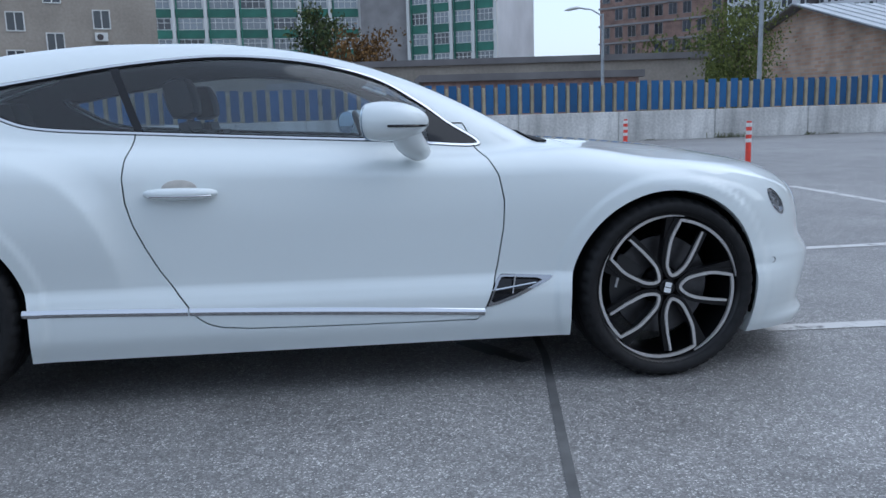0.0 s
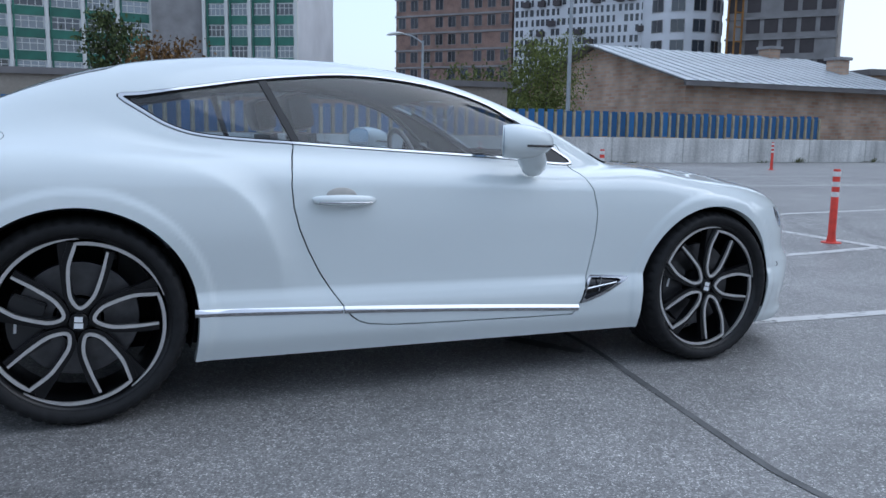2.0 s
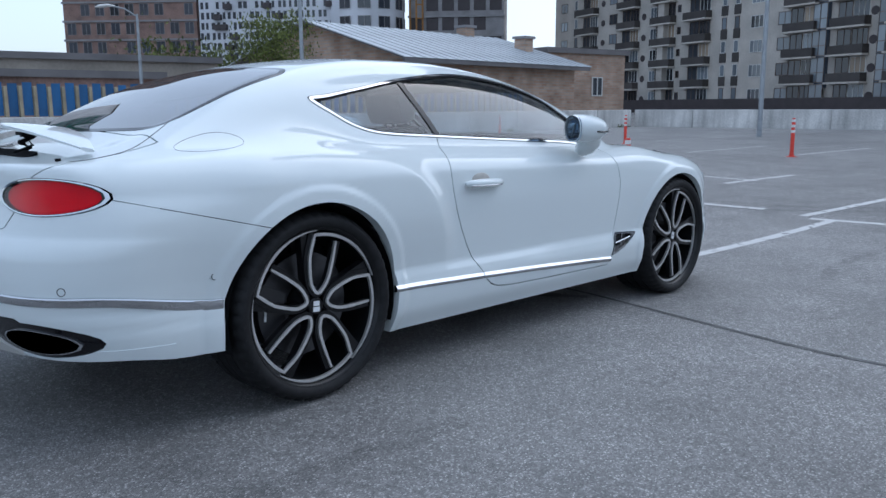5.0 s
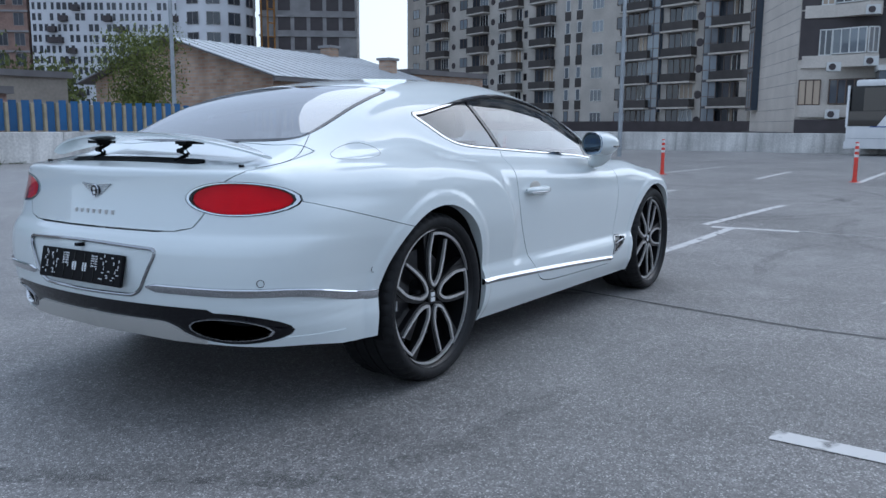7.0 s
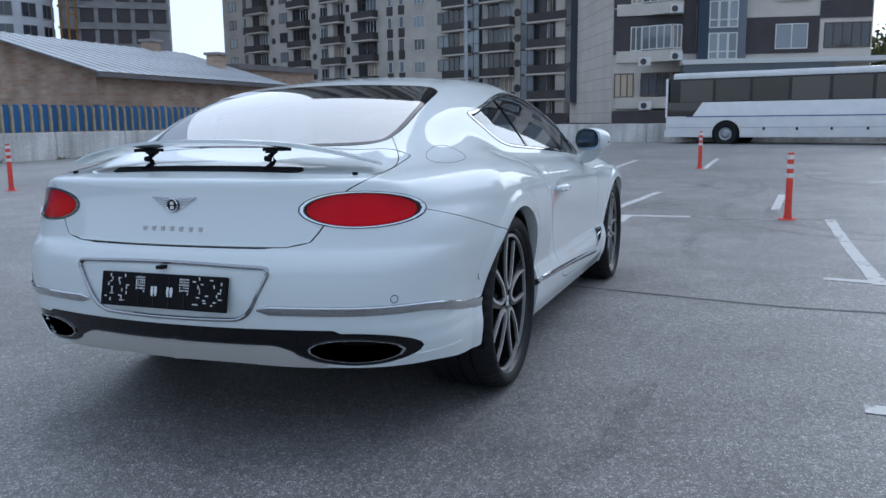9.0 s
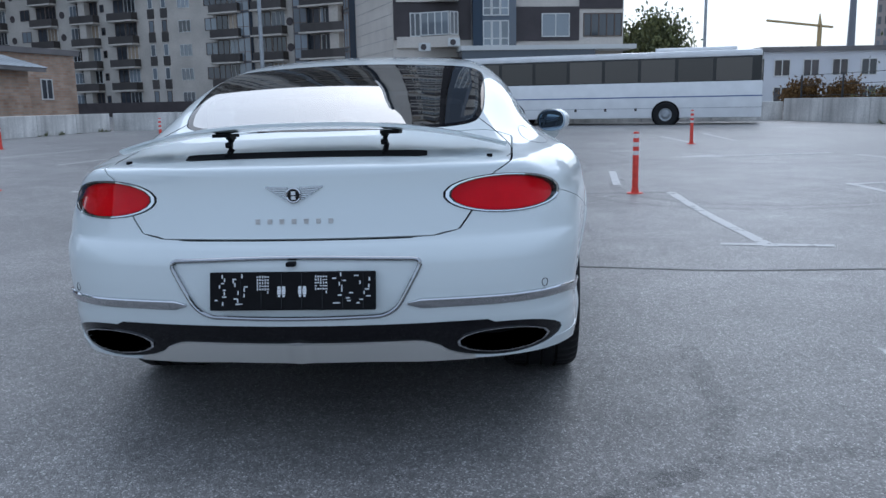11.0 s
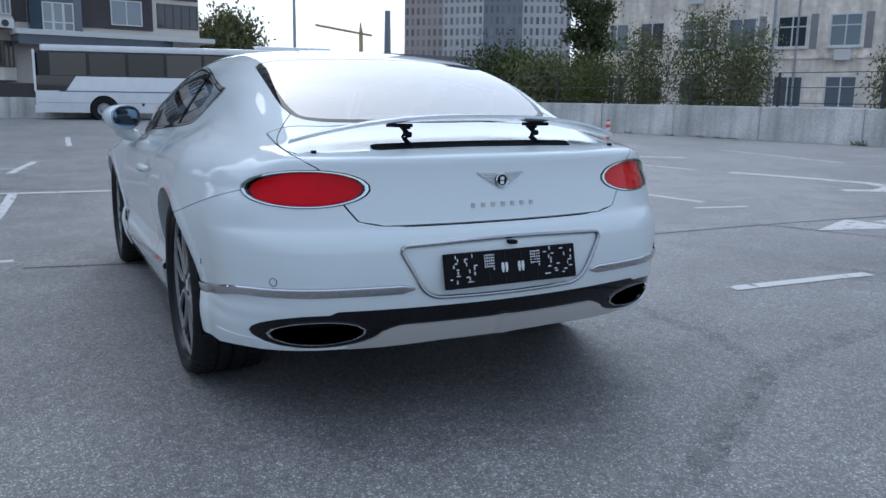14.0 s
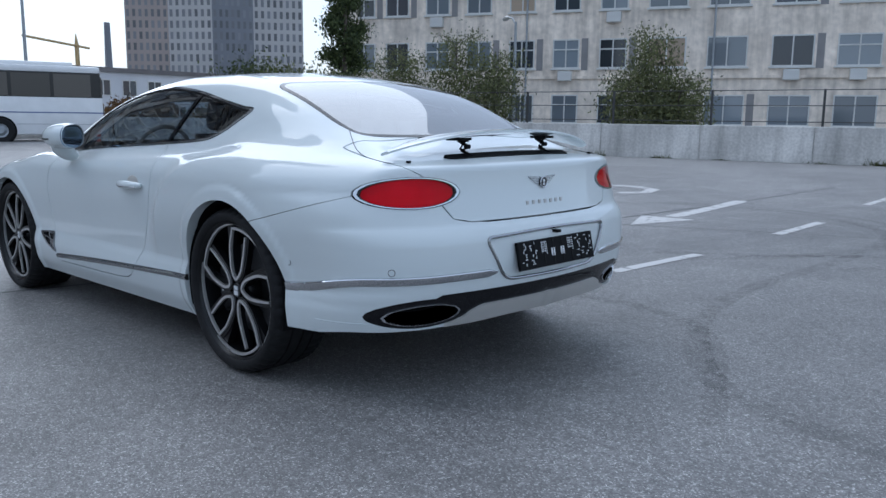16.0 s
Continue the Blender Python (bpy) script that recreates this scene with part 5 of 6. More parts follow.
def shell_object(name, shell, mat, parent, label="", both=False, mirror=False, flange=0.014, lift=0.0, flange_y=0.0):
    """Makes a mesh of a shell: one half, its mirror image, or both halves joined; its rims turn inwards."""
    co, no, faces = shell
    if not faces:
        return None
    used = sorted({i for f in faces for i in f})
    at = {i: k for k, i in enumerate(used)}
    co, no = co[used] + lift * no[used], no[used]
    faces = [tuple(at[i] for i in f) for f in faces if len(set(f)) > 2]
    flip = np.array((1, -1, 1))
    if mirror:
        co, no, faces = co * flip, no * flip, [f[::-1] for f in faces]
    if both:
        mid = np.abs(co[:, 1]) < 1e-5
        n = len(co)
        other = np.where(mid, np.arange(n), 0)
        rest = np.nonzero(~mid)[0]
        other[rest] = n + np.arange(len(rest))
        faces = faces + [tuple(int(other[i]) for i in f[::-1]) for f in faces]
        co, no = np.vstack((co, co[rest] * flip)), np.vstack((no, no[rest] * flip))
    verts, norms = co.tolist(), no.tolist()
    if flange:
        count = {}
        for f in faces:
            for i, j in zip(f, f[1:] + f[:1]):
                count[(i, j)] = 1
        rim = [(i, j) for i, j in count if (j, i) not in count]
        for i, j in rim:
            a, b = np.array(verts[i]), np.array(verts[j])
            if np.linalg.norm(a - b) < 1e-6 or (abs(a[1]) < 1e-5 and abs(b[1]) < 1e-5):
                continue
            na, nb = np.array(norms[i]), np.array(norms[j])
            c, d = b - flange * nb, a - flange * na
            if flange_y and abs(a[0]) < 2.05 and abs(a[1]) > 0.6:
                sgn = np.sign(a[1]) or 1
                c, d = b - np.array((0, sgn * flange_y, 0)), a - np.array((0, sgn * flange_y, 0))
            fn_ = np.cross(b - a, na)
            fn_ = fn_ / (np.linalg.norm(fn_) + 1e-9)
            k = len(verts)
            verts += [a.tolist(), b.tolist(), c.tolist(), d.tolist()]
            norms += [fn_.tolist()] * 4
            faces.append((k + 1, k, k + 3, k + 2))
    me = bpy.data.meshes.new(name)
    me.from_pydata(verts, [], faces)
    me.polygons.foreach_set("use_smooth", [True] * len(me.polygons))
    me.normals_split_custom_set_from_vertices(norms)
    me.materials.append(mat)
    ob = new(name, me)
    ob.parent = parent
    if label:
        tagged(ob, label)
    return ob


def smooth_loop(points, n=8):
    """A closed outline rounded by a spline through its corners."""
    p = np.array(points, float)
    m = len(p)
    out = []
    for i in range(m):
        a, b, c, d = p[i - 1], p[i], p[(i + 1) % m], p[(i + 2) % m]
        for k in range(n):
            t = k / n
            out.append(0.5 * (2 * b + (c - a) * t + (2 * a - 5 * b + 4 * c - d) * t * t + (3 * b - a - 3 * c + d) * t**3))
    return out


car = tagged(empty("car", CAR.copy()), "white two-door luxury coupe with raised rear spoiler parked on asphalt", "car")

full = make_skin()
for hx, r0 in ((1.408, 0.405), (-1.43, 0.412)):
    full, _ = split(full, lambda x, y, z: np.where(np.abs(y) > 0.3, np.hypot(x - hx, (z - 0.374)) - r0, 1.0))
    full, _ = split(full, lambda x, y, z: np.where((np.abs(y) > 0.3) & (z < 0.374), np.abs(x - hx) - r0 + 0.35 * np.clip(0.374 - z, 0, 1) ** 2, 1.0))


def bottom_edge(x, y):
    ay = np.abs(y)
    z = 0.195 + 0 * x
    z = np.where(x < -1.6, 0.283 + 0.022 * smooth01((-x - 1.95) / 0.25) + 0.008 * smooth01((0.45 - ay) / 0.25), z)
    return np.where(x > 1.6, 0.162, z)


full, _ = split(full, lambda x, y, z: z - bottom_edge(x, y))

# side windows with their bright surround
window_line = [(0.66, 0.962), (0.287, 0.981), (-0.179, 0.999), (-0.619, 1.017), (-0.95, 1.034), (-1.09, 1.064), (-1.19, 1.118), (-1.278, 1.182),
               (-1.178, 1.200), (-1.0, 1.232), (-0.69, 1.288), (-0.335, 1.323), (0.0, 1.301), (0.257, 1.238), (0.42, 1.147), (0.534, 1.063)]
win = poly_dist(smooth_loop(window_line, 5))
win_f = lambda x, y, z: np.where((np.abs(y) > 0.45) & (z > 0.9), win(x, z), -1.0)
opening, full = gap_split(full, win_f, 0.0016)
pane, frame_r = split(opening, lambda x, y, z: win_f(x, y, z) - (0.015 + 0.005 * smooth01((-x - 1.0) / 0.25) - 0.004 * smooth01((x - 0.2) / 0.2)))
frame_r, gasket = split(frame_r, lambda x, y, z: (0.0095 + 0.004 * smooth01((-x - 1.0) / 0.25)) - win_f(x, y, z))
pillar_x = lambda z: -0.62 - (z - 1.017) * 0.44
pillar, panes = split(pane, lambda x, y, z: 0.016 - np.abs(x - pillar_x(z)))
door_pane, quarter_pane = split(panes, lambda x, y, z: x - pillar_x(z))
sail, door_pane = split(door_pane, lambda x, y, z: x - 0.455)

# rear window and windscreen
rear_half = [(-1.265, 0.30), (-1.25, 0.47), (-1.29, 0.555), (-1.40, 0.578), (-1.65, 0.588), (-1.80, 0.575), (-1.875, 0.52), (-1.92, 0.30)]
rear_line = poly_dist(smooth_loop([(-1.27, 0.0)] + rear_half + [(-1.94, 0.0)] + [(x, -y) for x, y in rear_half[::-1]], 5))
rear_f = lambda x, y, z: np.where(z > 1.0, rear_line(x, y), -1.0)
rear_open, full = gap_split(full, rear_f, 0.002)
rear_pane, rear_band = split(rear_open, lambda x, y, z: rear_f(x, y, z) - 0.022)
screen_line = poly_dist([(0.34, 0.0), (0.30, 0.50), (0.30, 0.575), (0.93, 0.70), (1.0, 0.60), (1.03, 0.0), (1.0, -0.60), (0.93, -0.70), (0.30, -0.575), (0.30, -0.50)])
screen_f = lambda x, y, z: np.where(z > 0.93, screen_line(x, y), -1.0)
screen, full = split(full, screen_f)
cowl, screen = split(screen, lambda x, y, z: x - 0.945 + 0.22 * y * y)

# doors
door_line = poly_dist([(-0.637, 1.05), (-0.640, 1.0), (-0.664, 0.93), (-0.672, 0.864), (-0.665, 0.78), (-0.643, 0.697), (-0.605, 0.61), (-0.56, 0.525),
                       (-0.50, 0.435), (-0.432, 0.345), (-0.40, 0.322), (-0.354, 0.306), (-0.25, 0.296), (0.0, 0.291), (0.45, 0.287), (0.625, 0.287), (0.66, 0.34), (0.69, 0.42),
                       (0.708, 0.507), (0.728, 0.65), (0.730, 0.752), (0.710, 0.85), (0.675, 0.915), (0.64, 0.952), (0.60, 1.05)])
door_f = lambda x, y, z: np.where((np.abs(y) > 0.45) & (z < 1.06), door_line(x, z), -1.0)
door, full = gap_split(full, door_f)

# side vent
vent_line = poly_dist([(0.648, 0.335), (0.70, 0.345), (0.78, 0.372), (0.93, 0.440), (0.925, 0.450), (0.72, 0.463), (0.705, 0.45)])
vent_f = lambda x, y, z: np.where(np.abs(y) > 0.6, vent_line(x, z), -1.0)
vent, full = split(full, vent_f)
vent_hole, vent_frame = split(vent, lambda x, y, z: vent_f(x, y, z) - 0.012)

# tail lamp
def lamp_f(x, y, z):
    """The lamp's oval, its length taken along the skin round the corner."""
    u = np.abs(y) - 0.666
    along_skin = np.hypot(u, 0.85 * np.maximum(x + 2.318, 0.0) * (u > 0))
    return np.where((x < -1.9) & (z > 0.6), (1 - np.sqrt((along_skin / np.where(u > 0, 0.219, 0.196)) ** 2 + ((z - 0.841) / 0.061) ** 2)) * 0.055, -1.0)


lamp, full = gap_split(full, lamp_f, 0.001)
lens, lamp_ring = split(lamp, lambda x, y, z: lamp_f(x, y, z) - 0.0042)
lens, lamp_seal = split(lens, lambda x, y, z: lamp_f(x, y, z) - 0.0062)

# boot lid
lid_half = spline([(0.60, 0.30), (0.710, 0.36), (0.717, 0.45), (0.727, 0.508), (0.75, 0.530), (0.80, 0.565), (0.90, 0.624), (0.95, 0.688), (1.2, 0.70)])
lid_f = lambda x, y, z: np.where((x < -1.92) & (z > 0.69), np.minimum(np.minimum(lid_half(z) - np.abs(y), z - 0.715), -1.93 - x), np.minimum(-1.93 - x, z - 0.715))
lid, full = gap_split(full, lid_f, 0.0036)

# bonnet
hood_f = lambda x, y, z: np.where(z > 0.6, np.minimum(np.minimum(x - 1.06, 0.70 - 0.10 * (x - 1.1) - np.abs(y)), 2.2 - x), -1.0)
hood, full = gap_split(full, hood_f)

# headlamp
head_f = lambda x, y, z: np.where((x > 1.8) & (np.abs(y) > 0.45), np.maximum((1 - np.sqrt(((0.68 * (x - 1.918) - 0.73 * (z - 0.713)) / 0.073) ** 2 + ((0.73 * (x - 1.918) + 0.68 * (z - 0.713)) / 0.030) ** 2)) * 0.04, np.where(x > 2.0, (1 - np.sqrt(((np.abs(y) - 0.60) / 0.105) ** 2 + ((z - 0.69) / 0.085) ** 2)) * 0.06, -1.0)), -1.0)
headlamp, full = split(full, head_f)

# rear bumper below a shut line from lamp to wheel
bumper_f = lambda x, y, z: np.where(x < -1.6, np.minimum(0.84 - 0.243 * (x + 2.198) - z, 0.9 - z), -1.0)
bumper, full = gap_split(full, bumper_f, 0.0014)
def rounded_outline(corners, n=7):
    """Corners (y, z, radius) turned into a closed outline with round corners."""
    out = []
    m = len(corners)
    for i, (y, z, r) in enumerate(corners):
        c = Vector((y, z))
        a = (Vector(corners[i - 1][:2]) - c).normalized()
        b = (Vector(corners[(i + 1) % m][:2]) - c).normalized()
        p0, p1 = c + a * r, c + b * r
        out += [tuple(p0.lerp(c, k / n).lerp(c.lerp(p1, k / n), k / n)) for k in range(n + 1)]
    return out


plate_outline = rounded_outline([(-0.408, 0.652, 0.035), (0.0, 0.668, 0.2), (0.408, 0.652, 0.035), (0.312, 0.474, 0.06), (0.0, 0.467, 0.2), (-0.312, 0.474, 0.06)])
plate_line = poly_dist(plate_outline)
plate_f = lambda x, y, z: np.where(x < -2.2, plate_line(y, z), -1.0)
plate_area, bumper = split(bumper, plate_f)
pipe_f = lambda x, y, z: np.where((x < -2.0) & (z < 0.5), (1 - np.sqrt(((np.abs(y) - 0.655) / 0.152) ** 2 + ((z - 0.366) / 0.043) ** 2)) * 0.05, -1.0)
band_low = lambda ay: 0.380 - 0.050 * smooth01((ay - 0.37) / 0.2)
oval_f = lambda x, y, z: np.where((x < -2.0) & (z < 0.5), (1 - np.sqrt(((np.abs(y) - 0.650) / 0.203) ** 2 + ((z - 0.371) / 0.062) ** 2)) * 0.06, -1.0)
both_f = lambda x, y, z: np.maximum(oval_f(x, y, z), np.where(np.abs(y) < 0.62, np.minimum(np.minimum(0.444 - z, z - band_low(np.abs(y))), 0.62 - np.abs(y)), -1.0) + np.where(x < -2.0, 0, -1))
band, bumper = split(bumper, both_f)
pipe_hole, band = split(band, pipe_f)
pipe_ring, pipe_hole = split(pipe_hole, lambda x, y, z: 0.0026 - pipe_f(x, y, z))
bumper, lower = split(bumper, lambda x, y, z: np.where(x < -2.0, z - band_low(np.abs(y)) - 0.012, 1.0))

# panels
door_obs = []
shell_object("body", full, PAINT, car, "glossy white painted body", both=True, flange_y=0.05)
shell_object("bonnet", hood, PAINT, car, both=True)
boot = shell_object("boot_lid", lid, PAINT, car, "white boot lid", both=True)
rear_bumper = shell_object("rear_bumper", bumper, PAINT, car, "white rear bumper", both=True, flange_y=0.04)
lower[0] = lower[0] + np.stack((-0.010 * np.maximum(0, 1 - np.abs(lower[0][:, 1]) / 0.035), 0 * lower[0][:, 1], 0 * lower[0][:, 1]), -1)
lower[1] = lower[1] + np.stack((0 * lower[0][:, 1], 0.28 * np.sign(lower[0][:, 1]) * (np.abs(lower[0][:, 1]) < 0.035) * (np.abs(lower[0][:, 1]) > 0.001), 0 * lower[0][:, 1]), -1)
lower[1] = lower[1] / (np.linalg.norm(lower[1], axis=-1, keepdims=True) + 1e-9)
blade, lip = split(lower, lambda x, y, z: 0.56 - np.abs(y))
shell_object("diffuser", blade, SILVER, rear_bumper, "satin silver lower diffuser blade with centre crease", both=True, lift=0.006, flange=0.03)
for mirrored in (False, True):
    shell_object("bumper_lip", lip, PAINT, rear_bumper, "white lip below the exhaust", mirror=mirrored, lift=0.003, flange=0.03)
shell_object("black_band", band, GLOSS_BLACK, rear_bumper, "gloss black lower band", both=True, lift=-0.003, flange=0.02)
shell_object("plate_recess", plate_area, PAINT, rear_bumper, both=True, lift=-0.007, flange=-0.007)
shell_object("rear_window", rear_pane, REAR_GLASS, car, "dark tinted rear window", both=True, flange=0.004)
shell_object("rear_window_band", rear_band, GLOSS_BLACK, car, both=True, flange=0.006)
shell_object("windscreen", screen, GLASS, car, "tinted windscreen", both=True, flange=0.004)
shell_object("cowl_panel", cowl, BLACK, car, "black cowl panel below the windscreen", both=True, lift=0.007, flange=0.01)
for mirrored in (False, True):
    d = shell_object("door", door, PAINT, car, "white door with slim handle", mirror=mirrored)
    door_obs.append(d)
    shell_object("door_window", door_pane, GLASS, d, "tinted door window", mirror=mirrored, lift=-0.004, flange=0.004)
    shell_object("mirror_sail", sail, GLOSS_BLACK, d, mirror=mirrored, lift=-0.002, flange=0.006)
    shell_object("quarter_window", quarter_pane, GLASS, car, "tinted quarter window", mirror=mirrored, lift=-0.004, flange=0.004)
    shell_object("window_surround", frame_r, CHROME, car, "chrome window surround", mirror=mirrored, lift=0.003, flange=0.014)
    shell_object("window_gasket", gasket, BLACK, car, "black rubber gasket", mirror=mirrored, lift=-0.001, flange=0.012)
    shell_object("door_pillar", pillar, GLOSS_BLACK, car, "gloss black door pillar", mirror=mirrored, flange=0.012)
    v = shell_object("side_vent", vent_frame, SMOKED, car, "chrome side vent", mirror=mirrored, lift=0.005, flange=0.025)
    shell_object("vent_mesh", vent_hole, GLOSS_BLACK, v, mirror=mirrored, lift=-0.014, flange=0.0)
    t_ = shell_object("tail_lamp", lens, LAMP_RED, car, "red oval tail lamp", mirror=mirrored, lift=-0.012, flange=-0.014)
    shell_object("lamp_lens", lens, LAMP_LENS, t_, "clear red lens", mirror=mirrored, lift=0.002, flange=0.0)
    shell_object("lamp_bezel", lamp_ring, CHROME, t_, "chrome bezel", mirror=mirrored, lift=0.004, flange=0.014)
    shell_object("lamp_seal", lamp_seal, GLOSS_BLACK, t_, "black seal", mirror=mirrored, lift=0.001, flange=0.01)
    hl = shell_object("headlamp", headlamp, LAMP_CLEAR, car, "dark oval headlamp", mirror=mirrored, lift=-0.004)
    ring_, _ = split(headlamp, lambda x, y, z: 0.008 - head_f(x, y, z))
    shell_object("headlamp_rim", ring_, CHROME, hl, "chrome headlamp rim", mirror=mirrored, lift=0.002, flange=0.01)
    e_ = shell_object("exhaust_ring", pipe_ring, CHROME, rear_bumper, "chrome exhaust rim", mirror=mirrored, lift=0.002, flange=0.02)
    shell_object("exhaust_bore", pipe_hole, BLACK, rear_bumper, mirror=mirrored, lift=-0.09, flange=-0.09)

# ---- wheels ----
def ribbon(bm, pts, width, y0, y1):
    """A flat bar along (x, z) points, width wide, from depth y0 to y1."""
    p = [Vector((x, 0, z)) for x, z in pts]
    left, right = [], []
    for i, q in enumerate(p):
        d = (p[min(i + 1, len(p) - 1)] - p[max(i - 1, 0)]).normalized()
        n = Vector((-d.z, 0, d.x))
        w = width[i] if isinstance(width, (list, tuple)) else (width, width)
        a, b = w if isinstance(w, (list, tuple)) else (w, w)
        left.append(q + n * a)
        right.append(q - n * b)
    rings = [[bm.verts.new((v.x, y, v.z)) for v, y in ((l, y0), (r, y0), (r, y1), (l, y1))] for l, r in zip(left, right)]
    for r0, r1 in zip(rings, rings[1:]):
        for k in range(4):
            bm.faces.new((r0[k], r0[(k + 1) % 4], r1[(k + 1) % 4], r1[k]))
    bm.faces.new(rings[0])
    bm.faces.new(rings[-1][::-1])


def curve_points(knots, n=26):
    t = [i / (len(knots) - 1) for i in range(len(knots))]
    fx, fz = spline(list(zip(t, [k[0] for k in knots]))), spline(list(zip(t, [k[1] for k in knots])))
    return [(float(fx(i / n)), float(fz(i / n))) for i in range(n + 1)]


def turned(pts, a):
    c, s = math.cos(a), math.sin(a)
    return [(x * c - z * s, x * s + z * c) for x, z in pts]


def wheel_meshes():
    """Pieces of one wheel; the outside looks to -y, the rim's face lies at y = 0."""
    out = []

    def keep(name, bm, mat, label="", smooth=True):
        bmesh.ops.recalc_face_normals(bm, faces=bm.faces[:])
        me = bpy.data.meshes.new(name)
        bm.to_mesh(me)
        bm.free()
        me.materials.append(mat)
        if smooth:
            me.polygons.foreach_set("use_smooth", [True] * len(me.polygons))
            me.set_sharp_from_angle(angle=radians(38))
        out.append((name, me, label))

    bm = bmesh.new()
    lathe(bm, [(0.314, -0.012), (0.311, -0.018), (0.303, -0.012), (0.296, 0.012), (0.284, 0.10), (0.274, 0.20), (0.290, 0.235), (0.298, 0.235), (0.302, 0.22)], 72)
    keep("wheel", bm, RIM_BLACK, "black alloy wheel with machined double spokes")
    bm = bmesh.new()
    prof = [(0.308, -0.008), (0.313, -0.019), (0.322, -0.028), (0.336, -0.033), (0.350, -0.031), (0.361, -0.021), (0.369, -0.004)]
    for k in range(4):
        y = 0.008 + k * 0.058
        prof += [(0.3735, y), (0.3745, y + 0.045), (0.366, y + 0.047), (0.366, y + 0.056)]
    prof += [(0.369, 0.252), (0.355, 0.268), (0.325, 0.27), (0.285, 0.24)]
    lathe(bm, prof, 192)
    for v in bm.verts:
        r = math.hypot(v.co.x, v.co.z)
        k = round(math.atan2(v.co.z, v.co.x) / math.tau * 192) % 4
        if k == 0 and r > 0.355 and (v.co.y < 0.03 or v.co.y > 0.20):
            v.co.x *= 0.982
            v.co.z *= 0.982
    keep("tyre", bm, RUBBER, "black low-profile tyre")
    # each spoke is a rounded loop of two arms open to the rim
    loop = [(-0.012, 0.247), (-0.031, 0.165), (-0.026, 0.092), (0.004, 0.050), (0.040, 0.084), (0.062, 0.148), (0.078, 0.222)]
    loop = curve_points([(x * 1.16, z * 1.16 - 0.006) for x, z in loop], 34)
    a0 = math.atan2(0.2805, -0.0139)
    for k in range(5):
        a = k * math.tau / 5 + radians(2)
        bm = bmesh.new()
        n = len(loop)
        ribbon(bm, turned(loop, a), [(0.003, 0.018 + 0.014 * abs(i / n - 0.5)) for i in range(n)], 0.006, 0.034)
        ribbon(bm, turned([(-0.057, 0.286), (-0.046, 0.185), (-0.038, 0.11), (-0.02, 0.06)], a), 0.016, 0.012, 0.05)
        keep("spoke", bm, RIM_BLACK)
        bm = bmesh.new()
        arc = [(r * math.cos(t), r * math.sin(t)) for r, t in ((0.2808 + 0.022 * i / 20, a0 - radians(74) * i / 20) for i in range(1, 21))]
        ribbon(bm, turned(loop[::-1] + arc, a), [0.0044 + 0.0016 * min(1, i / 6) for i in range(n + 20)], -0.002, 0.010)
        keep("spoke_edge", bm, SATIN, "machined bright spoke edge")
    bm = bmesh.new()
    lathe(bm, [(0.001, 0.004), (0.030, 0.004), (0.034, 0.008), (0.036, 0.03), (0.062, 0.034), (0.075, 0.06), (0.075, 0.12)], 40)
    keep("hub", bm, RIM_BLACK)
    bm = bmesh.new()
    for z0, z1, w in ((-0.021, -0.002, 0.015), (0.002, 0.021, 0.0125)):
        add_box(bm, -0.015, w, 0.001, 0.006, z0, z1)
    keep("cap_emblem", bm, WHITE_MARK, "pale emblem on black cap", False)
    for k in range(5):
        bm = bmesh.new()
        a = k * math.tau / 5 + radians(38)
        lathe(bm, [(0.001, 0.016), (0.008, 0.016), (0.0095, 0.020), (0.0095, 0.045)], 10, m=Matrix.Translation((0.056 * math.cos(a), 0, 0.056 * math.sin(a))))
        keep("wheel_bolt", bm, BLACK)
    bm = bmesh.new()
    lathe(bm, [(0.085, 0.085), (0.205, 0.085), (0.207, 0.088), (0.207, 0.115), (0.205, 0.118), (0.085, 0.118), (0.085, 0.085)], 60)
    keep("brake_disc", bm, BRAKE, "grey steel brake disc")
    bm = bmesh.new()
    prism(bm, turned([(0.115 * math.cos(t), 0.115 * math.sin(t)) for t in np.linspace(-0.62, 0.62, 9)] + [(0.232 * math.cos(t), 0.232 * math.sin(t)) for t in np.linspace(0.55, -0.55, 9)], radians(188)), 0.056, 0.15)
    bmesh.ops.bevel(bm, geom=bm.edges[:], offset=0.006, segments=2, affect='EDGES')
    keep("brake_caliper", bm, CALIPER, "black brake caliper")
    bm = bmesh.new()
    add_box(bm, -0.205, -0.196, 0.052, 0.057, -0.05, 0.02)
    keep("caliper_mark", bm, WHITE_MARK, "pale bar on the caliper", False)
    return out


WHEEL = wheel_meshes()
for hx, turn in ((HUB, 0), (-HUB, 0), (HUB, 180), (-HUB, 180)):
    side = 1 if turn else -1
    m = pose(hx, side * 0.925, 0.3745, 0, 0, turn) @ Matrix.Rotation(radians(4 if hx < 0 else 14), 4, 'Y')
    hub_ob = None
    for name, me, label in WHEEL:
        ob = new(name, me)
        if hub_ob is None:
            hub_ob = ob
            ob.parent = car
            ob.matrix_basis = m
        else:
            ob.parent = hub_ob
        if label:
            tagged(ob, label)
    bm = bmesh.new()
    lathe(bm, [(0.398, -0.04), (0.400, 0.30), (0.05, 0.31)], 48)
    bmesh.ops.bisect_plane(bm, geom=bm.verts[:] + bm.edges[:] + bm.faces[:], plane_co=(0, 0, -0.12), plane_no=(0, 0, 1), clear_inner=True)
    part("wheel_liner", bm, BLACK, car, "", matrix=pose(1.408 if hx > 0 else -1.43, side * 0.90, 0.376, 0, 0, turn))

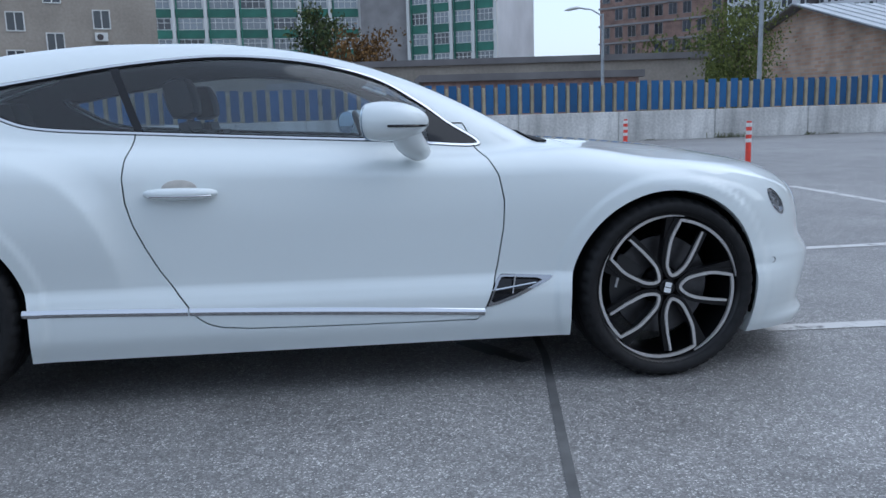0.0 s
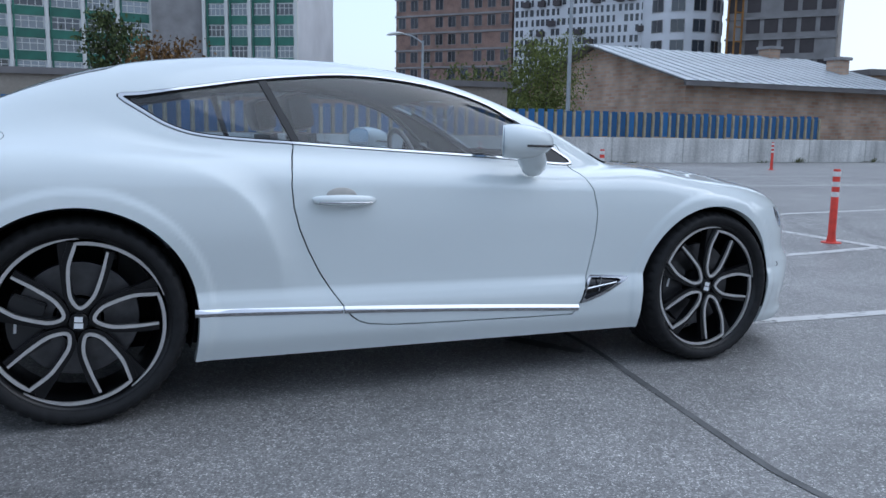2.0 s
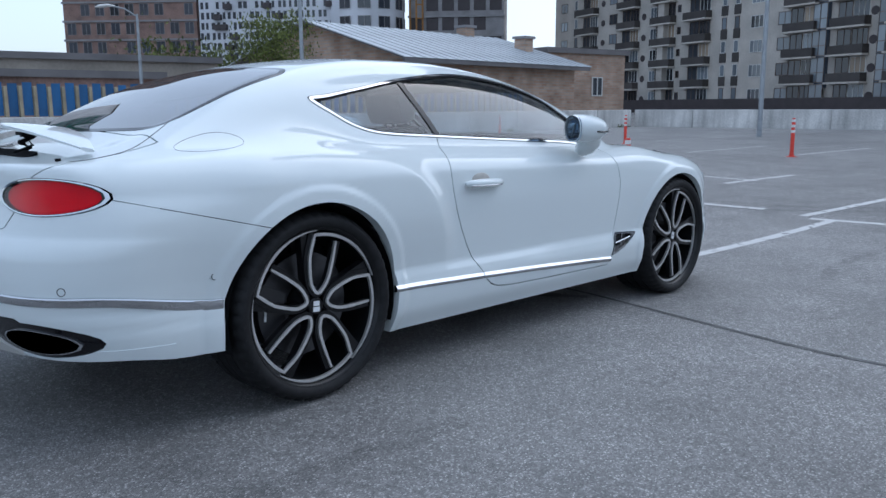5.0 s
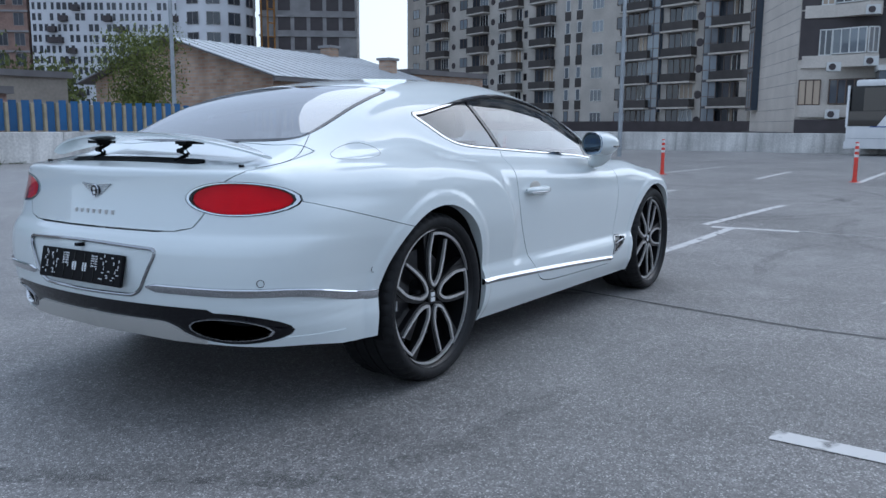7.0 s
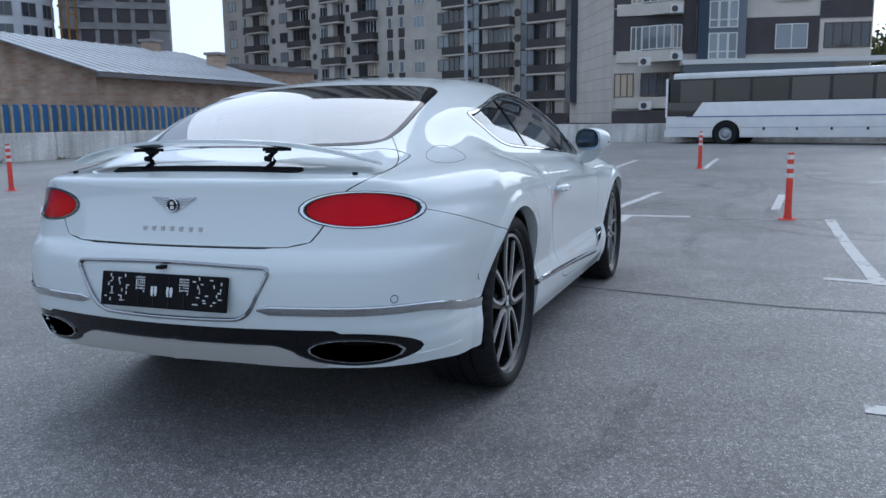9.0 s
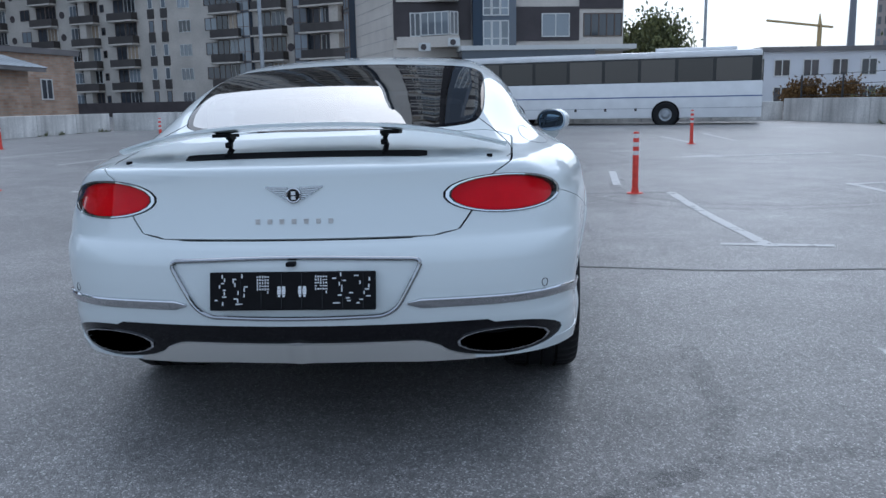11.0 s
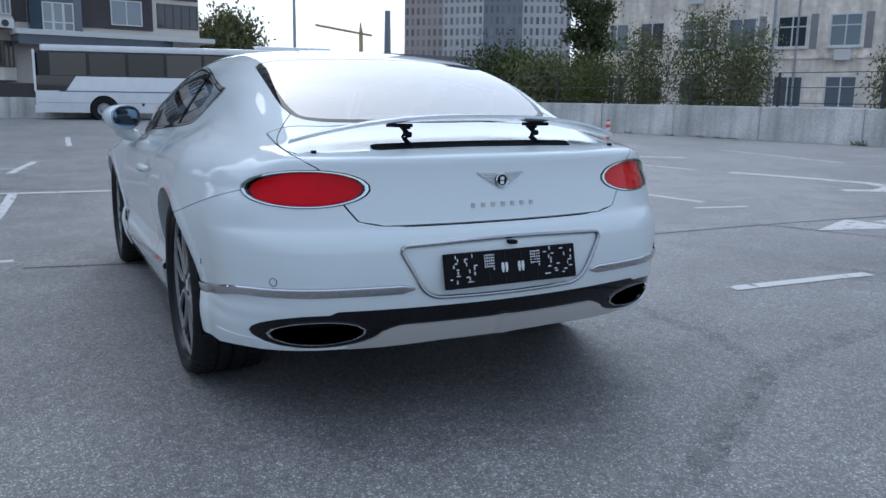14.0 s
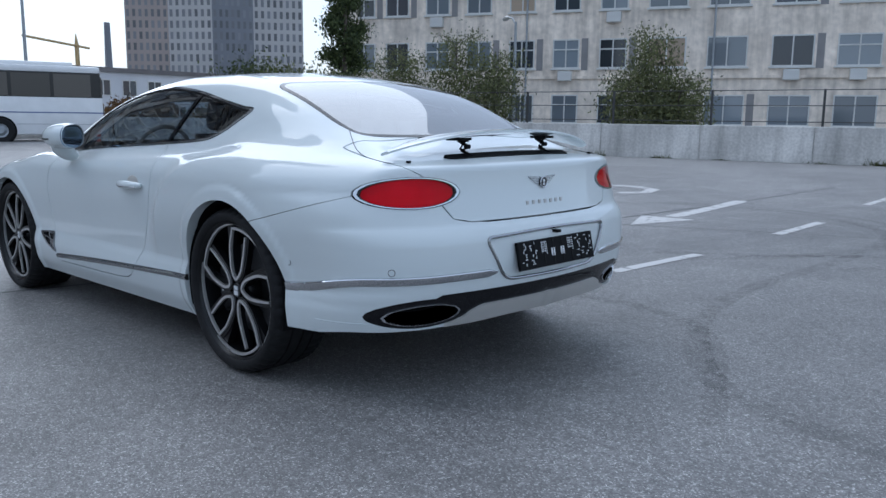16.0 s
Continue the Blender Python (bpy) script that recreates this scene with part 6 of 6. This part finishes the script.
part("floor_pan", box(-1.86, 2.0, -0.62, 0.62, 0.19, 0.31), BLACK, car, bevel=0.03)
part("chassis", box(-0.98, 0.95, -0.86, 0.86, 0.205, 0.30), BLACK, car, bevel=0.03)
part("rear_axle", tube(bmesh.new(), [(-HUB, -0.7, 0.36), (-HUB, 0.7, 0.36)], 0.05), BLACK, car)
part("front_axle", tube(bmesh.new(), [(HUB, -0.7, 0.36), (HUB, 0.7, 0.36)], 0.05), BLACK, car)

# ---- inside lining: the same skin, further in and dark ----
inner, _ = split(full, lambda x, y, z: np.minimum(np.minimum(z - 0.45, x + 1.95), 1.02 - x))
shell_object("cabin_lining", inner, LEATHER, car, "dark cabin lining", both=True, lift=-0.022, flange=0)
for mirrored in (False, True):
    shell_object("door_lining", door, LEATHER, car, "dark leather door lining", mirror=mirrored, lift=-0.05, flange=0)


def seat(x, y, w, tall):
    pan = box(x - 0.24, x + 0.28, y - w, y + w, 0.42, 0.60)
    s = part("seat", pan, LEATHER, car, "dark leather seat", bevel=0.05, smooth=True)
    back = bmesh.new()
    add_box(back, -0.07, 0.07, -w, w, 0.0, tall)
    bmesh.ops.bevel(back, geom=back.edges[:], offset=0.05, segments=3, affect='EDGES')
    part("backrest", back, LEATHER, s, matrix=pose(x - 0.24, y, 0.50, 0, -14, 0), smooth=True)
    hr = box(-0.06, 0.06, -w * 0.55, w * 0.55, tall + 0.015, tall + 0.185)
    part("headrest", hr, LEATHER, s, matrix=pose(x - 0.24, y, 0.50, 0, -14, 0), bevel=0.055, smooth=True)


seat(-0.12, -0.37, 0.25, 0.58)
seat(-0.12, 0.37, 0.25, 0.58)
seat(-1.05, -0.36, 0.26, 0.50)
seat(-1.05, 0.36, 0.26, 0.50)
bm = bmesh.new()
prism(bm, [(0.98, 0.95), (0.70, 0.965), (0.46, 0.93), (0.40, 0.86), (0.44, 0.70), (0.60, 0.60), (1.0, 0.60)], -0.74, 0.74)
part("dashboard", bm, LEATHER, car, "dark leather dashboard", bevel=0.02, smooth=True)
part("dash_trim", box(0.405, 0.425, -0.70, 0.70, 0.80, 0.85), TRIM_LIGHT_SHADE, car, "pale trim strip", bevel=0.004)
part("console", box(-0.5, 0.5, -0.10, 0.10, 0.40, 0.68), LEATHER, car, bevel=0.03)
part("parcel_shelf", box(-1.95, -1.40, -0.62, 0.62, 0.90, 0.965), LEATHER, car, bevel=0.01)
# steering wheel: the light falling on it is put into its pale colour
wm = pose(0.31, 0.38, 0.935, 0, 68, 0)
bm = bmesh.new()
tube(bm, [(0.185 * math.cos(t), 0.185 * math.sin(t), 0) for t in np.linspace(0, math.tau, 37)[:-1]], 0.014, 8, True)
wheel_ob = part("steering_wheel", bm, TRIM_LIGHT_SHADE, car, "leather steering wheel with the light on it painted in pale", matrix=wm, smooth=True)
bm = bmesh.new()
add_box(bm, -0.06, 0.06, -0.06, 0.06, -0.03, 0.01)
for a in (90, 270, 0):
    add_box(bm, 0.05, 0.18, -0.02, 0.02, -0.015, 0.0, Matrix.Rotation(radians(a), 4, 'Z'))
part("wheel_boss", bm, TRIM_LIGHT_SHADE, wheel_ob)


# ---- mirrors and handles ----
def ellipsoid(bm, cx, cy, cz, rx_, ry_, rz_, nu=28, nv=16, power=2.6):
    rows = []
    for i in range(nv + 1):
        f = -math.pi / 2 + math.pi * i / nv
        row = []
        for k in range(nu):
            a = k * math.tau / nu
            e = 2 / power
            cf, sf, ca, sa = math.cos(f), math.sin(f), math.cos(a), math.sin(a)
            g = lambda v: math.copysign(abs(v) ** e, v)
            row.append(bm.verts.new((cx + rx_ * g(cf) * g(ca), cy + ry_ * g(cf) * g(sa), cz + rz_ * g(sf))))
        rows.append(row)
    for r0, r1 in zip(rows, rows[1:]):
        for k in range(nu):
            bm.faces.new((r0[k], r0[(k + 1) % nu], r1[(k + 1) % nu], r1[k]))
    bmesh.ops.remove_doubles(bm, verts=bm.verts[:], dist=1e-5)


for s in (-1, 1):
    bm = bmesh.new()
    ellipsoid(bm, 0.02, 0, 0.002, 0.144, 0.100, 0.075, power=2.3)
    for v in bm.verts:
        k = max(0, (v.co.x + 0.06) / 0.19)
        v.co.z *= 1 - 0.16 * k ** 2
        v.co.y *= 1 - 0.06 * k ** 2
    bmesh.ops.bisect_plane(bm, geom=bm.verts[:] + bm.edges[:] + bm.faces[:], plane_co=(-0.055, 0, 0), plane_no=(math.cos(radians(16)), s * math.sin(radians(16)), 0), clear_inner=True)
    mm = pose(0.268, s * 0.978, 1.056, 0, 0, 13 * s)
    mir = part("wing_mirror", bm, PAINT, car, "white wing mirror with black stripe", matrix=mm, smooth=True)
    bm = bmesh.new()
    ellipsoid(bm, -0.048, 0, 0, 0.004, 0.0905, 0.0655, power=2.6)
    bmesh.ops.rotate(bm, cent=(-0.048, 0, 0), matrix=Matrix.Rotation(radians(16 * s), 3, 'Z'), verts=bm.verts[:])
    part("mirror_glass", bm, MIRROR, mir, "bluish mirror glass", smooth=True)
    bm = bmesh.new()
    bulge = lambda v: math.copysign(abs(v) ** 0.87, v)
    tube(bm, [(0.02 + 0.141 * bulge(math.cos(t)), 0.0985 * bulge(math.sin(t)), -0.014) for t in np.linspace(-1.55, 1.55, 41)], 0.0048, 6)
    part("mirror_stripe", bm, GLOSS_BLACK, mir, "gloss black stripe")
    bm = bmesh.new()
    tube(bm, [(0.070, -s * 0.010, -0.030), (0.090, -s * 0.035, -0.076), (0.105, -s * 0.065, -0.098), (0.115, -s * 0.105, -0.112)], [0.066, 0.064, 0.056, 0.050], 14, scale_y=0.75)
    part("mirror_foot", bm, PAINT, mir, smooth=True)
    y = float(side_width(np.array(-0.47), np.array(0.81))) * s
    bm = bmesh.new()
    tube(bm, [(-0.592 + 0.247 * k / 14, y + s * (0.010 + 0.024 * math.sin(math.pi * k / 14) ** 0.5), 0.809) for k in range(15)],
         [0.010 + 0.012 * math.sin(math.pi * k / 14) ** 0.4 for k in range(15)], 12)
    grip = part("door_handle", bm, PAINT, car, "white door handle", smooth=True)
    bm = bmesh.new()
    tube(bm, [(-0.575 + 0.213 * k / 14, y + s * (0.020 + 0.031 * math.sin(math.pi * (k + 1) / 16) ** 0.5), 0.8015) for k in range(15)], 0.0042, 6)
    part("handle_strip", bm, CHROME, grip, "slim chrome strip", smooth=True)
    bm = bmesh.new()
    tube(bm, [(-0.545, y + s * 0.040, 0.806), (-0.545, y + s * 0.046, 0.806)], 0.007, 12)
    part("key_cap", bm, SATIN, grip)
    # a grey bulge on the door paints in the shade of the finger recess
    bm = bmesh.new()
    ellipsoid(bm, -0.475, y - s * 0.002, 0.825, 0.062, 0.006, 0.032, power=2.0)
    part("handle_cup_shade", bm, TRIM_LIGHT_SHADE, car, "grey bulge painted as the shade of the finger recess", smooth=True)

# ---- rear details ----
bm = bmesh.new()
n, rows = 48, []
for i in range(n + 1):
    v = -1 + 2 * i / n
    y, a = 0.672 * v, abs(v)
    zc = 0.992 + 0.082 * (1 - a ** 2.4)
    x_lead = -2.06 - 0.085 * a ** 2.6
    chord = 0.235 * (1 - 0.80 * a ** 2.8)
    thick = 1 - 0.45 * a ** 2
    ring = []
    for k in range(12):
        u = k / 11
        ring.append((x_lead - chord * u, y, zc + thick * (0.004 - 0.010 * (2 * u - 1) ** 2) + 0.010 * u * u))
    for k in range(11, -1, -1):
        u = k / 11
        ring.append((x_lead - chord * u, y, zc - thick * (0.014 * (1 - (2 * u - 1) ** 2) + 0.011 * (2 * u - 1) ** 2 + 0.006) + 0.010 * u * u))
    rows.append([bm.verts.new(p) for p in ring])
for r0, r1 in zip(rows, rows[1:]):
    for k in range(24):
        bm.faces.new((r0[k], r0[(k + 1) % 24], r1[(k + 1) % 24], r1[k]))
bm.faces.new(rows[0])
bm.faces.new(rows[-1][::-1])
spoiler = part("spoiler", bm, PAINT, car, "raised white rear spoiler wing", smooth=True)
for s in (-1, 1):
    bm = bmesh.new()
    y = s * 0.265
    add_box(bm, -2.250, -2.160, s * 0.285 - 0.032, s * 0.285 + 0.032, 1.035, 1.047)
    add_box(bm, -2.236, -2.186, y - 0.010, y + 0.010, 1.028, 1.041)
    tube(bm, [(-2.190, y, 1.032), (-2.236, y, 1.010), (-2.230, y, 1.002)], [0.008, 0.009, 0.008], 8)
    tube(bm, [(-2.236, y, 1.008), (-2.206, y, 0.992), (-2.262, y, 0.968)], [0.008, 0.009, 0.009], 8)
    tube(bm, [(-2.228, y + s * 0.006, 1.034), (-2.200, y + s * 0.006, 1.000), (-2.255, y + s * 0.006, 0.970)], 0.006, 6)
    tube(bm, [(-2.236, y - 0.011, 1.009), (-2.236, y + 0.011, 1.009)], 0.010, 10)
    part("spoiler_strut", bm, BLACK, spoiler, "black folding strut")
    part("lid_buffer", tube(bmesh.new(), [(-2.245, s * 0.615, 0.94), (-2.245, s * 0.615, 0.962)], 0.010, 10), BLACK, boot)


def skin_top(x, y):
    lo, hi = 0.8, 1.3
    for _ in range(40):
        mid = (lo + hi) / 2
        lo, hi = (mid, hi) if float(skin(np.array(x), np.array(y), np.array(mid))) > 0 else (lo, mid)
    return lo


bm = bmesh.new()
rows = []
for i in range(35):
    y = -0.408 + 0.024 * i
    e = max(0.0, abs(y) - 0.385) / 0.023
    xa, xb = -2.294 + 0.10 * y * y + 0.012 * e, -2.240 + 0.10 * y * y - 0.012 * e
    ring = [(xa + (xb - xa) * u / 6, y, skin_top(xa + (xb - xa) * u / 6, y) + 0.003 + 0.008 * (u / 6) ** 1.5) for u in range(7)]
    rows.append([bm.verts.new(q) for q in ring + [(xb, y, ring[-1][2] - 0.025), (xa, y, ring[0][2] - 0.025)]])
for r0, r1 in zip(rows, rows[1:]):
    for k in range(9):
        bm.faces.new((r0[k], r0[(k + 1) % 9], r1[(k + 1) % 9], r1[k]))
bm.faces.new(rows[0])
bm.faces.new(rows[-1][::-1])
part("spoiler_slot", bm, BLACK, boot, "black slot below the spoiler")


def rear_point(y, z, lift=0.0):
    lo, hi = -2.0, -2.7
    for _ in range(40):
        mid = (lo + hi) / 2
        if float(skin(np.array(mid), np.array(y), np.array(z))) > 0:
            lo = mid
        else:
            hi = mid
    return lo - lift


# winged emblem as plain shapes, and a row of plain bars for the maker's lettering
bx = rear_point(0, 0.853)
bm = bmesh.new()
lathe(bm, [(0.001, -0.010), (0.020, -0.010), (0.0215, -0.006), (0.0215, 0.012)], 28, m=Matrix.Translation((bx, 0, 0.853)) @ Matrix.Rotation(radians(-90), 4, 'Z'))
badge = part("badge", bm, GLOSS_BLACK, boot, "black round badge with chrome wings", smooth=True)
bm = bmesh.new()
tube(bm, [(bx - 0.010, 0.022 * math.cos(t), 0.853 + 0.022 * math.sin(t)) for t in np.linspace(0, math.tau, 29)[:-1]], 0.0032, 6, True)
part("badge_ring", bm, CHROME, badge)
for z in (0.845, 0.860):
    part("badge_mark", box(bx - 0.0125, bx - 0.009, -0.007, 0.007, z - 0.0055, z + 0.0055), WHITE_MARK, badge)
for s in (-1, 1):
    bm = bmesh.new()
    for k in range(6):
        z0 = 0.878 - 0.0068 * k
        tip = 0.092 - 0.011 * k
        vs = []
        for yy, zz in ((0.020, z0), (tip, z0 + 0.0035 - 0.001 * k), (tip - 0.004, z0 - 0.003), (0.020, z0 - 0.0052)):
            vs.append((rear_point(s * yy, zz, 0.006 - 0.0004 * k), s * yy, zz))
        a = [bm.verts.new(v) for v in vs]
        b = [bm.verts.new((v[0] + 0.007, v[1], v[2])) for v in vs]
        bm.faces.new(a)
        bm.faces.new(b[::-1])
        for i in range(4):
            bm.faces.new((a[i], b[i], b[(i + 1) % 4], a[(i + 1) % 4]))
    part("badge_wing", bm, EMBLEM, badge, "chrome feathered wing")
for k in range(7):
    y = 0.117 - 0.039 * k
    x = rear_point(y, 0.772)
    part("lettering_bar", box(x - 0.004, x + 0.004, y - 0.007, y + 0.007, 0.764, 0.780), SATIN, boot, "small chrome bar")



def bar(pts, tall, section=((-0.012, 1.0), (0.002, 1.0), (0.009, 0.55), (0.011, 0.0), (0.0085, -0.7), (0.004, -1.0), (-0.012, -1.0))):
    """A slim bright strip with a rounded upper and a flat lower face, along skin points with outward directions."""
    bm = bmesh.new()
    rows = []
    for (p, out), h in zip(pts, tall):
        p, out = Vector(p), Vector(out)
        up = Vector((0, 0, 1))
        rows.append([bm.verts.new(p + out * o + up * u * h) for o, u in section])
    for r0, r1 in zip(rows, rows[1:]):
        for k in range(7):
            bm.faces.new((r0[k], r0[(k + 1) % 7], r1[(k + 1) % 7], r1[k]))
    bm.faces.new(rows[0])
    bm.faces.new(rows[-1][::-1])
    return bm


for s in (-1, 1):
    for x0, x1, parent in ((-1.035, -0.468, car), (-0.462, 0.652, door_obs[0 if s < 0 else 1])):
        pts, tall = [], []
        n = max(3, int((x1 - x0) / 0.04))
        for i in range(n + 1):
            x = x0 + (x1 - x0) * i / n
            z = 0.3885 - 0.0435 * (x + 1.0) + 0.010 * max(x + 1, 0) * max(0.7 - x, 0)
            pts.append(((x, s * float(side_width(np.array(x), np.array(z))), z), (0, s, 0)))
            tall.append(0.0145)
        part("sill_trim", bar(pts, tall, ((-0.012, 1.0), (0.001, 1.0), (0.0092, 0.18), (0.0100, 0.02), (0.0035, -0.85), (0.001, -1.0), (-0.012, -1.0))), CHROME, parent, "chrome sill strip", smooth=True)
    pts, tall = [], []
    for i in range(41):
        a = math.pi - (math.pi / 2 - 0.06) * (0.165 + 0.835 * i / 40)
        x, y, z = -1.25, 0.0, 0.511
        for _ in range(3):
            lo, hi = 0.4, 1.5
            for _ in range(30):
                mid = (lo + hi) / 2
                px_, py_ = -1.25 + mid * math.cos(a), s * mid * math.sin(a)
                lo, hi = (mid, hi) if float(skin(np.array(px_), np.array(py_), np.array(z))) > 0 else (lo, mid)
            x, y = -1.25 + lo * math.cos(a), s * lo * math.sin(a)
            z = 0.511 - 0.058 * float(smooth01((x + 2.28) / 0.45))
        if abs(y) < 0.352 or x > -1.815:
            continue
        h = 0.01
        gx = float(skin(np.array(x - h), np.array(y), np.array(z)) - skin(np.array(x + h), np.array(y), np.array(z)))
        gy = float(skin(np.array(x), np.array(y - h), np.array(z)) - skin(np.array(x), np.array(y + h), np.array(z)))
        out = Vector((gx, gy, 0)).normalized()
        pts.append(((x, y, z), out))
        tall.append(0.0165 + 0.0045 * float(smooth01((x + 2.25) / 0.4)))
    tall[0] *= 0.3
    part("bumper_trim", bar(pts, tall, ((-0.012, 1.0), (0.004, 1.0), (0.0085, 0.86), (0.0105, 0.62), (0.0035, -0.85), (0.001, -1.0), (-0.012, -1.0))), CHROME, rear_bumper, "chrome bumper strip", smooth=True)

# number plate holder with no readable sign
bm = bmesh.new()
loop = []
for (y0, z0), (y1, z1) in zip(plate_outline, plate_outline[1:] + plate_outline[:1]):
    n = max(1, int(math.hypot(y1 - y0, z1 - z0) / 0.03))
    loop += [(y0 + (y1 - y0) * k / n, z0 + (z1 - z0) * k / n) for k in range(n)]
loop = [q for i, q in enumerate(loop) if math.hypot(q[0] - loop[i - 1][0], q[1] - loop[i - 1][1]) > 1e-4]
tube(bm, [(rear_point(y, z), y, z) for y, z in loop], 0.0072, 10, True)
part("plate_surround", bm, SMOKED, rear_bumper, "polished chrome surround", smooth=True)
px = rear_point(0, 0.56) + 0.012
pm = pose(px - 0.012, 0, 0.562, 0, 11, 0)
holder = part("plate_holder", box(-0.008, 0.008, -0.262, 0.262, -0.060, 0.060), BLACK, car, "black plastic number plate holder", matrix=pm, bevel=0.005)
rng = random.Random(5)
for k in range(7):
    y = -0.2245 + 0.0642 * (k + 0.5)
    part("holder_rib", box(-0.0105, -0.007, y - 0.0008 - 0.0321, y + 0.0008 - 0.0321, -0.055, 0.055), GLOSS_BLACK, holder)
def print_block(y, z, w, h):
    part("printed_mark", box(-0.0092, -0.0075, y - w / 2, y + w / 2, z - h / 2, z + h / 2), WHITE_MARK, holder)


for s in (-1, 1):
    for k in range(26):
        cell = (k % 5, k // 5)
        if rng.random() < 0.95:
            print_block(s * 0.092 + (cell[0] - 2) * 0.0082, 0.044 - cell[1] * 0.0095, *rng.choice(((0.0074, 0.0032), (0.0030, 0.0085), (0.0058, 0.0048))))
    for k in range(11):
        print_block(s * rng.uniform(0.13, 0.188), 0.048 - 0.0088 * k + rng.uniform(-0.002, 0.002), *rng.choice(((0.022, 0.0034), (0.0036, 0.012), (0.012, 0.0038))))
    for k in range(9):
        print_block(s * rng.uniform(0.197, 0.247), 0.046 - 0.0105 * k, *rng.choice(((0.014, 0.0036), (0.0038, 0.011), (0.009, 0.004))))
    for dz, w, h in ((0.010, 0.018, 0.008), (0.001, 0.022, 0.007), (-0.007, 0.020, 0.006), (-0.015, 0.013, 0.006)):
        print_block(s * 0.033 - 0.007, dz, w * 0.55, h + 0.001)
        print_block(s * 0.033 + 0.007, dz, w * 0.55, h + 0.001)
part("reversing_camera", box(px - 0.028, px + 0.01, -0.014, 0.014, 0.640, 0.653), BLACK, rear_bumper, bevel=0.004)

for y, z in ((-0.79, 0.546), (0.79, 0.546)):
    x = rear_point(y, z)
    bm = bmesh.new()
    h = 0.01
    gx = float(skin(np.array(x + h), np.array(y), np.array(z)) - skin(np.array(x - h), np.array(y), np.array(z)))
    gy = float(skin(np.array(x), np.array(y + h), np.array(z)) - skin(np.array(x), np.array(y - h), np.array(z)))
    q = Vector((-gx, -gy, 0)).to_track_quat('Z', 'Y').to_matrix().to_4x4()
    tube(bm, [(0.013 * math.cos(t), 0.013 * math.sin(t), 0) for t in np.linspace(0, math.tau, 25)[:-1]], 0.0013, 5, True)
    part("parking_sensor", bm, BLACK, rear_bumper, matrix=Matrix.Translation((x, y, z)) @ q)
for s in (-1, 1):
    for x, z in ((-1.872, 0.555), (1.90, 0.47)):
        y = s * float(side_width(np.array(x), np.array(z)))
        for _ in range(30):
            y -= 0.7 * s * -float(skin(np.array(x), np.array(y), np.array(z)))
        bm = bmesh.new()
        tube(bm, [(0.011 * math.cos(t), 0, 0.011 * math.sin(t)) for t in np.linspace(0, math.tau, 21)[:-1]], 0.0013, 5, True)
        part("parking_sensor", bm, BLACK, car, matrix=Matrix.Translation((x, y, z)))


# fuel flap: a fine shut line on the right shoulder
bm = bmesh.new()
pts = []
for t in np.linspace(0, math.tau, 41)[:-1]:
    x, y = -1.775 + 0.13 * math.cos(t), -0.775 + 0.055 * math.sin(t) - 0.012 * math.cos(t)
    pts.append((x, y, skin_top(x, y)))
tube(bm, pts, 0.0009, 5, True)
part("fuel_flap_line", bm, BLACK, car, "thin shut line of the fuel flap")

# vent bars and headlamp rims
for s in (-1, 1):
    bm = bmesh.new()
    yv = s * (float(side_width(np.array(0.78), np.array(0.41))) - 0.004)
    tube(bm, [(0.655, yv, 0.395), (0.86, yv, 0.425)], 0.004, 6)
    tube(bm, [(0.775, yv, 0.455), (0.765, yv, 0.385)], 0.003, 6)
    part("vent_bar", bm, CHROME, car, "chrome bar in the side vent")

# shut line from the lid's corner up to the rear window
for s in (-1, 1):
    fy = spline([(-2.23, 0.672), (-2.16, 0.689), (-2.08, 0.688), (-2.034, 0.681), (-1.985, 0.664), (-1.90, 0.617), (-1.82, 0.566)])
    bm = bmesh.new()
    tube(bm, [(x, s * float(fy(x)), skin_top(x, s * float(fy(x)))) for x in np.linspace(-2.23, -1.82, 26)], 0.0016, 5)
    part("lid_shut_line", bm, BLACK, car, "thin black shut line")
